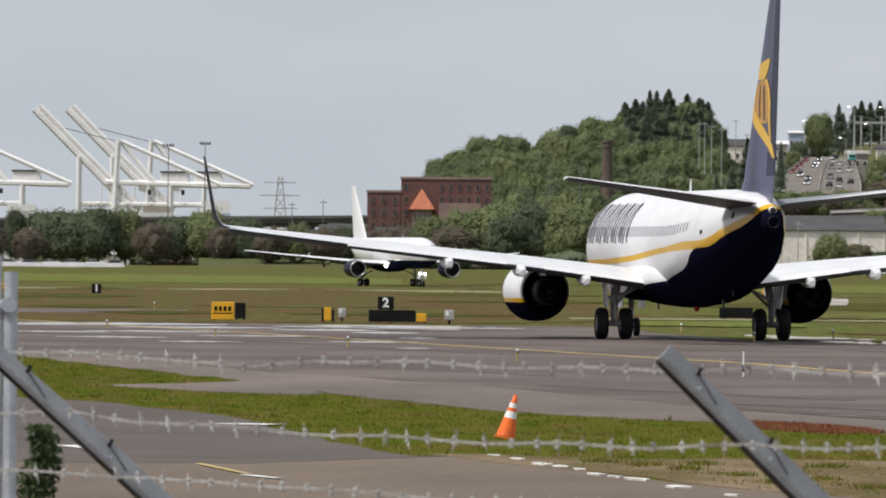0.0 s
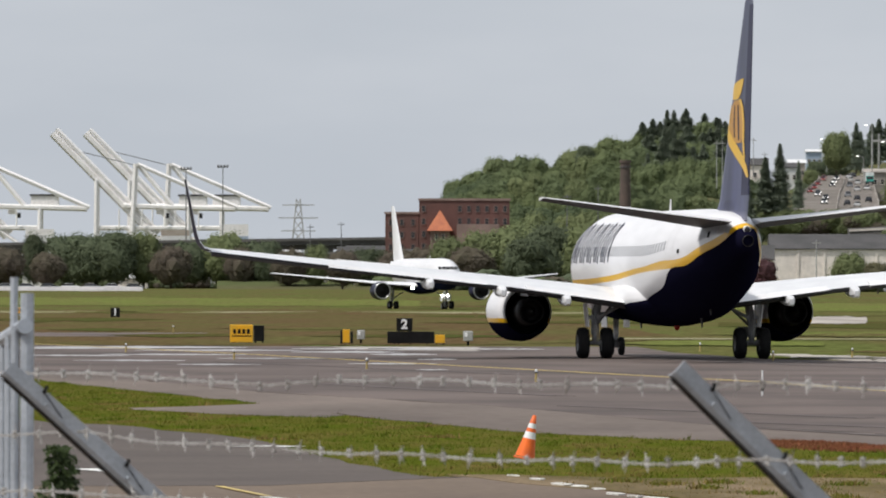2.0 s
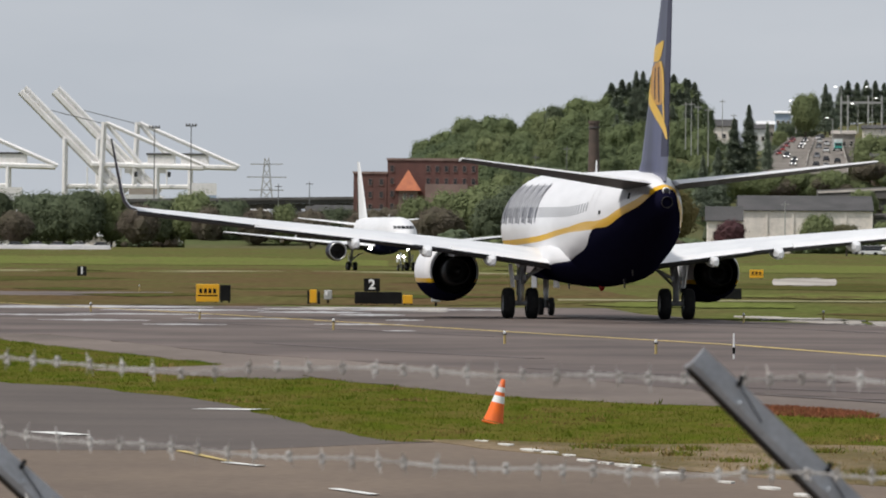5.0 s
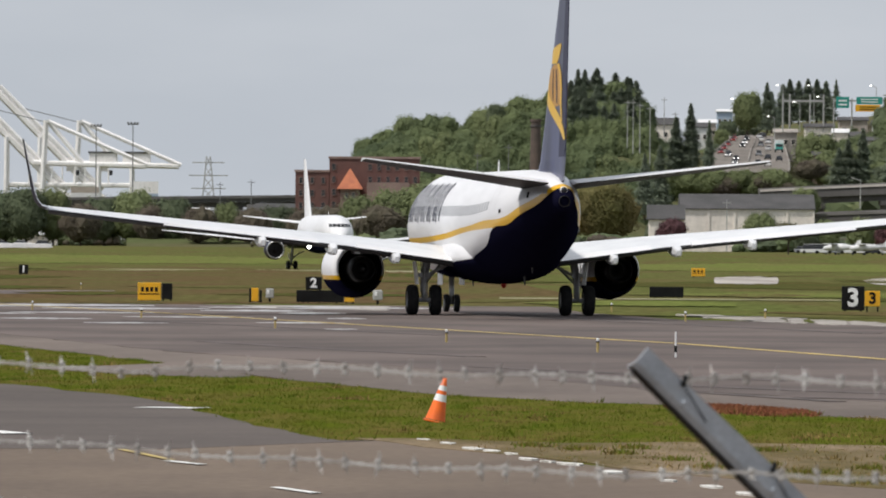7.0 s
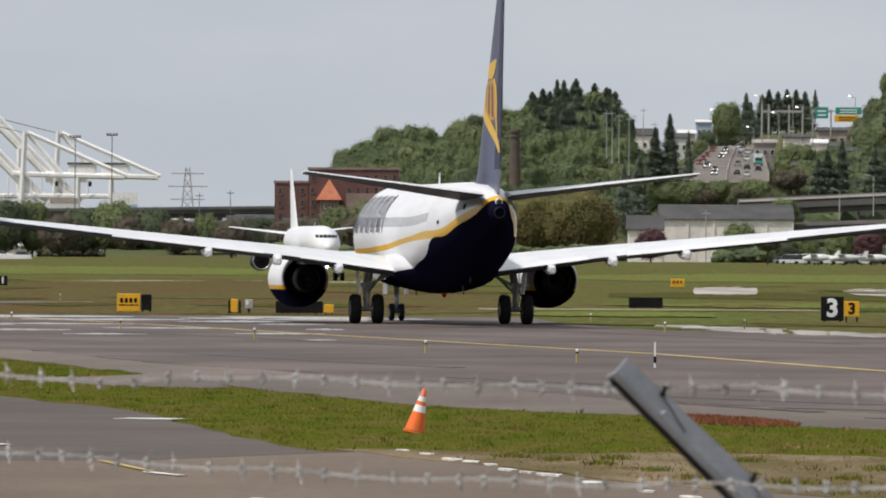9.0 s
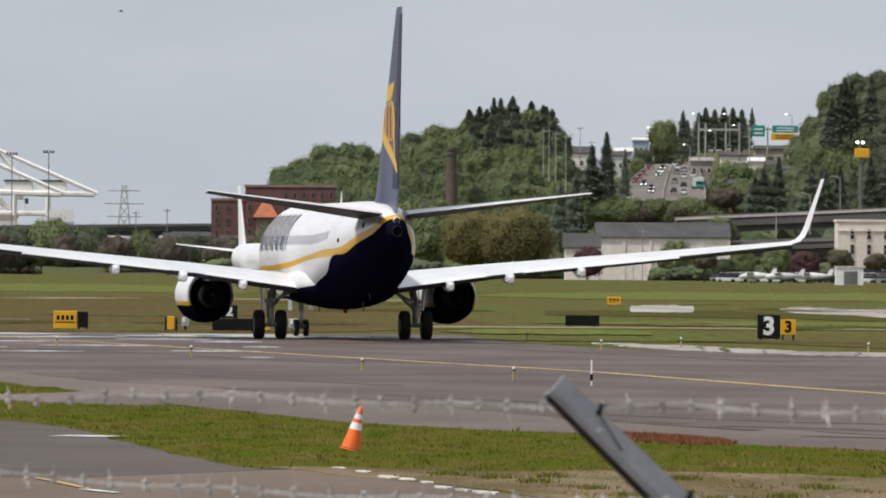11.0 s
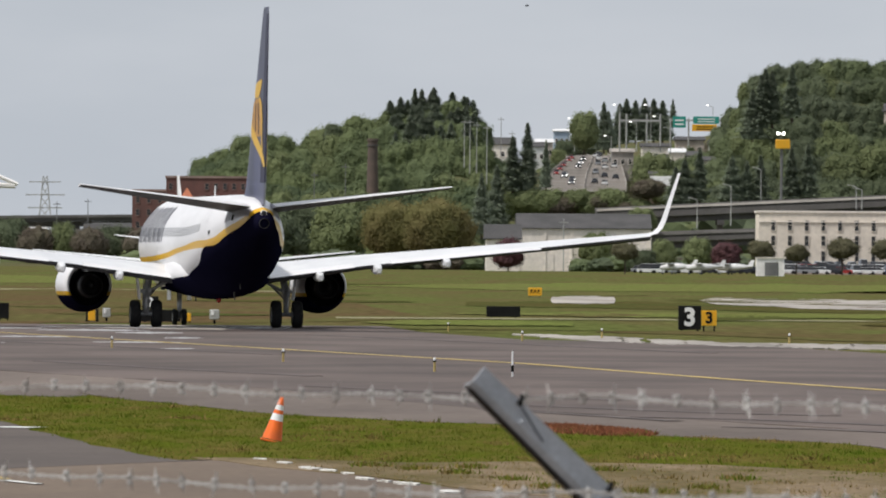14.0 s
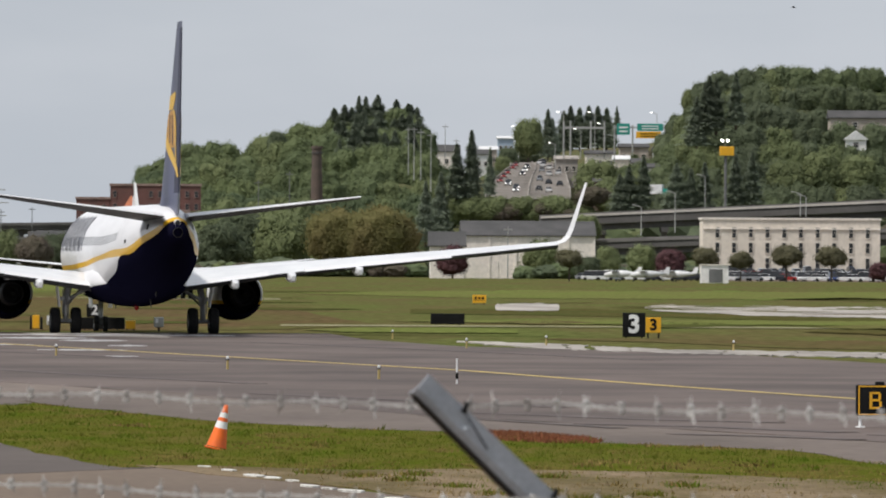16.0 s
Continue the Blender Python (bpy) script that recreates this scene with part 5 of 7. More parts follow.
def leaf_cloud(vs, fs, rnd, centre, radii, count, size, lumps=9, shell=0.35, core=0.55):
    """Many small leaf sprays over the lumps of a crown, with gaps between them."""
    cx, cy, cz = centre
    rx, ry, rz = radii
    blobs = []
    for _ in range(lumps):
        a, b = rnd.uniform(0, 6.283), rnd.uniform(-0.75, 1.0)
        r = rnd.uniform(0.35, 0.75)
        blobs.append((cx + rx * r * math.cos(a) * math.sqrt(max(0, 1 - b * b * 0.8)), cy + ry * r * math.sin(a), cz + rz * b * 0.62, rnd.uniform(core * 0.55, core)))
    for bx, by, bz, br in blobs:
        i = len(vs)
        for p in SMALL_LUMP[0]:
            q = br * 0.74 * (1 + 0.4 * noise.noise(Vector((p[0] * 2.6 + bx, p[1] * 2.6 + by, p[2] * 2.6 + bz))))
            vs.append(Vector((bx + rx * q * p[0], by + ry * q * p[1], bz + rz * q * p[2])))
        fs += [tuple(i + k for k in f) for f in SMALL_LUMP[1]]
    i = len(vs)
    at = Vector((cx, cy, cz))
    for p in CORE_LUMP[0]:
        n = Vector(p)
        q = 0.80 * (1 + 0.24 * noise.noise(n * 2.4 + at) + 0.16 * noise.noise(n * 6.0 + at.yxz) + 0.08 * noise.noise(n * 13.0 + at))
        vs.append(Vector((cx + rx * q * n.x, cy + ry * q * n.y, cz + rz * q * n.z)))
    fs += [tuple(i + k for k in f) for f in CORE_LUMP[1]]
    for _ in range(count):
        bx, by, bz, br = blobs[rnd.randrange(lumps)]
        a, c = rnd.uniform(0, 6.283), rnd.uniform(-1, 1)
        s = math.sqrt(1 - c * c)
        q = br * rnd.uniform(0.66, 1.12)
        n = Vector((s * math.cos(a), s * math.sin(a), c))
        if rnd.random() < shell:
            bx, by, bz = cx, cy, cz
            q = 0.92 * (1 + 0.22 * noise.noise(n * 2.4 + Vector((cx, cy, cz))) + 0.14 * noise.noise(n * 6.0 + Vector((cy, cx, cz)))) * rnd.uniform(0.86, 1.04)
        p = Vector((bx + rx * q * n.x, by + ry * q * n.y, bz + rz * q * n.z))
        t = n.orthogonal().normalized()
        t.rotate(Matrix.Rotation(rnd.uniform(0, 6.28), 3, n))
        n2 = (n + Vector((rnd.uniform(-0.3, 0.3), rnd.uniform(-0.3, 0.3), rnd.uniform(-0.1, 0.45)))).normalized()
        t = (t - n2 * t.dot(n2)).normalized()
        b = n2.cross(t)
        k = size * rnd.uniform(0.6, 1.3)
        i = len(vs)
        vs += [p - t * k, p - b * k * 0.6, p + t * k * 0.9 + n2 * k * 0.2, p + b * k * 0.55]
        fs.append((i, i + 1, i + 2, i + 3))


def limbs(bm, h, r, rnd, count=6, start=0.3, reach=0.45):
    rod(bm, (0, 0, -0.3), (0, 0, h * 0.55), r, r * 0.6, 7)
    rod(bm, (0, 0, h * 0.55), (rnd.uniform(-0.2, 0.2), 0, h * 0.88), r * 0.6, r * 0.15, 6)
    for i in range(count):
        a = 6.283 * i / count + rnd.uniform(-0.4, 0.4)
        z = h * (start + 0.4 * i / count)
        rod(bm, (0, 0, z), (math.cos(a) * h * reach * 0.6, math.sin(a) * h * reach * 0.6, z + h * 0.25), r * 0.4, r * 0.1, 5)


def tree_kind(h, width, leaf, seed, count=900, size=0.45, name="broadleaf_tree", label="", lumps=24, low=0.02):
    rnd = random.Random(seed)
    t = thing(name, 0, 0, 0, 0, label, "tree")
    bm = bmesh.new()
    limbs(bm, h, h * 0.028, rnd)
    part("trunk", bm, M["bark"], t)
    vs, fs = [], []
    leaf_cloud(vs, fs, rnd, (0, 0, h * (low + (1 - low) / 2)), (width / 2, width / 2, h * (1 - low) / 2), count, size, lumps)
    c = new("crown", from_lists("crown", vs, fs, M[leaf]))
    c.parent = t
    return t


def conifer_kind(h, width, seed, label, count=2600, size=0.42):
    rnd = random.Random(seed)
    t = thing("conifer_tree", 0, 0, 0, 0, label, "tree")
    bm = bmesh.new()
    rod(bm, (0, 0, -0.3), (0, 0, h * 0.97), h * 0.018, 0.03, 6)
    part("trunk", bm, M["bark"], t)
    vs, fs = [], []
    for i in range(14):
        for j in range(12):
            k, a = 0.06 + 0.94 * i / 13, 6.283 * j / 12
            r = width / 2 * 0.74 * (1 - k) ** 0.85 * (0.8 + 0.2 * math.cos(k * 34)) * (1 + 0.5 * noise.noise(Vector((math.cos(a) * 2, math.sin(a) * 2 + seed, k * 9))))
            vs.append(Vector((r * math.cos(a), r * math.sin(a), h * k)))
            if i:
                fs.append((12 * i + j, 12 * (i - 1) + j, 12 * (i - 1) + (j + 1) % 12, 12 * i + (j + 1) % 12))
    for i in range(count):
        k = rnd.random() ** 0.8
        z = h * (0.08 + 0.92 * k)
        tier = 0.82 + 0.18 * math.cos(k * 34)
        r = width / 2 * (1 - k) ** 0.85 * tier * rnd.uniform(0.5, 1.08) + 0.05
        a = rnd.uniform(0, 6.283)
        p = Vector((r * math.cos(a), r * math.sin(a), z))
        d = Vector((math.cos(a), math.sin(a), rnd.uniform(-0.45, 0.2))).normalized()
        b = d.cross(Vector((0, 0, 1))).normalized()
        q = size * rnd.uniform(0.6, 1.3) * (1.15 - 0.6 * k)
        j = len(vs)
        vs += [p - d * q, p + b * q * 0.45 - Vector((0, 0, q * 0.25)), p + d * q * 0.9 - Vector((0, 0, q * 0.15)), p - b * q * 0.45 - Vector((0, 0, q * 0.25))]
        fs.append((j, j + 1, j + 2, j + 3))
    c = new("crown", from_lists("crown", vs, fs, M["hazed_needle"]))
    c.parent = t
    return t


def put(kind, u, v_top, d, natural, rz=0, base=None, wide=1.0):
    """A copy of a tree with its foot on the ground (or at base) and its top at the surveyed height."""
    z = level(d) if base is None else base
    s = (height(v_top, d) - z) / natural
    m = pose(bearing(u, d), d, z, 0, 0, rz)
    c = copy_thing(kind, m)
    c.scale = (s * wide, s * wide, s)
    return c


# ---------------------------------------------------------------- small things on the airfield


def traffic_cone():
    c = thing("traffic_cone", -0.11, 150.4, 0.03, 0, "orange traffic cone with two white bands, leaning on the grass", "traffic cone")
    tilt = Matrix.Rotation(radians(13), 4, "Y")
    h = 0.71
    part("base", boxed(0, 0, 0.0, 0.36, 0.36, 0.03, tilt), M["orange"], c, bevel=0.008)
    for name, a, b, m in (("lower_body", 0.03, 0.33, "orange"), ("lower_band", 0.33, 0.44, "reflective"), ("middle_body", 0.44, 0.50, "orange"), ("upper_band", 0.50, 0.58, "reflective"), ("tip", 0.58, 0.71, "orange")):
        r = lambda z: 0.165 - 0.135 * z / h
        bm = bmesh.new()
        prof = [(a, r(a)), (b, r(b))]
        if name == "tip":
            prof += [(b, r(b) * 0.6), (b - 0.05, r(b) * 0.5)]
        lathe(bm, prof, axis="z", sides=24)
        bmesh.ops.transform(bm, matrix=tilt, verts=bm.verts[:])
        part(name, bm, M[m], c, "white reflective band" if "band" in name else "", smooth=True)


traffic_cone()


def edge_marker():
    m = thing("edge_marker", 0, 0, 0, 0, "small white and yellow taxiway edge marker", "marker", "taxiway edge markers")
    part("stake", rodded((0, 0, 0), (0, 0, 0.30), 0.035, 0.03), M["paint_yellow"], m, "yellow stake")
    bm = bmesh.new()
    lathe(bm, [(0.28, 0.03), (0.29, 0.034), (0.33, 0.036), (0.35, 0.03), (0.36, 0.005)], axis="z", sides=12)
    part("lens", bm, M["sign_white"], m, "white lens", smooth=True)
    part("collar", rodded((0, 0, 0.25), (0, 0, 0.28), 0.05), M["black"], m)
    return m


first_marker = edge_marker()
first_marker.matrix_basis = pose(0.11, 264, 0.03)
for u, v in ((275, 204), (-296, 165), (571, 142), (903, 150), (299, 132), (-533, 148), (-726, 135), (-640, 97), (-1010, 120), (430, 148)):
    x, y = on_ground(u, v)
    copy_thing(first_marker, pose(x, y, 0.03 if v > 128 else level(y)))


def rod_marker():
    x, y = on_ground(413, 212)
    m = thing("marker_rod", x, y, 0.03, 0, "thin black and white marker rod on the taxiway", "marker")
    for name, a, b, k in (("rod", 0, 0.12, "sign_white"), ("rod", 0.12, 0.28, "black"), ("rod", 0.28, 0.62, "sign_white")):
        part(name, rodded((0, 0, a), (0, 0, b), 0.022 if k != "black" else 0.034), M[k], m)


rod_marker()


def glyph(text, size, material, parent, x, y, z, label):
    cu = bpy.data.curves.new("glyph", "FONT")
    cu.body, cu.size, cu.extrude, cu.align_x, cu.align_y, cu.offset = text, size, 0.006, "CENTER", "CENTER", size * 0.035
    tmp = bpy.data.objects.new("glyph", cu)
    scene.collection.objects.link(tmp)
    me = bpy.data.meshes.new_from_object(tmp.evaluated_get(bpy.context.evaluated_depsgraph_get()))
    bpy.data.objects.remove(tmp)
    me.materials.clear()
    me.materials.append(material)
    ob = new("lettering", me)
    ob.parent = parent
    ob.matrix_basis = pose(x, y, z, 90, 0, 0)
    tagged(ob, label)
    return ob


def airfield_sign(u, v, panels, label, d=None):
    """panels: (offset, width, foot height, height, colour, text or bar count)."""
    x, y = on_ground(u, v)
    s = thing("airfield_sign", x, y, level(y) + 0.0, 0, label, "airfield sign")
    for ox, w, z0, h, colour, text in panels:
        p = part("panel", boxed(ox, 0, z0 + h / 2, w, 0.26, h), M[colour], s, "", bevel=0.015)
        ink = {"sign_black": "sign_white", "sign_yellow": "sign_black"}[colour]
        if isinstance(text, str) and text:
            glyph(text, h * 1.02, M[ink], p, ox, -0.137, z0 + h * 0.5, "character " + text)
        elif text:
            for i in range(text):
                part("bar", boxed(ox + (i - (text - 1) / 2) * w * 0.8 / text, -0.134, z0 + h * 0.62, w * 0.5 / text, 0.008, h * 0.26), M[ink], p)
            part("rule", boxed(ox, -0.134, z0 + h * 0.36, w * 0.86, 0.008, h * 0.06), M[ink], p)
        for k in (-0.35, 0.35):
            part("leg", rodded((ox + k * w, 0, -0.02), (ox + k * w, 0, z0 + 0.03), 0.035), M["sign_black"], s)
    return s


airfield_sign(727, 127, [(-0.02, 0.92, 0.05, 0.98, "sign_black", "3"), (0.77, 0.62, 0.22, 0.62, "sign_yellow", "3")], "black and yellow airfield sign with number 3")
airfield_sign(-217, 119, [(0.0, 2.05, 0.06, 0.52, "sign_black", 0), (-0.28, 0.70, 0.60, 0.56, "sign_black", "2"), (1.28, 0.42, 0.08, 0.36, "sign_yellow", 0)], "black airfield sign with number 2 above a long box")
airfield_sign(-519, 117, [(0, 1.02, 0.05, 0.78, "sign_yellow", 4), (0.78, 0.46, 0.1, 0.7, "sign_black", 0)], "yellow airfield sign with a black end panel")
airfield_sign(-332, 118, [(0, 0.30, 0.06, 0.58, "sign_yellow", 0), (0.24, 0.10, 0.06, 0.5, "sign_black", 0), (-0.22, 0.08, 0.06, 0.55, "sign_black", 0)], "small yellow airfield sign on the grass edge")
airfield_sign(-742, 72, [(0, 0.85, 0.1, 0.85, "sign_black", "1")], "black airfield sign with number 1")
airfield_sign(-909, 66, [(0, 1.3, 0.15, 0.6, "sign_yellow", 3)], "yellow airfield sign far out on the grass")
airfield_sign(-1010, 95, [(0, 1.0, 0.1, 0.3, "sign_yellow", 0), (0.9, 0.3, 0.1, 0.3, "sign_black", 0)], "low yellow airfield sign")
airfield_sign(452, 69, [(0, 1.35, 0.15, 0.8, "sign_yellow", 3)], "yellow airfield sign far out on the grass")
airfield_sign(396, 106, [(0, 1.65, 0.05, 0.52, "sign_black", 0)], "long low black airfield sign seen from its dark side")


def letter_sign():
    x, y = on_ground(1187, 286)
    s = thing("airfield_sign", x, y, 0.03, 0, "black airfield sign with yellow border and letter B", "airfield sign")
    p = part("panel", boxed(0, 0, 0.49, 1.36, 0.24, 0.56), M["sign_black"], s, bevel=0.012)
    for cx, cz, w, h in ((0, 0.745, 1.28, 0.025), (0, 0.235, 1.28, 0.025), (-0.63, 0.49, 0.025, 0.5), (0.63, 0.49, 0.025, 0.5)):
        part("border", boxed(cx, -0.123, cz, w, 0.008, h), M["sign_yellow"], p, "yellow border")
    bm = bmesh.new()
    for cx, cz, w, h in ((-0.085, 0.0, 0.05, 0.31), (0, 0.135, 0.16, 0.04), (0, 0.005, 0.16, 0.04), (0, -0.135, 0.16, 0.04), (0.075, 0.07, 0.045, 0.10), (0.09, -0.065, 0.045, 0.10)):
        box(bm, -0.33 + cx, -0.126, 0.49 + cz, w, 0.012, h)
    part("letter", bm, M["sign_yellow"], p, "yellow letter B")
    part("lamp_housing", boxed(-0.25, 0, 0.80, 0.16, 0.2, 0.06), M["sign_black"], s, bevel=0.01)
    for k in (-0.6, 0.6):
        bm = bmesh.new()
        rod(bm, (k, 0, 0.0), (k, 0, 0.22), 0.03)
        box(bm, k, 0, 0.01, 0.16, 0.3, 0.02)
        part("leg", bm, M["sign_white"], s, "white leg")


letter_sign()


def light_box(u, v, w, h):
    """Small grey light fixture at the edge of the far grass."""
    x, y = on_ground(u, v)
    t = thing("light_fixture", x, y, level(y), 0, "small grey runway light fixture", "light fixture")
    part("housing", boxed(0, 0, h * 0.65, w, 0.25, h * 0.7), M["pole_light"], t, bevel=0.03)
    part("stem", rodded((0, 0, 0), (0, 0, h * 0.35), 0.05), M["black"], t)
    part("lens", boxed(-w * 0.2, -0.13, h * 0.75, w * 0.3, 0.03, h * 0.3), M["sign_white"], t, bevel=0.008)


light_box(-306, 117, 0.35, 0.6)
light_box(-115, 120, 0.42, 0.62)


def striped_post():
    x, y = on_ground(-970, 251)
    t = thing("striped_post", x, y, 0.02, 0, "grey marker post with dark stripes in the grass", "post")
    for i in range(8):
        a, b = 1.15 * i / 8, 1.15 * (i + 1) / 8
        part("band", rodded((0, 0, a), (0, 0, b), 0.065 if i % 2 == 0 else 0.058, sides=10), M["pole_light" if i % 2 == 0 else "black"], t)


striped_post()


def grass_tufts():
    """Blades over the near grass strip, the dry edge and the red patch."""
    rnd = random.Random(5)

    def inside(x, y, poly):
        c = False
        for (x0, y0), (x1, y1) in zip(poly, poly[1:] + poly[:1]):
            if (y0 > y) != (y1 > y) and x < (x1 - x0) * (y - y0) / (y1 - y0) + x0:
                c = not c
        return c

    strip = GRASS_NEAR[::-1] + GRASS_FAR
    sets = {"blade": ([], []), "dry_blade": ([], []), "red_blade": ([], [])}

    def tuft(kind, x, y, h):
        vs, fs = sets[kind]
        for _ in range(4):
            a = rnd.uniform(0, 6.28)
            lean = Vector((rnd.uniform(-0.9, 0.9), rnd.uniform(-0.9, 0.9), 1)).normalized()
            w = Vector((math.cos(a), math.sin(a), 0)) * h * 0.13
            p = Vector((x + rnd.uniform(-0.09, 0.09), y + rnd.uniform(-0.4, 0.4), 0.015))
            i = len(vs)
            vs += [p - w, p + w, p + lean * h]
            fs.append((i, i + 1, i + 2))

    for _ in range(150000):
        x, y = rnd.uniform(-16, 13), rnd.uniform(96, 285)
        if abs(x) > y * 0.075 or not inside(x, y, strip) or inside(x, y, SPUR):
            continue
        edge = noise.noise(Vector((x * 0.5, y * 0.16, 0))) + 0.5 * noise.noise(Vector((x * 1.3, y * 0.5, 3)))
        low = y < 140 - 1.2 * x + (7 if x > 3.5 else 0)
        kind = "dry_blade" if (low and edge > -0.12) or edge > 0.34 else "blade"
        if low and edge > 0.1 and rnd.random() < 0.5:
            continue
        tuft(kind, x, y, rnd.uniform(0.02, 0.055) * (1 + 1.6 * max(0, noise.noise(Vector((x * 1.6, y * 0.4, 8))))) * (1.7 if rnd.random() < 0.03 else 1))
    for wx, wy in ((3.0, 125), (3.4, 121), (2.4, 128.5), (4.1, 123), (4.6, 118.5), (1.9, 131), (5.4, 121), (3.8, 128), (1.2, 133), (5.0, 114), (2.7, 132), (6.0, 126), (4.4, 131)):
        for _ in range(60):
            tuft("blade" if rnd.random() < 0.7 else "dry_blade", wx + rnd.gauss(0, 0.12), wy + rnd.gauss(0, 0.5), rnd.uniform(0.05, 0.12))
    for _ in range(2600):
        a, r = rnd.uniform(0, 6.28), math.sqrt(rnd.random())
        x, y = 5.05 + 1.15 * r * math.cos(a), 162.0 - 3.2 * r * math.cos(a) + 4.2 * r * math.sin(a)
        tuft("red_blade", x, y, rnd.uniform(0.04, 0.10))
    for kind, label in (("blade", "rough green grass blades"), ("dry_blade", "dry yellow grass tufts at the edge"), ("red_blade", "patch of reddish-brown weeds")):
        vs, fs = sets[kind]
        ob = new("grass_blades", from_lists("grass_blades", vs, fs, M[kind]))
        tagged(ob, label, "grass", kind="stuff")


grass_tufts()


def shrub():
    """Leafy shrub at the foot of the gate."""
    rnd = random.Random(3)
    x, y = -1.09, 19.0
    t = thing("shrub", x, y, 0, 0, "small dark green shrub beside the gate", "shrub")
    bm = bmesh.new()
    for i in range(7):
        a = 6.28 * i / 7
        rod(bm, (0, 0, 0), (0.06 * math.cos(a), 0.1 * math.sin(a), 2.2 + 0.08 * (i % 3)), 0.014, 0.003, 5)
    part("stems", bm, M["bark"], t)
    vs, fs = [], []
    for k in range(5200):
        up = k < 3400
        a, r, z = rnd.uniform(0, 6.283), rnd.random() ** 0.6, rnd.uniform(0, 1) ** (1.3 if up else 1.0)
        wide = (0.085 * (1 - 0.75 * z) + 0.012) if up else 0.13
        wide *= 1 + 0.5 * noise.noise(Vector((math.cos(a), math.sin(a), z * 5)))
        p = Vector((wide * r * math.cos(a) + 0.02 * math.sin(z * 9), 1.6 * wide * r * math.sin(a), 2.02 + 0.50 * z if up else 0.15 + 1.9 * z))
        n = Vector((rnd.uniform(-1, 1), rnd.uniform(-1, 0.3), rnd.uniform(0, 1.2))).normalized()
        e = n.orthogonal().normalized()
        e.rotate(Matrix.Rotation(rnd.uniform(0, 6.28), 3, n))
        b, q = n.cross(e), rnd.uniform(0.008, 0.015) * (1 if up else 1.6)
        m = len(vs)
        vs += [p - e * q, p - b * q * 0.4, p + e * q, p + b * q * 0.4]
        fs.append((m, m + 1, m + 2, m + 3))
    c = new("foliage", from_lists("foliage", vs, fs, M["shrub_leaf"]))
    c.parent = t


shrub()

# ---------------------------------------------------------------- hills and woods
HILL_TOP = [(-560, -20), (-300, -40), (-170, -120), (-145, -158), (-108, -178), (-65, -198), (-5, -205), (25, -192), (75, -212), (120, -235), (174, -240), (224, -246), (270, -258), (314, -262), (345, -250), (356, -215), (366, -180), (400, -165), (470, -150)]
RIGHT_TOP = [(640, -150), (690, -175), (768, -190), (798, -262), (826, -300), (848, -322), (900, -338), (981, -350), (1051, -340), (1101, -344), (1161, -338), (1300, -326), (1600, -312)]
TOWN_TOP = [(340, -150), (400, -160), (440, -175), (470, -190), (520, -195), (562, -205), (640, -215), (720, -220), (790, -230), (900, -240)]


def hill_side(name, profile, d0, d1, foot, drop, label):
    """A hill as a sheet that rises away from the camera, from the flat at d0 to its crest at d1."""
    bm = bmesh.new()
    us = [profile[0][0] + (profile[-1][0] - profile[0][0]) * i / 60 for i in range(61)]
    rows = []
    for j in range(13):
        k = j / 12
        d = d0 + (d1 - d0) * k
        row = []
        for u in us:
            v_top = smooth_line(profile, u) + drop
            v = foot + (v_top - foot) * k
            z = max(0, height(v, d)) if k > 0 else -0.5
            row.append(bm.verts.new((bearing(u, d), d, z)))
        rows.append(row)
    rows.append([bm.verts.new((bearing(u, d1 + 500), d1 + 500, -0.5)) for u in us])
    for a, b in zip(rows, rows[1:]):
        for i in range(60):
            bm.faces.new((a[i], a[i + 1], b[i + 1], b[i]))
    return tagged(obj(name, bm, M["hill"], smooth=True), label, "hill", kind="structure")


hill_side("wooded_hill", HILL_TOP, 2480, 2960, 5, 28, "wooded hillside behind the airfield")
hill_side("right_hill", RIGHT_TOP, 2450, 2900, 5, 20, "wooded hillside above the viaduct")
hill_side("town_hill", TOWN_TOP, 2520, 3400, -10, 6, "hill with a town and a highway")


def woods(name, profile, d0, d1, foot, rows, gap, seed, label, leaf="leaf", tall=78, skip=None):
    """Woods on a hillside: crowns of leaf sprays, row behind row."""
    rnd = random.Random(seed)
    sets = {leaf: ([], []), "leaf_light": ([], [])}
    trunks = bmesh.new()
    for j in range(rows):
        k = j / (rows - 1)
        d = d0 + (d1 - d0) * k
        u = profile[0][0] + rnd.uniform(0, gap)
        while u < profile[-1][0]:
            top = smooth_line(profile, u)
            t = tall * rnd.uniform(0.75, 1.15)
            v_top = foot - t * 0.8 + (top - 8 - (foot - t * 0.8)) * k + rnd.uniform(-6, 9)
            if not (skip and skip(u, v_top)) and v_top < foot - 20:
                w = t * rnd.uniform(0.5, 0.72) * d / UNIT
                h = t * d / UNIT
                z = height(v_top, d)
                vs, fs = sets["leaf_light" if noise.noise(Vector((u * 0.02, k * 3, seed))) > (0.12 if k < 0.5 else 0.3) else leaf]
                leaf_cloud(vs, fs, rnd, (bearing(u, d), d, z - h * 0.40), (w * 0.70, w * 0.70, h * 0.54), 1900, 0.33, 14, 0.72, 0.42)
                rod(trunks, (bearing(u, d), d, z - h * 1.05), (bearing(u, d), d, z - h * 0.4), 0.22, 0.12, 5)
            u += gap * rnd.uniform(0.7, 1.3)
    for kind, (vs, fs) in sets.items():
        ob = new(name, from_lists(name, vs, fs, M[kind]))
        tagged(ob, label + (", lighter green" if kind == "leaf_light" else ""), "trees", kind="stuff")
    tagged(obj(name + "_trunks", trunks, M["bark"]), "trunks of the wood", "trees", kind="stuff")


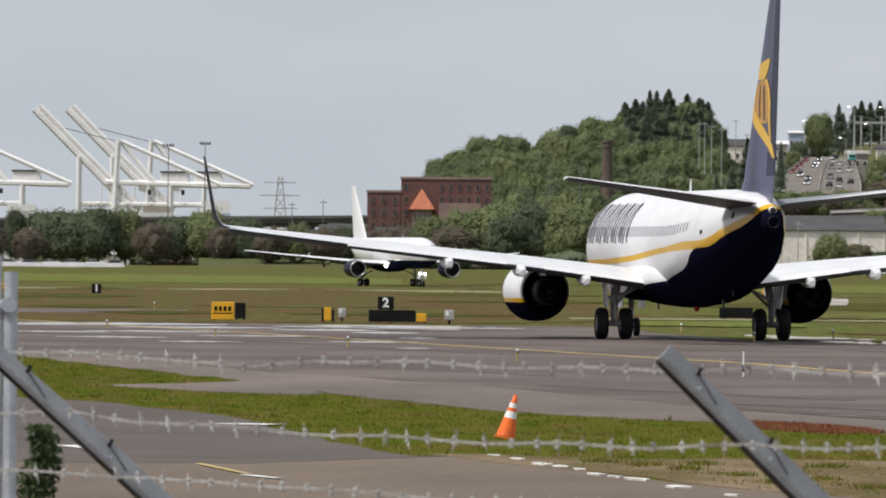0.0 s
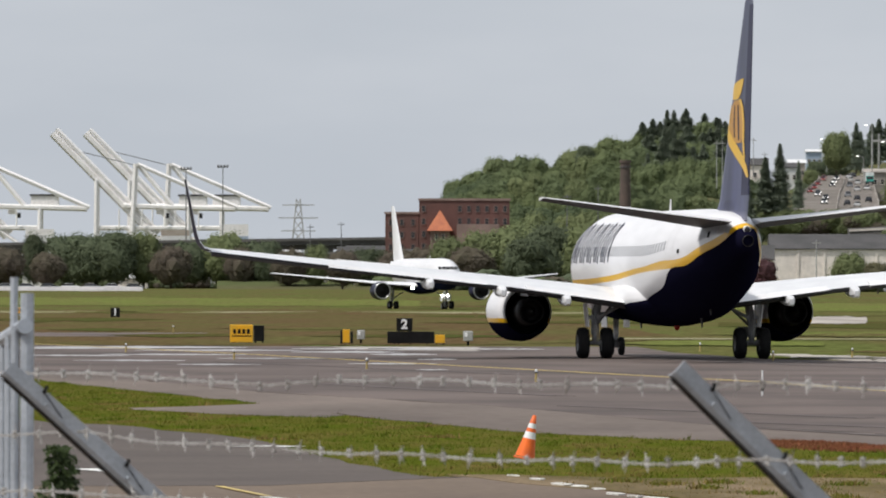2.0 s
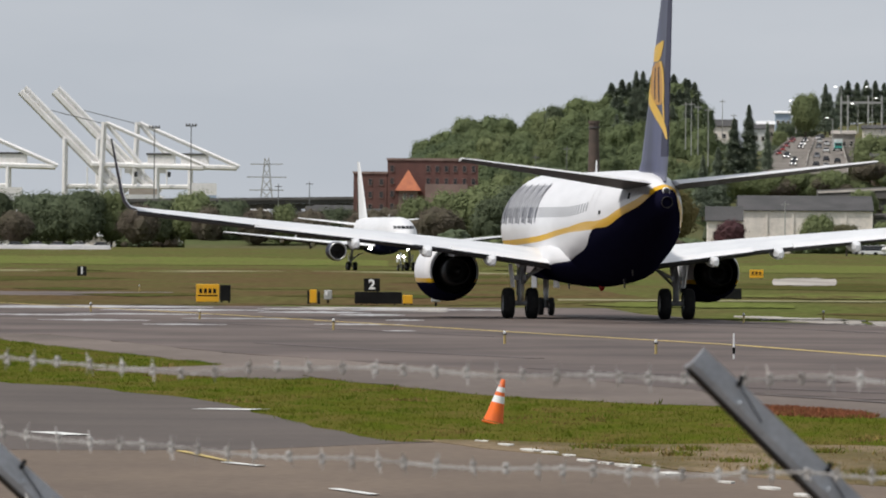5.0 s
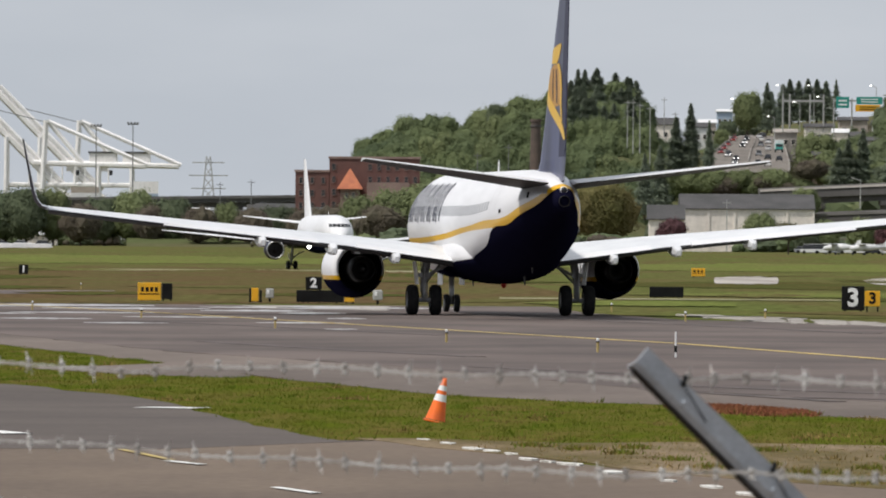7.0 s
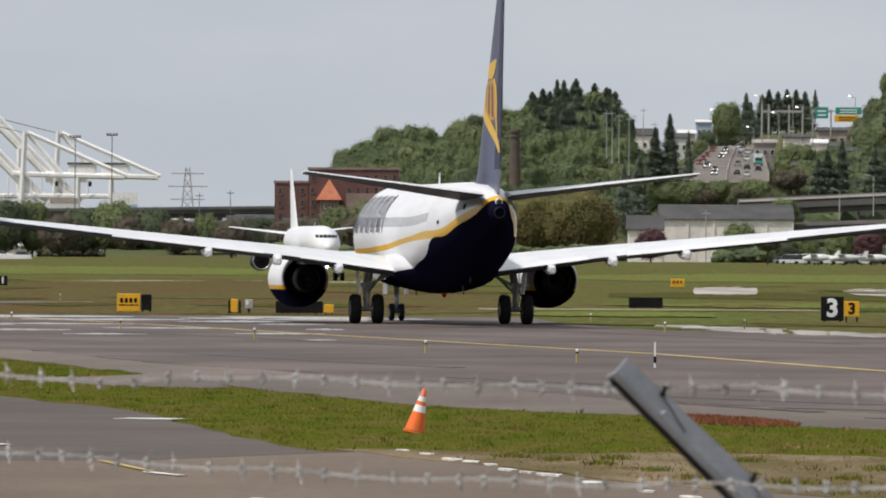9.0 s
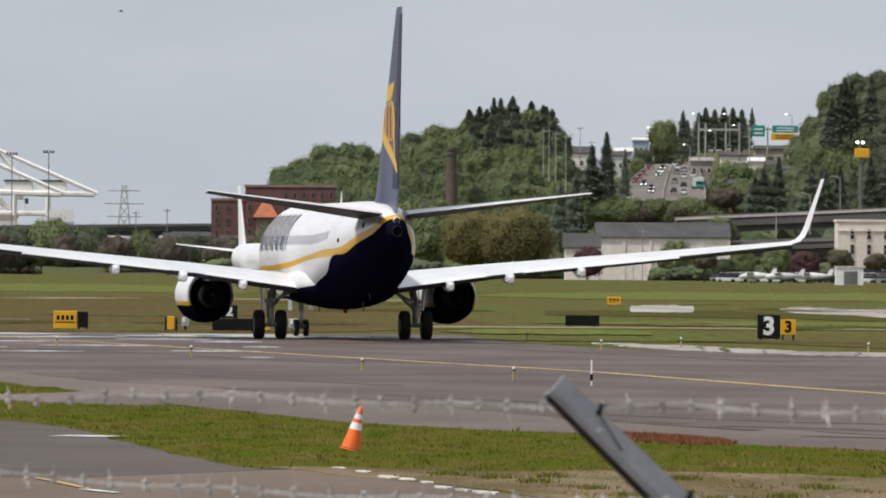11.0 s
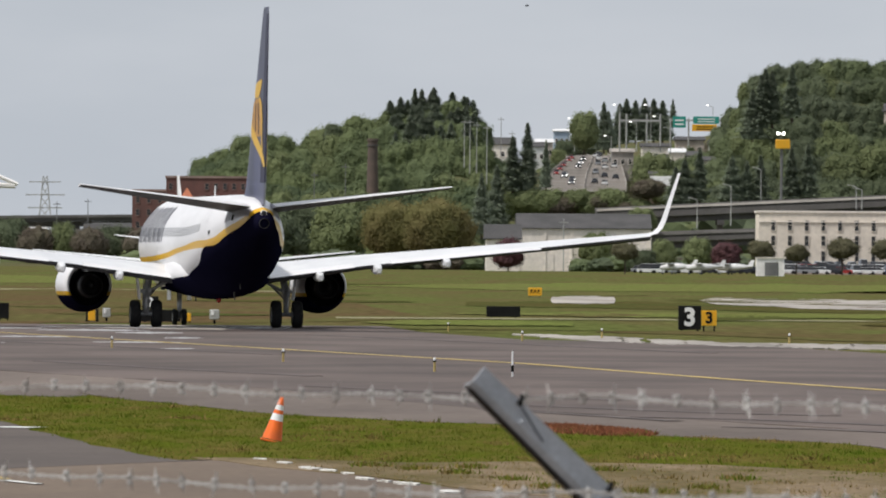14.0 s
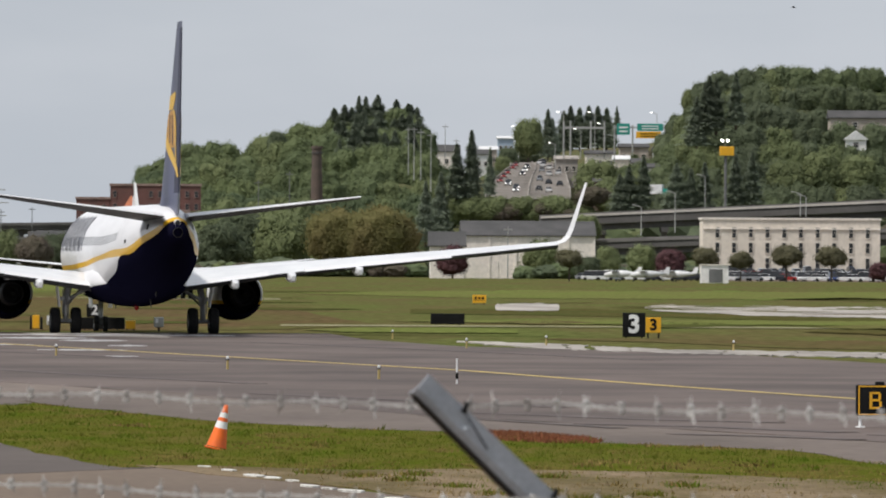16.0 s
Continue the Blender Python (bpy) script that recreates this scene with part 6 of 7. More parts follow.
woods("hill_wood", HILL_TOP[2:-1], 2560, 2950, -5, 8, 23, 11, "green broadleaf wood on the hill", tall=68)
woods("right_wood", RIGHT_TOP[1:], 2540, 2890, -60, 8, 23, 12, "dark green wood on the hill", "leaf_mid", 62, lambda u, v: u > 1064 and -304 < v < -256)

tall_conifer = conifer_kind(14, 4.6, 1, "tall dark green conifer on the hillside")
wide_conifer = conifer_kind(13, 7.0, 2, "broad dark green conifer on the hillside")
dark_tree = tree_kind(11, 10, "leaf_deep", 21, 5200, 0.30, label="dark green leafy tree beside the airfield")
light_tree = tree_kind(10, 9, "leaf_light", 22, 4800, 0.30, label="fresh green leafy tree beside the airfield")
olive_tree = tree_kind(14, 17, "leaf_olive", 23, 12000, 0.30, label="broad olive-brown tree coming into leaf", lumps=26, low=0.08)
bare_tree = tree_kind(9, 9, "leaf_bare", 24, 4200, 0.22, label="brown tree just coming into leaf")
purple_tree = tree_kind(7, 6.5, "leaf_purple", 25, 3200, 0.20, label="dark purple-leaved tree by the car park")
round_tree = tree_kind(7, 6.4, "leaf_dull", 26, 3400, 0.2, label="small round dull green street tree", low=0.4)


# conifers along the crest of the hill, and single ones in front of the town
rnd = random.Random(8)
for i in range(66):
    u = 182 + 172 * rnd.random()
    crest = smooth_line([(180, -268), (205, -280), (240, -298), (268, -300), (300, -303), (330, -294), (356, -262)], u)
    back = i % 3
    v = crest + rnd.uniform(-4, 26) + (2 - back) * 26
    d = 2860 + 45 * back
    kind = rnd.choice((tall_conifer, wide_conifer, wide_conifer, wide_conifer))
    put(kind, u, v, d, 14 if kind is tall_conifer else 13, rnd.uniform(0, 360), height(v + 84, d), rnd.uniform(1.2, 1.8))
put(tall_conifer, 437, -240, 2560, 14, 10, height(-112, 2560), 1.35)
put(tall_conifer, 411, -216, 2560, 14, 60, height(-112, 2560), 1.7)
put(wide_conifer, 383, -165, 2560, 13, 120, height(-40, 2560), 1.0)
put(wide_conifer, 356, -150, 2540, 13, 200, height(-35, 2540), 0.9)
put(wide_conifer, 572, -278, 3100, 13, 0, height(-188, 3100), 1.1)
put(wide_conifer, 580, -262, 3110, 13, 50, height(-188, 3110), 1.2)
for u, v in ((600, -275), (612, -284), (628, -281), (644, -285), (660, -284), (676, -281)):
    put(wide_conifer, u, v, 3150, 13, u * 7, height(v + 76, 3150), 1.5)
for u, v in ((700, -170), (716, -185), (742, -196), (800, -190), (826, -175), (850, -185), (905, -200), (836, -308), (850, -328), (858, -338), (905, -345), (870, -335), (934, -205)):
    put(wide_conifer if u % 4 == 0 else tall_conifer, u, v, 2528 if v > -220 else 2700, 14, u * 3, height(v + 100, 2528 if v > -220 else 2700), 1.5)
put(dark_tree, 92, -240, 2930, 11, 0, height(-180, 2930), 0.7)
put(light_tree, 537, -262, 3060, 10, 90, height(-186, 3060), 0.8)
put(wide_conifer, 694, -284, 3120, 13, 15, height(-230, 3120), 0.9)
put(light_tree, 662, -190, 2650, 10, 15, height(-100, 2650), 1.1)
put(light_tree, 420, -155, 2600, 10, 15, height(-70, 2600), 0.9)
put(light_tree, 690, -160, 2640, 10, 75, height(-80, 2640), 1.2)
put(light_tree, 640, -92, 2350, 10, 15, height(-40, 2350), 1.2)
for u, v in ((1000, -190), (1060, -205), (1120, -200), (960, -150), (1010, -140), (1090, -150), (1150, -140), (870, -140)):
    put(light_tree if u % 3 else dark_tree, u, v, 2600, 10, u, height(v + 80, 2600), 1.2)
for i in range(34):
    u = rnd.uniform(400, 800)
    k = rnd.uniform(0.25, 0.95)
    d = 2520 + 880 * k
    v = -10 + (smooth_line(TOWN_TOP, u) + 6 + 10) * k
    if 470 + 100 * k < u < 648 - 30 * k:
        continue
    put(rnd.choice((light_tree, dark_tree, wide_conifer, bare_tree)), u, v - rnd.uniform(28, 50), d, 11, u * 5, height(v + 2, d), rnd.uniform(0.9, 1.5))
for u, v in ((490, -116), (508, -121), (524, -124), (548, -116), (566, -122), (584, -126), (606, -112), (632, -108), (462, -118), (474, -124), (436, -124), (652, -150)):
    put(rnd.choice((light_tree, light_tree, bare_tree)), u, v, 2560, 10, u, height(v + 48, 2560), 1.5)
# the row of trees along the far side of the airfield
for kind, u, v, d, n, w in ((olive_tree, 278, -108, 2330, 14, 0.86), (olive_tree, 200, -103, 2345, 14, 0.80), (light_tree, 105, -98, 2360, 10, 1.0), (dark_tree, 30, -105, 2400, 11, 0.9), (light_tree, -35, -96, 2420, 10, 1.15), (light_tree, -80, -85, 2420, 10, 1.1),
                         (dark_tree, -10, -78, 2380, 11, 1.1), (bare_tree, -110, -62, 2400, 9, 1.2), (light_tree, -150, -74, 2420, 10, 0.9), (bare_tree, -190, -60, 2430, 9, 1.2), (bare_tree, -235, -56, 2450, 9, 1.2),
                         (dark_tree, -290, -58, 2500, 11, 1.1), (bare_tree, -338, -56, 2480, 9, 0.9), (light_tree, -384, -60, 2500, 10, 0.8), (bare_tree, -430, -58, 2500, 9, 0.9), (dark_tree, -474, -72, 2520, 11, 0.8), (bare_tree, -516, -60, 2520, 9, 0.9),
                         (light_tree, -550, -82, 2540, 10, 1.0), (dark_tree, -600, -72, 2540, 11, 0.9), (bare_tree, -642, -62, 2520, 9, 1.0), (light_tree, -690, -82, 2540, 10, 0.8), (dark_tree, -738, -90, 2535, 11, 0.8),
                         (dark_tree, -775, -82, 2540, 11, 1.1), (dark_tree, -815, -84, 2550, 11, 1.1), (dark_tree, -885, -85, 2560, 11, 0.5), (bare_tree, -940, -62, 2520, 9, 1.1), (bare_tree, -860, -50, 2500, 9, 1.0), (bare_tree, -1000, -58, 2540, 9, 1.1),
                         (light_tree, 560, -50, 2200, 10, 1.0), (round_tree, 611, -30, 1900, 7, 1.0), (light_tree, 680, -36, 2120, 10, 0.9), (light_tree, 740, -40, 2130, 10, 1.0), (purple_tree, 790, -35, 2050, 7, 1.1), (round_tree, 853, -35, 1950, 7, 0.9),
                         (round_tree, 915, -28, 1930, 7, 0.9), (round_tree, 996, -40, 1930, 7, 1.0), (round_tree, 1076, -38, 1930, 7, 1.0), (purple_tree, 1160, -12, 1950, 7, 1.1), (purple_tree, 404, -40, 2150, 7, 1.1), (dark_tree, 645, -20, 2100, 11, 1.2)):
    put(kind, u, v, d, n, u * 37 % 360, None, w)
for k in (tall_conifer, wide_conifer):
    k.matrix_basis = pose(bearing(470, 2650), 2650, height(-120, 2650)) if k is tall_conifer else pose(bearing(-20, 2480), 2480, 0)
for i, k in enumerate((dark_tree, light_tree, olive_tree, bare_tree, purple_tree, round_tree)):
    k.matrix_basis = pose(bearing(-1050 - 60 * i, 2560), 2560, 0)


def undergrowth(spans, seed, label):
    """Low bushes along the far edge of the airfield."""
    rnd = random.Random(seed)
    sets = {"leaf": ([], []), "leaf_deep": ([], []), "leaf_light": ([], []), "leaf_bare": ([], [])}
    for u0, u1, d, v in spans:
        u = u0
        while u < u1:
            h = max(1.0, height(v + rnd.uniform(-9, 9), d) - level(d)) * rnd.uniform(0.7, 1.1)
            w = h * rnd.uniform(0.7, 1.4)
            vs, fs = sets[rnd.choice(("leaf", "leaf_deep", "leaf_deep", "leaf_light", "leaf_bare"))]
            leaf_cloud(vs, fs, rnd, (bearing(u, d), d + rnd.uniform(-6, 6), level(d) + h * 0.42), (w, w, h * 0.62), 260, 0.24, 7)
            u += rnd.uniform(7, 17)
    for kind, (vs, fs) in sets.items():
        tagged(new("undergrowth", from_lists("undergrowth", vs, fs, M[kind])), label, "bushes", kind="stuff")


undergrowth([(-1200, -250, 2600, 2), (-1200, -640, 2620, -10), (-250, 370, 2310, -6), (-250, 120, 2450, -30), (520, 860, 2160, -2), (640, 1250, 2260, -8)], 4, "low bushes and undergrowth along the airfield")
undergrowth([(430, 700, 2480, -66), (650, 1250, 2460, -78)], 6, "bushes at the foot of the hill")

# ---------------------------------------------------------------- buildings beyond the airfield


def window_unit(parent, x, y, z, w, h, frame="cream", depth=0.18):
    win = part("window", boxed(x, y, z, w, depth, h), M["glass_dark"], parent, "dark window")
    bm = bmesh.new()
    for cx, cz, sx, sz in ((0, h / 2, w + 0.16, 0.1), (0, -h / 2, w + 0.2, 0.14), (-w / 2, 0, 0.1, h), (w / 2, 0, 0.1, h), (0, 0.05, w, 0.06)):
        box(bm, x + cx, y - depth / 2 - 0.03, z + cz, sx, 0.08, sz)
    part("window_frame", bm, M[frame], win)
    return win


def office_block():
    d = 2100
    x0, x1 = bearing(848, d), bearing(1162, d)
    top = height(-84, d)
    w, dep = x1 - x0, 16
    b = thing("office_building", (x0 + x1) / 2, d + dep / 2, 0, 0, "three-storey cream building with rows of dark windows", "building")
    part("wall", boxed(0, 0, top / 2, w, dep, top), M["cream"], b)
    part("roof", boxed(0, 0, top + 0.2, w + 0.5, dep + 0.5, 0.45), M["cream_pink"], b)
    part("cornice", boxed(0, -dep / 2 - 0.12, top - 2.0, w, 0.3, 0.25), M["cream_pink"], b)
    n = 10
    for r, z in enumerate((height(-61, d), height(-34, d), height(-7, d))):
        for i in range(n):
            window_unit(b, -w / 2 + w * (i + 0.85) / (n + 0.6), -dep / 2 - 0.02, z, 0.95, 2.3)
    return b


def warehouse():
    d = 2200
    x0, x1 = bearing(423, d), bearing(655, d)
    z = height(-54, d)
    w, dep = x1 - x0, 24
    b = thing("warehouse", (x0 + x1) / 2, d + dep / 2, 0, 0, "long cream warehouse with a low grey roof", "building")
    part("wall", boxed(0, 0, z / 2, w, dep, z), M["cream_pink"], b)
    bm = bmesh.new()
    zr = height(-80, d)
    loft(bm, [[(x, -dep / 2 - 0.5, z), (x, 0, zr), (x, dep / 2 + 0.5, z), (x, dep / 2 + 0.5, z - 0.2), (x, -dep / 2 - 0.5, z - 0.2)] for x in (-w / 2 - 0.5, w / 2 + 0.5)])
    part("roof", bm, M["roof_grey"], b, "low grey roof")
    for i in range(6):
        part("pilaster", boxed(-w / 2 + w * i / 5, -dep / 2 - 0.1, z / 2, 0.5, 0.25, z), M["cream_pink"], b)
    part("door", boxed(-w * 0.3, -dep / 2 - 0.04, 2, 4, 0.12, 4), M["cream_pink"], b)


def plain_house(u0, u1, v_eave, v_ridge, d, wall, roof, label, windows=3, name="house", base=None, dep=10, along=True):
    x0, x1 = bearing(u0, d), bearing(u1, d)
    zb = 0 if base is None else base
    z, zr = height(v_eave, d) - zb, height(v_ridge, d) - zb
    w = x1 - x0
    b = thing(name, (x0 + x1) / 2, d + dep / 2, zb, 0, label, "building")
    part("wall", boxed(0, 0, z / 2 - 1, w, dep, z + 2), M[wall], b)
    bm = bmesh.new()
    if along:
        loft(bm, [[(x, -dep / 2 - 0.5, z), (x, 0, zr), (x, dep / 2 + 0.5, z), (x, dep / 2 + 0.5, z - 0.25), (x, -dep / 2 - 0.5, z - 0.25)] for x in (-w / 2 - 0.5, w / 2 + 0.5)])
    else:
        loft(bm, [[(-w / 2 - 0.5, y, z), (0, y, zr), (w / 2 + 0.5, y, z), (w / 2 + 0.5, y, z - 0.25), (-w / 2 - 0.5, y, z - 0.25)] for y in (-dep / 2 - 0.5, dep / 2 + 0.5)])
    part("roof", bm, M[roof], b)
    for i in range(windows):
        window_unit(b, -w / 2 + w * (i + 0.5) / windows, -dep / 2 - 0.02, z * 0.55, min(1.4, w / windows * 0.5), min(1.6, z * 0.4), "cream_pink")
    return b


def brick_block():
    d = 2600
    b = thing("brick_building", bearing(-150, d), d, 0, 0, "large red-brick building with an orange-roofed turret", "building")

    def px(u):
        return bearing(u + 150, d)

    for u0, u1, v, dep, m in ((-202, -42, -138, 22, "brick"), (-262, -203, -114, 18, "brick")):
        z = height(v, d)
        part("wall", boxed((px(u0) + px(u1)) / 2, dep / 2, z / 2, px(u1) - px(u0), dep, z), M[m], b)
        part("parapet", boxed((px(u0) + px(u1)) / 2, dep / 2, z + 0.25, px(u1) - px(u0) + 0.5, dep + 0.5, 0.6), M["brick_light"], b)
        n = int((u1 - u0) / 16)
        for r in range(4):
            for i in range(n):
                if abs((u0 + (u1 - u0) * (i + 0.5) / n) + 165) > 24:
                    window_unit(b, px(u0 + (u1 - u0) * (i + 0.5) / n), -0.02, z - 2.3 - 3.4 * r, 1.0, 1.7, "brick_light")
    z = height(-84, d)
    part("turret", boxed(px(-165), -1.5, z / 2, px(-148) - px(-182), 3.0, z), M["brick_light"], b, "pale turret")
    bm = bmesh.new()
    bmesh.ops.create_cone(bm, cap_ends=True, segments=4, radius1=(px(-143) - px(-187)) * 0.74, radius2=0.15, depth=height(-120, d) - z, matrix=Matrix.Translation((px(-165), -1.5, (z + height(-120, d)) / 2)) @ Matrix.Rotation(radians(45), 4, "Z"))
    part("turret_roof", bm, M["orange_tile"], b, "steep orange turret roof")
    for k in (-1, 1):
        window_unit(b, px(-165) + k * 0.9, -3.02, z - 1.6, 0.8, 1.4, "cream_pink")
    part("annexe", boxed((px(-135) + px(-60)) / 2, -2.5, height(-96, d) / 2, px(-60) - px(-135), 5, height(-96, d)), M["brick_light"], b, "pale weathered brick annexe")


def shed():
    d = 1830
    b = thing("shed", bearing(868, d), d, level(d), 0, "small white flat-roofed shed on the far grass", "shed")
    h = height(-3, d) - level(d)
    part("wall", boxed(0, 0, h / 2, 5.2, 4, h), M["crane_white"], b)
    part("roof", boxed(0, 0, h + 0.08, 5.5, 4.4, 0.18), M["cream_pink"], b)
    part("door", boxed(0.2, -2.02, h * 0.4, 2.6, 0.08, h * 0.75), M["pole"], b, "grey double door")


office_block()
warehouse()
brick_block()
shed()
plain_house(-1150, -1075, -12, -35, 2750, "teal", "roof_grey", "teal-sided house with a grey gable roof", 2, along=False)
plain_house(-1190, -1010, -28, -56, 2850, "cream", "roof_white", "large hangar with a white roof", 0, "hangar", dep=30)
plain_house(-1000, -900, -30, -40, 2700, "cream_pink", "roof_grey", "beige flat-roofed building behind trees", 4, "workshop", dep=18)
plain_house(-900, -800, -40, -46, 2760, "tan", "roof_white", "low building with a pale roof behind trees", 4, "workshop", dep=18)
plain_house(-330, -250, -48, -58, 2700, "tan", "roof_grey", "low tan building behind trees", 4, "workshop", dep=14)
plain_house(365, 425, -35, -60, 2180, "cream_pink", "roof_grey", "small cream house with a low roof beside the warehouse", 2)
plain_house(1072, 1190, -266, -279, 2760, "tan", "roof_grey", "wide tan house with a grey roof high on the hill", 4, base=height(-236, 2760))
plain_house(1100, 1136, -228, -243, 2735, "crane_white", "roof_white", "pale house with a bright gable on the hill", 1, base=height(-204, 2735), along=False)
for u0, u1, v0, v1, d, m, r in ((370, 415, -202, -214, 3250, "cream_pink", "roof_grey"), (432, 468, -198, -206, 3300, "roof_white", "roof_grey"), (484, 511, -226, -230, 3350, "pale_blue", "roof_white"), (340, 372, -175, -185, 3150, "tan", "roof_grey"),
                                 (640, 690, -200, -206, 2900, "cream_pink", "roof_grey"), (586, 625, -190, -196, 3000, "hwy", "hwy"), (760, 800, -205, -212, 2980, "roof_white", "roof_grey"), (700, 750, -212, -218, 3000, "tan", "roof_grey"),
                                 (640, 672, -165, -172, 2750, "tan", "roof_grey"), (745, 790, -176, -183, 2800, "cream_pink", "roof_grey"), (664, 684, -178, -186, 2860, "crane_white", "roof_grey"), (690, 716, -190, -197, 2880, "cream", "roof_white"), (722, 744, -184, -192, 2870, "roof_white", "roof_grey"), (655, 676, -150, -157, 2640, "brick_light", "roof_grey"), (346, 366, -222, -230, 3300, "cream", "roof_white"), (452, 482, -206, -212, 3320, "tan", "roof_white")):
    plain_house(u0, u1, v0, v1, d, m, r, "small pale building on the town hill", 3, base=height(v0 + 40, d))


for u0, u1, v0, v1, d, m, rf in ((-705, -650, -34, -44, 2640, "cream_pink", "roof_grey"), (-640, -600, -28, -42, 2620, "tan", "roof_white"), (-585, -530, -38, -46, 2660, "roof_white", "roof_grey"), (-520, -470, -30, -44, 2630, "brick_light", "roof_grey"), (-460, -415, -44, -50, 2680, "cream", "roof_white"),
                               (-400, -350, -34, -46, 2640, "tan", "roof_grey"), (-345, -300, -40, -56, 2670, "roof_white", "roof_grey"), (-245, -205, -36, -52, 2560, "brick", "roof_grey"), (-110, -60, -40, -50, 2560, "brick_light", "roof_grey"), (-775, -720, -30, -40, 2650, "cream", "roof_grey")):
    plain_house(u0, u1, v0, v1, d, m, rf, "small low building behind the trees", 3, "workshop")


for u0, u1, v0, v1, m, rf in ((-745, -684, 0, -8, "cream_pink", "roof_white"), (-545, -500, 2, -6, "crane_white", "roof_white"), (-450, -405, -2, -10, "cream", "roof_grey"), (-372, -330, 0, -8, "tan", "roof_white"), (-905, -860, -6, -14, "crane_white", "roof_grey")):
    plain_house(u0, u1, v0, v1, 2585, m, rf, "low pale shed half hidden behind the trees", 0, "shed", dep=8)


def viaduct(u0, v0, u1, v1, d0, d1, label, thick=2.0, rail=True, girder=True, deck="bridge_dark", parapet="bridge_pale"):
    """An elevated road on piers."""
    b = thing("viaduct", 0, 0, 0, 0, label, "bridge")
    a, e = Vector((bearing(u0, d0), d0, height(v0, d0))), Vector((bearing(u1, d1), d1, height(v1, d1)))

    def beam(name, dz, h, dy, w, m):
        bm = bmesh.new()
        loft(bm, [[p + Vector((0, dy - w / 2, dz)), p + Vector((0, dy + w / 2, dz)), p + Vector((0, dy + w / 2, dz + h)), p + Vector((0, dy - w / 2, dz + h))] for p in (a, e)])
        part(name, bm, M[m], b)

    beam("deck", -thick, thick - 0.02, 6, 12, deck)
    if girder:
        beam("girder", -thick - 1.6, 1.55, 3, 3, "bridge_dark")
        beam("girder", -thick - 1.6, 1.55, 9, 3, "bridge_dark")
    if rail:
        beam("parapet", 0, 0.55, -0.2, 0.4, parapet)
        beam("parapet", 0, 0.9, 12.2, 0.4, "bridge")
    n = int((e - a).length / 17)
    for i in range(n + 1):
        p = a + (e - a) * (i / n)
        part("pier", boxed(p.x, p.y + 6, (p.z - thick - 1.6) / 2, 1.5, 3, p.z - thick - 1.6), M["bridge"], b, bevel=0.1)
        part("cross_head", boxed(p.x, p.y + 6, p.z - thick - 2.2, 1.8, 11, 1.2), M["bridge_dark"], b)
    return b


viaduct(560, -84, 1700, -142, 2420, 2320, "long grey concrete road viaduct on piers")
viaduct(560, -38, 1250, -66, 2360, 2300, "lower dark ramp of the viaduct", 1.6, True, parapet="bridge")
viaduct(-1250, -52, -262, -68, 2960, 2980, "dark elevated roadway behind the trees", 1.2, parapet="bridge")


def highway():
    """The road that climbs the hill, in two carriageways."""
    bm = bmesh.new()
    pts = [(462, 612, -112, 2640), (466, 612, -128, 2720), (478, 607, -146, 2850), (494, 603, -160, 3000), (506, 598, -170, 3150), (506, 578, -179, 3340)]
    rows = []
    for u0, u1, v, d in pts:
        rows.append([bm.verts.new((bearing(u0 + (u1 - u0) * i / 6, d), d, height(v, d) + 1.0)) for i in range(7)])
    for a, b in zip(rows, rows[1:]):
        for i in range(6):
            bm.faces.new((a[i], a[i + 1], b[i + 1], b[i]))
    bmesh.ops.solidify(bm, geom=bm.faces[:], thickness=0.6)
    tagged(obj("highway", bm, M["hwy"]), "pale concrete highway climbing the hill", "road", kind="structure")
    bm = bmesh.new()
    for (u0, u1, v, d), (w0, w1, x, e) in zip(pts, pts[1:]):
        for k in (0.0, 0.5, 1.0):
            rod(bm, (bearing(u0 + (u1 - u0) * k, d), d, height(v, d) + 1.5), (bearing(w0 + (w1 - w0) * k, e), e, height(x, e) + 1.3), 0.18, sides=4)
    tagged(obj("highway_barrier", bm, M["concrete"]), "concrete barriers of the highway", "barrier", kind="structure")
    return pts


road_pts = highway()


def car_kind(paint, label, tall=0.0, lamps=False):
    c = thing("car", 0, 0, 0, 0, label, "car", "cars")
    bm = bmesh.new()
    rings = []
    for y, z0, z1, w in ((-2.2, 0.45, 0.75, 0.78), (-2.1, 0.3, 0.85, 0.86), (-1.0, 0.25, 0.95, 0.9), (1.2, 0.25, 0.95, 0.9), (2.1, 0.3, 0.92, 0.86), (2.2, 0.4, 0.85, 0.8)):
        rings.append([(-w, y, z0), (-w, y, z1 - 0.1), (-w + 0.12, y, z1), (w - 0.12, y, z1), (w, y, z1 - 0.1), (w, y, z0)])
    loft(bm, rings)
    part("body", bm, M[paint], c)
    h = 1.45 + tall
    bm = bmesh.new()
    loft(bm, [[(-0.84, y, 0.92), (-0.62, y2, h), (0.62, y2, h), (0.84, y, 0.92)] for y, y2 in ((-1.3, -0.6), (2.0, 1.5))])
    part("cabin", bm, M["glass_dark"], c, "dark glazing")
    part("roof", boxed(0, 0.45, h + 0.02, 1.26, 2.1, 0.06), M[paint], c, bevel=0.02)
    for x in (-0.82, 0.82):
        for y in (-1.4, 1.4):
            bm = bmesh.new()
            lathe(bm, [(-0.1, 0.02), (-0.1, 0.3), (-0.06, 0.33), (0.06, 0.33), (0.1, 0.3), (0.1, 0.02)], (x, y, 0.33), "x", 12)
            part("wheel", bm, M["tyre"], c)
    for x in (-0.6, 0.6):
        part("headlight", boxed(x, -2.2, 0.66, 0.34, 0.06, 0.18), M["car_lamp" if lamps else "sign_white"], c)
    return c


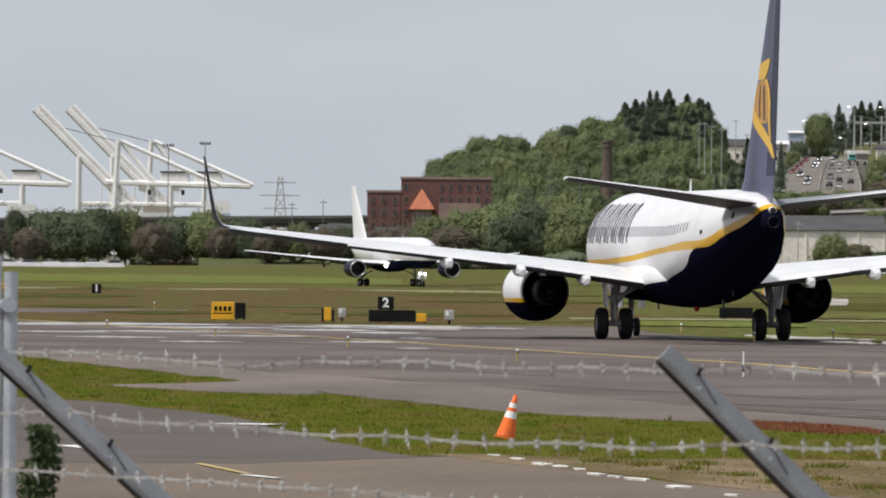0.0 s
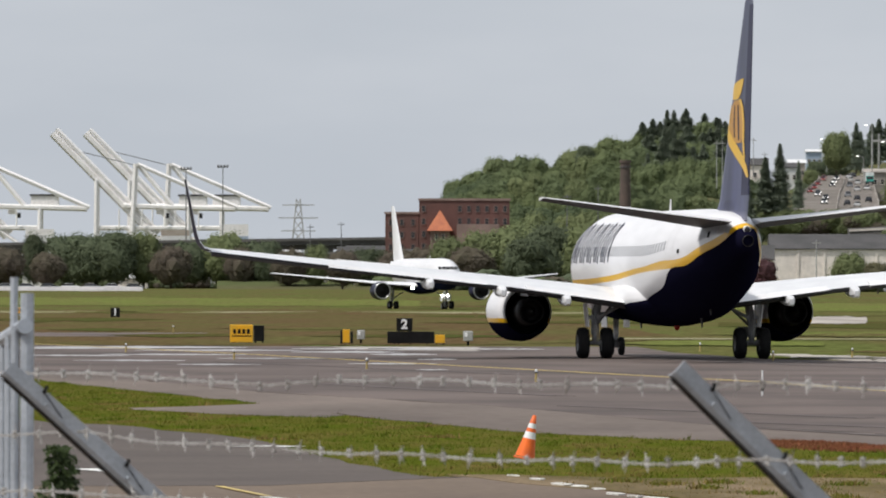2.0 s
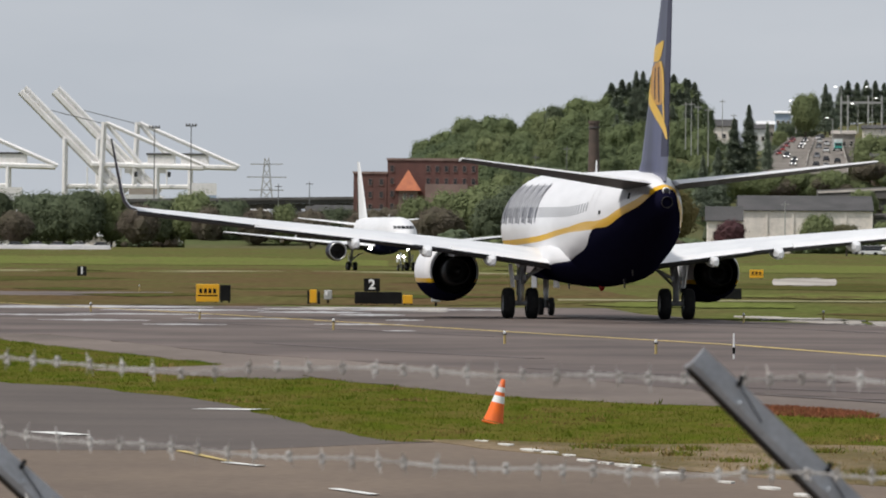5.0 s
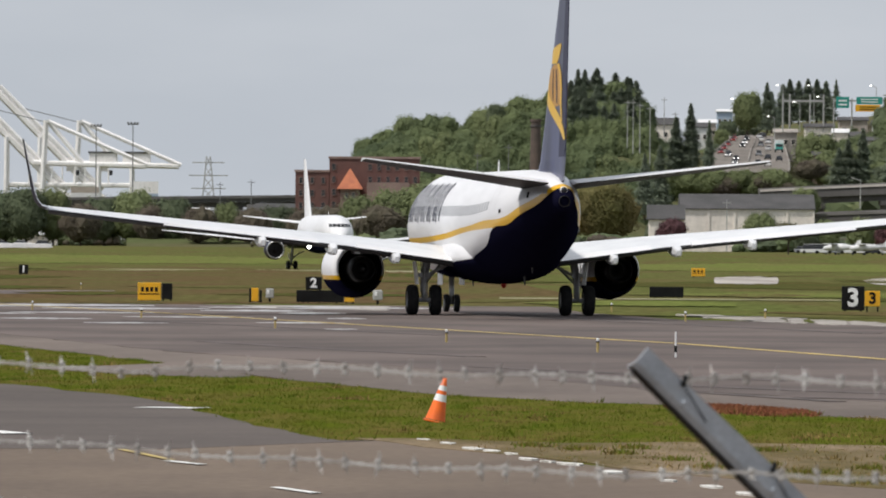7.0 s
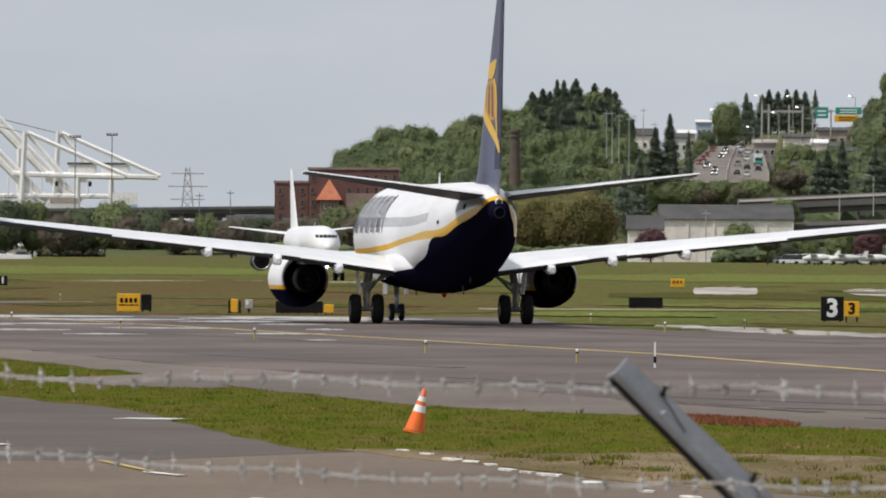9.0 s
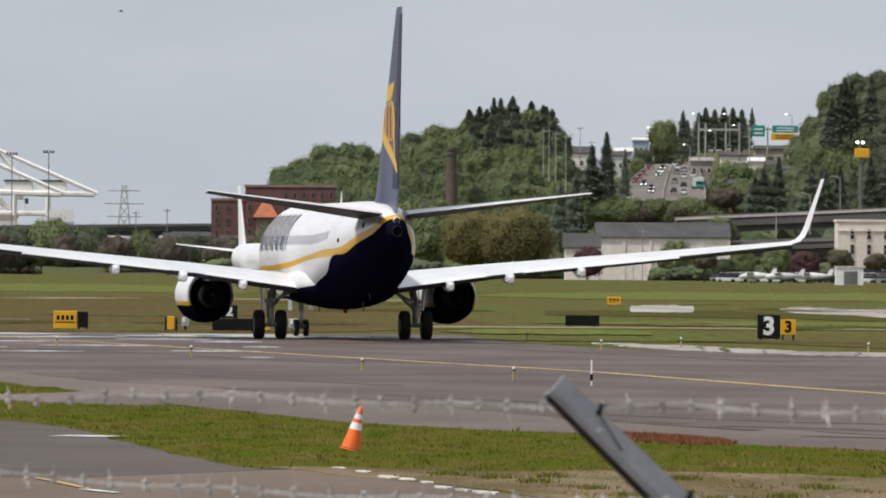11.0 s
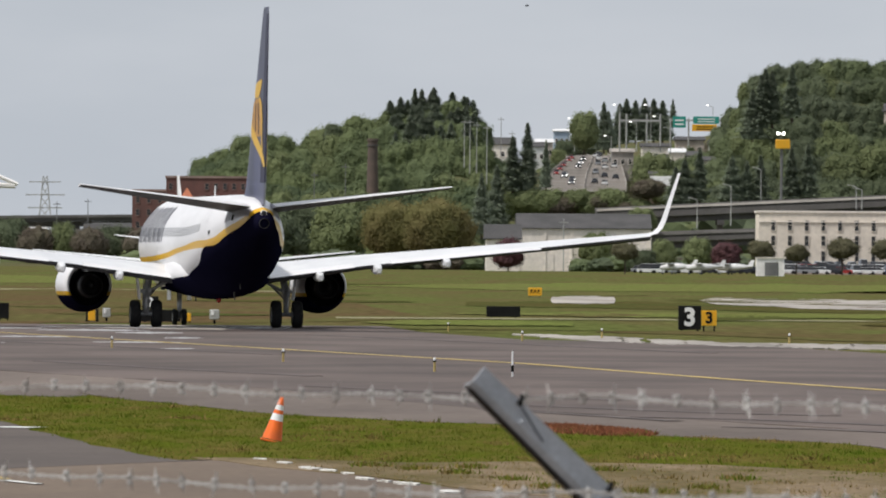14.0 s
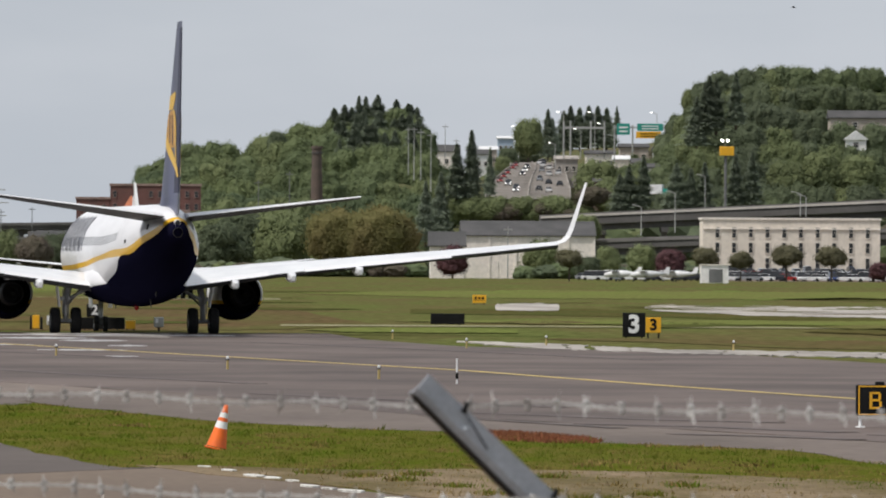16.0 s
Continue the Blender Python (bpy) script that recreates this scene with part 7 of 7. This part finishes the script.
cars = [car_kind("car_white", "white car parked beside the airfield"), car_kind("car_silver", "silver car parked beside the airfield"), car_kind("car_dark", "dark car parked beside the airfield"), car_kind("car_red", "red car among the traffic"), car_kind("car_blue", "blue van parked beside the airfield", 0.4), car_kind("car_white", "white van parked beside the airfield", 0.5)]
road_cars = [car_kind("car_white", "white car with lit headlights on the highway", 0, True), car_kind("car_dark", "dark car with lit headlights on the highway", 0, True), car_kind("car_silver", "silver car with lit headlights on the highway", 0.2, True)]
rnd = random.Random(31)
for i, c in enumerate(cars):
    c.matrix_basis = pose(bearing(1280 + 8 * i, 1962), 1962, 0.12, 0, 0, 90)
bm = bmesh.new()
loft(bm, [[(bearing(872, 1950), 1950, -0.05), (bearing(1300, 1950), 1950, -0.05), (bearing(1300, 1950), 1950, -0.3), (bearing(872, 1950), 1950, -0.3)], [(bearing(872, 2098), 2098, 2.0), (bearing(1300, 2098), 2098, 2.0), (bearing(1300, 2098), 2098, -0.3), (bearing(872, 2098), 2098, -0.3)]])
tagged(obj("car_park", bm, M["road_light"]), "sloping asphalt car park before the building", "car park", kind="structure")
for i in range(60):
    d = (1958, 1995, 2040)[i % 3]
    u = 880 + 6.6 * i + rnd.uniform(-2, 2)
    copy_thing(cars[rnd.choice((0, 0, 0, 1, 1, 2, 3, 4, 5, 5))], pose(bearing(u, d), d, -0.05 + 2.05 * (d - 1950) / 148, 0.8, 0, rnd.choice((90, 90, 8, 80))))
for i in range(22):
    u, d = 640 + 11 * i, 1990 if i % 2 else 2030
    copy_thing(cars[rnd.choice((0, 1, 2, 5))], pose(bearing(u, d), d, level(d), 0, 0, 90))
for i in range(9):
    u, d = -1010 + 38 * i, 2350
    copy_thing(cars[rnd.choice((0, 1, 2, 5))], pose(bearing(u, d), d, 0, 0, 0, 90))


def on_highway(k, side):
    n = len(road_pts) - 1
    i = min(n - 1, int(k * n))
    f = k * n - i
    a, b = road_pts[i], road_pts[i + 1]
    u0, u1, v, d = [p + (q - p) * f for p, q in zip(a, b)]
    return bearing(u0 + (u1 - u0) * side, d), d, height(v, d) + 1.02


moving_cars = []
for i in range(26):
    k, side = 0.12 + 0.84 * i / 26, rnd.choice((0.1, 0.22, 0.34, 0.62, 0.74, 0.88))
    c = road_cars[i] if i < 3 else copy_thing(road_cars[rnd.randrange(3)] if side > 0.2 else cars[3], pose(0, 0, 0))
    moving_cars.append((c, k, side))


def ramp_road():
    """The slip road at the foot of the highway, curving off along the hillside."""
    bm = bmesh.new()
    rows = []
    for u, v, d in ((540, -140, 2700), (580, -134, 2660), (620, -128, 2630), (660, -124, 2610), (720, -121, 2600), (800, -120, 2600)):
        rows.append([bm.verts.new((bearing(u, d), d + w, height(v, d) + 0.1 * w / 6)) for w in (-4, 4)])
    for a, b in zip(rows, rows[1:]):
        bm.faces.new((a[0], b[0], b[1], a[1]))
    bmesh.ops.solidify(bm, geom=bm.faces[:], thickness=3.0)
    tagged(obj("slip_road", bm, M["hwy"]), "pale slip road on the hillside", "road", kind="structure")


ramp_road()


def box_truck():
    t = thing("box_truck", 0, 0, 0, 0, "white box truck with a green cab on the slip road", "truck")
    part("cargo_box", boxed(0, -1.2, 2.3, 2.5, 6.0, 2.6), M["car_white"], t, "white cargo box", bevel=0.06)
    bm = bmesh.new()
    loft(bm, [[(-1.1, y, 0.6), (-1.1, y2, 2.5), (1.1, y2, 2.5), (1.1, y, 0.6)] for y, y2 in ((1.95, 1.95), (3.9, 3.2))])
    part("cab", bm, M["sign_green"], t, "green cab")
    part("windscreen", boxed(0, 3.52, 1.95, 1.9, 0.1, 0.8, Matrix.Rotation(0.35, 4, "X")), M["glass_dark"], t, "dark windscreen")
    part("chassis", boxed(0, 0.2, 0.75, 2.0, 7.6, 0.3), M["car_dark"], t)
    for x in (-1.0, 1.0):
        for y in (-3.0, 2.8):
            bm = bmesh.new()
            lathe(bm, [(-0.14, 0.02), (-0.14, 0.42), (-0.09, 0.48), (0.09, 0.48), (0.14, 0.42), (0.14, 0.02)], (x, y, 0.48), "x", 14)
            part("wheel", bm, M["tyre"], t)
    return t


truck = box_truck()


def light_plane_parked():
    p = thing("light_aircraft", bearing(700, 1900), 1900, level(1900), 70, "small white parked high-wing aircraft", "airplane", "parked light aircraft")
    bm = bmesh.new()
    loft(bm, [[(w * math.sin(6.283 * i / 10), y, z + h * math.cos(6.283 * i / 10)) for i in range(10)] for y, z, w, h in ((3.2, 1.3, 0.1, 0.1), (3.0, 1.3, 0.4, 0.4), (1.5, 1.45, 0.6, 0.65), (-0.5, 1.5, 0.55, 0.7), (-4.2, 1.6, 0.12, 0.2))])
    part("fuselage", bm, M["car_white"], p, smooth=True)
    part("wing", boxed(0, 0.8, 2.15, 11, 1.5, 0.16), M["car_white"], p, bevel=0.05)
    part("tailplane", boxed(0, -4, 1.65, 3.4, 0.9, 0.08), M["car_white"], p)
    bm = bmesh.new()
    loft(bm, [[(-0.05, y0, z), (0.05, y0, z), (0.05, y1, z), (-0.05, y1, z)] for z, y0, y1 in ((1.7, -3.2, -4.4), (2.9, -4.0, -4.7))])
    part("fin", bm, M["car_white"], p)
    for x, y in ((-1.1, 0.3), (1.1, 0.3), (0, 2.6)):
        bm = bmesh.new()
        rod(bm, (x, y, 0.2), (x * 0.4, y, 1.2), 0.05)
        lathe(bm, [(-0.07, 0.02), (-0.07, 0.2), (0.07, 0.2), (0.07, 0.02)], (x, y, 0.2), "x", 10)
        part("wheel_leg", bm, M["car_dark"], p)
    return p


light_plane = light_plane_parked()
for u, d, r in ((748, 1890, 95), (800, 1900, 70)):
    copy_thing(light_plane, pose(bearing(u, d), d, level(d), 0, 0, r))

# ---------------------------------------------------------------- cranes, masts and lamps


def crane(u_apex, d, label, s=1.0):
    """A container crane with its boom raised; its plan is in survey units from the apex."""
    c = thing("harbour_crane", bearing(u_apex, d), d, 0, 0, label, "crane", "harbour cranes")

    def P(du, v, y=0.0):
        return Vector((bearing(du * s, d), y, height(v, d)))

    for y in (-5, 5):
        bm = bmesh.new()
        steps = 24
        a, b = P(-152, -255, y * 0.4), P(30, -72, y * 0.8)
        n = (b - a).normalized().cross(Vector((0, 1, 0))) * 2.8
        rod(bm, a, b, 1.7, sides=6)
        rod(bm, a + n, b + n, 1.0, sides=5)
        for i in range(steps):
            p, q = a + (b - a) * (i / steps), a + (b - a) * ((i + 1) / steps)
            rod(bm, p, (p + q) / 2 + n, 0.28, sides=4)
            rod(bm, (p + q) / 2 + n, q, 0.28, sides=4)
        part("boom", bm, M["crane_white"], c, "raised white lattice boom")
        for du in (-73, -14, 90):
            part("leg", rodded(P(du, 12, y * 1.4), P(du if du != -14 else -4, {-73: -172, -14: -202, 90: -125}[du], y), 1.35, 1.1, 6), M["crane_white"], c)
        part("girder", rodded(P(-25, -127, y), P(172, -122, y), 1.2, sides=6), M["crane_white"], c)
        for du in (64, 176):
            part("back_stay", rodded(P(0, -200, y * 0.6), P(du, -124, y), 1.1, sides=5), M["crane_white"], c)
        part("portal_beam", rodded(P(-73, -88, y), P(90, -88, y), 1.1, sides=6), M["crane_white"], c)
        part("sill_beam", rodded(P(-73, -30, y * 1.3), P(90, -30, y * 1.3), 1.2, sides=6), M["crane_white"], c)
        part("brace", rodded(P(-73, -34, y * 1.3), P(6, -88, y), 0.7, sides=5), M["crane_white"], c)
        part("brace", rodded(P(90, -34, y * 1.3), P(10, -88, y), 0.7, sides=5), M["crane_white"], c)
        part("cable", rodded(P(-122, -228, y * 0.4), P(0, -198, y * 0.5), 0.18, sides=4), M["pole"], c)
    part("machinery_house", boxed(bearing(98 * s, d), 0, height(-133, d), bearing(49 * s, d), 8, bearing(25, d)), M["crane_white"], c, "white machinery house", bevel=0.2)
    part("machinery_house_roof", boxed(bearing(98 * s, d), 0, height(-146, d), bearing(53 * s, d), 9, 0.8), M["roof_grey"], c)
    part("trolley", boxed(bearing(40 * s, d), 0, height(-116, d), bearing(14, d), 7, bearing(8, d)), M["crane_white"], c, bevel=0.15)
    part("cabin", boxed(bearing(52 * s, d), 0, height(-110, d), bearing(7, d), 3, bearing(9, d)), M["glass_dark"], c, "dark operator cabin")
    for k in (0.25, 0.5, 0.75):
        part("walkway", rodded(P(-73 + 163 * k, -88, -7), P(-73 + 163 * k, -122, -7), 0.35, sides=5), M["crane_white"], c)
    for du, v in ((-73, -88), (90, -88), (0, -200)):
        part("cross_beam", rodded(P(du, v, -6), P(du, v, 6), 0.8, sides=6), M["crane_white"], c)
    return c


for i, u in enumerate((-963, -700, -641, -1260)):
    crane(u, 4300 + 60 * i, "white container crane with its boom raised")


def container_stack(u0, u1, v, d, colours, label):
    t = thing("container_stack", bearing((u0 + u1) / 2, d), d, 0, 0, label, "containers")
    w = bearing(u1 - u0, d)
    rows = max(1, int((height(v, d)) / 2.6))
    r = random.Random(int(u0))
    n = max(1, int(w / 12.4))
    for j in range(rows):
        for i in range(n):
            part("container", boxed(-w / 2 + 12.4 * (i + 0.5), 0, 2.6 * j + 1.3, 12.1, 2.4, 2.55), M[r.choice(colours)], t)


container_stack(-1210, -1034, -172, 4000, ("rust", "rust", "tan", "orange_tile", "brick_light", "roof_white"), "stack of red and rust shipping containers")
container_stack(-900, -800, -88, 4050, ("roof_white", "crane_white"), "stack of pale shipping containers")
container_stack(-1060, -985, -120, 4060, ("rust", "brick_light", "roof_white", "orange_tile"), "stack of red and pale shipping containers")
container_stack(-660, -560, -92, 4100, ("roof_white", "crane_white", "tan"), "stack of pale shipping containers")
container_stack(-555, -470, -104, 4120, ("roof_white", "crane_white", "crane_white", "pale_blue"), "tall stack of pale shipping containers")
container_stack(-790, -715, -70, 4080, ("pale_blue", "roof_white", "tan"), "stack of blue and pale shipping containers")


def lamp_post(u, v_top, d, base_v=None, head="floods", lit=False, m="pole", r=0.22):
    z0 = 0 if base_v is None else height(base_v, d)
    z1 = height(v_top, d)
    p = thing("lamp_post", bearing(u, d), d, z0, 0, {"floods": "tall floodlight mast beyond the trees", "arm": "street lamp with a bent arm", "plain": "slim wooden utility pole"}[head], "lamp post")
    h = z1 - z0
    part("pole", rodded((0, 0, 0), (0, 0, h), r, r * 0.6, 7), M[m], p)
    glow = M["car_lamp"] if lit else M["pole_light"]
    if head == "floods":
        part("cross_bar", boxed(0, 0, h, 3.2, 0.3, 0.3), M[m], p)
        for k in (-1.4, -0.5, 0.5, 1.4):
            part("flood", boxed(k, -0.2, h + 0.4, 0.6, 0.5, 0.6), M[m], p, bevel=0.05)
    elif head == "arm":
        part("arm", rodded((0, 0, h), (-1.6, 0, h + 0.5), 0.09, sides=6), M[m], p)
        part("lamp_head", boxed(-1.8, 0, h + 0.5, 0.8, 0.35, 0.2), glow, p, bevel=0.04)
    else:
        part("cross_arm", boxed(0, 0, h - 0.8, 2.0, 0.2, 0.2), M[m], p)
    return p


for u, v, d in ((-615, -192, 2900), (-550, -196, 2900), (-1090, -170, 3000), (-1140, -172, 3000)):
    lamp_post(u, v, d)
for u, v, d, b, lit in ((798, -130, 2300, -60, False), (738, -105, 2300, -55, False), (851, -160, 2420, -80, False), (630, -240, 2900, -190, True), (600, -270, 2960, -190, True), (655, -270, 2970, -190, True), (585, -215, 2900, -170, True), (672, -250, 2900, -190, True), (690, -230, 2850, -180, False),
                       (1020, -130, 2330, -90, False), (1030, -125, 2335, -90, False), (520, -245, 3080, -190, True), (765, -270, 3000, -215, True)):
    lamp_post(u, v, d, b, "arm", lit, "pole_light", 0.16)
for u, v, d, b in ((502, -70, 2190, None), (325, -245, 2700, -160), (335, -245, 2720, -150), (347, -240, 2740, -150), (365, -235, 2600, -130), (115, -165, 2500, -60), (60, -150, 2500, -70), (-340, -100, 2700, -50), (-395, -95, 2700, -50), (390, -250, 2950, -180), (-1000, -45, 2600, None), (-960, -60, 2600, None), (410, -225, 2900, -150)):
    lamp_post(u, v, d, b, "plain", m="pole_light" if u > 300 else "pole", r=0.15)


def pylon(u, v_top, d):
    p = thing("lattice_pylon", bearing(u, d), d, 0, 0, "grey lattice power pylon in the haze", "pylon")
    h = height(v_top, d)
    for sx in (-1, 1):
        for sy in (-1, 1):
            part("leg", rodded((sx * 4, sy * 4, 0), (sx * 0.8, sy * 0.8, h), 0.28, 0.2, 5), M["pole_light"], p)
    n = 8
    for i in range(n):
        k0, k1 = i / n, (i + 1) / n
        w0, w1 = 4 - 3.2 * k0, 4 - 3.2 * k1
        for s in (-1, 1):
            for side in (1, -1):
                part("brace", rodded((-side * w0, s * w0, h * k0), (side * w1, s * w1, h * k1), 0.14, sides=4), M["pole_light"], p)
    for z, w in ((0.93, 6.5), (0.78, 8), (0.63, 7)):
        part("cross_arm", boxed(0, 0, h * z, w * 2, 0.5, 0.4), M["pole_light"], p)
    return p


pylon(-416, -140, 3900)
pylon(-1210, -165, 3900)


def highway_signs():
    d = 2980
    g = thing("sign_gantry", bearing(733, d), d, height(-205, d), 0, "highway sign gantry with green and yellow boards", "road sign")

    def px(u):
        return bearing(u - 733, d)

    def pz(v):
        return height(v, d) - height(-205, d)

    for u0, u1, v0, v1, m in ((694, 717, -253, -233, "sign_green"), (730, 776, -253, -240, "sign_green"), (728, 772, -239, -227, "sign_yellow")):
        p = part("board", boxed((px(u0) + px(u1)) / 2, -0.3, (pz(v0) + pz(v1)) / 2, px(u1) - px(u0), 0.25, pz(v0) - pz(v1)), M[m], g, {"sign_green": "green board", "sign_yellow": "yellow board"}[m], bevel=0.03)
        for k in (0.3, 0.65):
            part("bar", boxed((px(u0) + px(u1)) / 2, -0.45, pz(v1) + (pz(v0) - pz(v1)) * k, (px(u1) - px(u0)) * 0.66, 0.04, (pz(v0) - pz(v1)) * 0.13), M["sign_white" if m == "sign_green" else "sign_black"], p)
    for u in (690, 722, 780):
        part("post", rodded((px(u), 0.2, -2), (px(u), 0.2, pz(-250)), 0.25, sides=7), M["pole_light"], g)
    part("truss", boxed((px(690) + px(780)) / 2, 0.2, pz(-246), px(780) - px(690), 0.4, 0.5), M["pole_light"], g)
    d2 = 3000
    f = thing("gantry_frame", bearing(640, d2), d2, height(-195, d2), 0, "pale steel frame over the highway", "gantry")
    for u in (600, 612, 648, 672):
        part("post", rodded((bearing(u - 640, d2), 0, 0), (bearing(u - 640, d2), 0, bearing(62, d2)), 0.3, sides=7), M["pole_light"], f)
    part("beam", boxed(bearing(-4, d2), 0, bearing(50, d2), bearing(74, d2), 0.6, 0.7), M["pole_light"], f)


highway_signs()


def chimney_stack():
    d = 2720
    base = height(-100, d)
    c = thing("brick_chimney", bearing(163, d), d, base, 0, "tall old brown brick chimney among the trees", "chimney")
    h = height(-210, d) - base
    bm = bmesh.new()
    lathe(bm, [(-4, 1.9), (h * 0.95, 1.35), (h * 0.955, 1.6), (h, 1.6), (h, 1.1), (h - 2, 1.0)], axis="z", sides=16)
    part("shaft", bm, M["chimney_brick"], c)
    bm = bmesh.new()
    lathe(bm, [(h * 0.88, 1.4), (h * 0.88, 1.65), (h * 0.90, 1.65), (h * 0.90, 1.4)], axis="z", sides=16)
    part("iron_band", bm, M["bridge_dark"], c)


chimney_stack()


def beacon_tower():
    d = 2420
    b = thing("beacon_tower", bearing(887, d), d, height(-90, d), 0, "orange beacon platform with bright lamps on a mast", "tower")
    z = height(-198, d) - height(-90, d)
    part("mast", rodded((0, 0, -6), (0, 0, z), 0.35, sides=8), M["pole"], b)
    part("platform", boxed(0.3, 0, z + 1.0, 3.6, 2.0, 2.3), M["sign_yellow"], b, "orange-yellow platform box", bevel=0.1)
    for k in (-0.9, 0.5):
        part("lamp", boxed(k, -0.3, z + 3.7, 0.55, 0.4, 0.5), M["lamp_glow"], b, "bright white lamp", bevel=0.1)
    part("lamp_pole", rodded((-0.2, 0, z + 2), (-0.2, 0, z + 4), 0.12), M["pole"], b)


beacon_tower()


def low_wall(u0, u1, v, d, label):
    t = tagged(obj("wall_far", boxed(bearing((u0 + u1) / 2, d), d, height(v, d) / 2, bearing(u1 - u0, d), 0.4, height(v, d)), M["roof_white"], bevel=0.05), label, "wall", kind="structure")


low_wall(-1005, -692, 16, 2150, "low white wall at the edge of the airfield")



def bird():
    b = thing("bird", 0, 0, 0, 0, "small dark bird flying across the sky", "bird")
    bm = bmesh.new()
    lathe(bm, [(-0.16, 0.012), (-0.08, 0.045), (0.03, 0.055), (0.11, 0.035), (0.15, 0.032), (0.18, 0.012), (0.2, 0.003)], axis="x", sides=10)
    part("body", bm, M["car_dark"], b, smooth=True)
    for side in (1, -1):
        bm = bmesh.new()
        loft(bm, [[(0.07, 0, 0.02), (-0.07, 0, 0.02), (-0.07, 0, 0.03), (0.07, 0, 0.03)], [(0.05, side * 0.16, 0.08), (-0.06, side * 0.16, 0.08), (-0.06, side * 0.16, 0.086), (0.05, side * 0.16, 0.086)], [(-0.03, side * 0.34, 0.05), (-0.07, side * 0.34, 0.05), (-0.07, side * 0.34, 0.053), (-0.03, side * 0.34, 0.053)]])
        part("wing", bm, M["car_dark"], b)
    part("tail", boxed(-0.2, 0, 0.0, 0.12, 0.07, 0.01), M["car_dark"], b)
    return b


flyer = bird()

# ---------------------------------------------------------------- movement
DEPARTING = [(0, 6.41, 341.0, 7.4), (2, 5.08, 343.2, 7.1), (3.5, 4.42, 345.5, 6.9), (5.8, 2.98, 350.6, 6.65), (7, 2.14, 356.0, 6.6), (9, 0.73, 365.3, 6.4), (12.5, -1.6, 382.3, 6.25), (14.5, -2.86, 390.4, 6.0), (16, -3.7, 397.4, 5.83)]
ARRIVING = [(0, -16.9, 1290, 194.5), (2.5, -14.6, 1238, 190), (3.5, -14.8, 1215, 189.5), (5.8, -14.9, 1174, 187.5), (7, -14.7, 1163, 186.5), (10, -13.0, 1149, 186.5), (14.5, -9.2, 1121, 187), (16, -8.0, 1113, 187)]


def rolled(rows, t):
    """Metres that an aircraft has rolled by t seconds."""
    run = [0.0]
    for (_, x0, y0, _), (_, x1, y1, _) in zip(rows, rows[1:]):
        run.append(run[-1] + math.hypot(x1 - x0, y1 - y0))
    return smooth_line([(r[0], d) for r, d in zip(rows, run)], t)


def motions():
    for plane, rows, wheels in ((departing, DEPARTING, departing_wheels), (arriving, ARRIVING, arriving_wheels)):
        walk(plane, [(t, pose(x, y, 0.03 - max(0, y - 384) * 0.004 if y < 460 else level(y) + 0.02, 0, 0, r)) for t, x, y, r in rows])
        for ob, x, y, r in wheels:
            n = int(math.degrees(rolled(rows, 16) / r) / 50) + 32
            walk(ob, [(16 * i / n, pose(x, y, r, -math.degrees(rolled(rows, 16 * i / n) / r) % 360)) for i in range(n + 1)])
    rows = []
    for t, u, v, d in ((0, 596, -168, 2960), (6, 594, -150, 2830), (10, 596, -137, 2720), (12.0, 606, -131, 2640), (12.6, 628, -128, 2627), (13.6, 668, -124, 2609), (16, 765, -121, 2600)):
        rows.append((t, pose(bearing(u, d), d, height(v, d) + (1.05 if t < 11 else 0.1), 0, 0, 180 if t < 11 else 215 if t < 12.3 else 255)))
    walk(truck, rows)
    walk(flyer, [(t, pose(bearing(577 + 286 * (t - 14.5), 700), 700, height(-447 - 9 * max(0, t - 14.5), 700))) for t in (0, 12, 13.5, 14.5, 15.5, 16)])
    for c, k, side in moving_cars:
        away = side > 0.5
        rows = []
        for t in (0, 8, 16):
            x, y, z = on_highway(min(0.995, max(0.005, k + (0.010 if away else -0.010) * t * (0.5 if k > 0.8 or k < 0.2 else 1) * 0.4)), side)
            rows.append((t, pose(x, y, z, 0, 0, 180 if away else 0)))
        walk(c, rows)


motions()
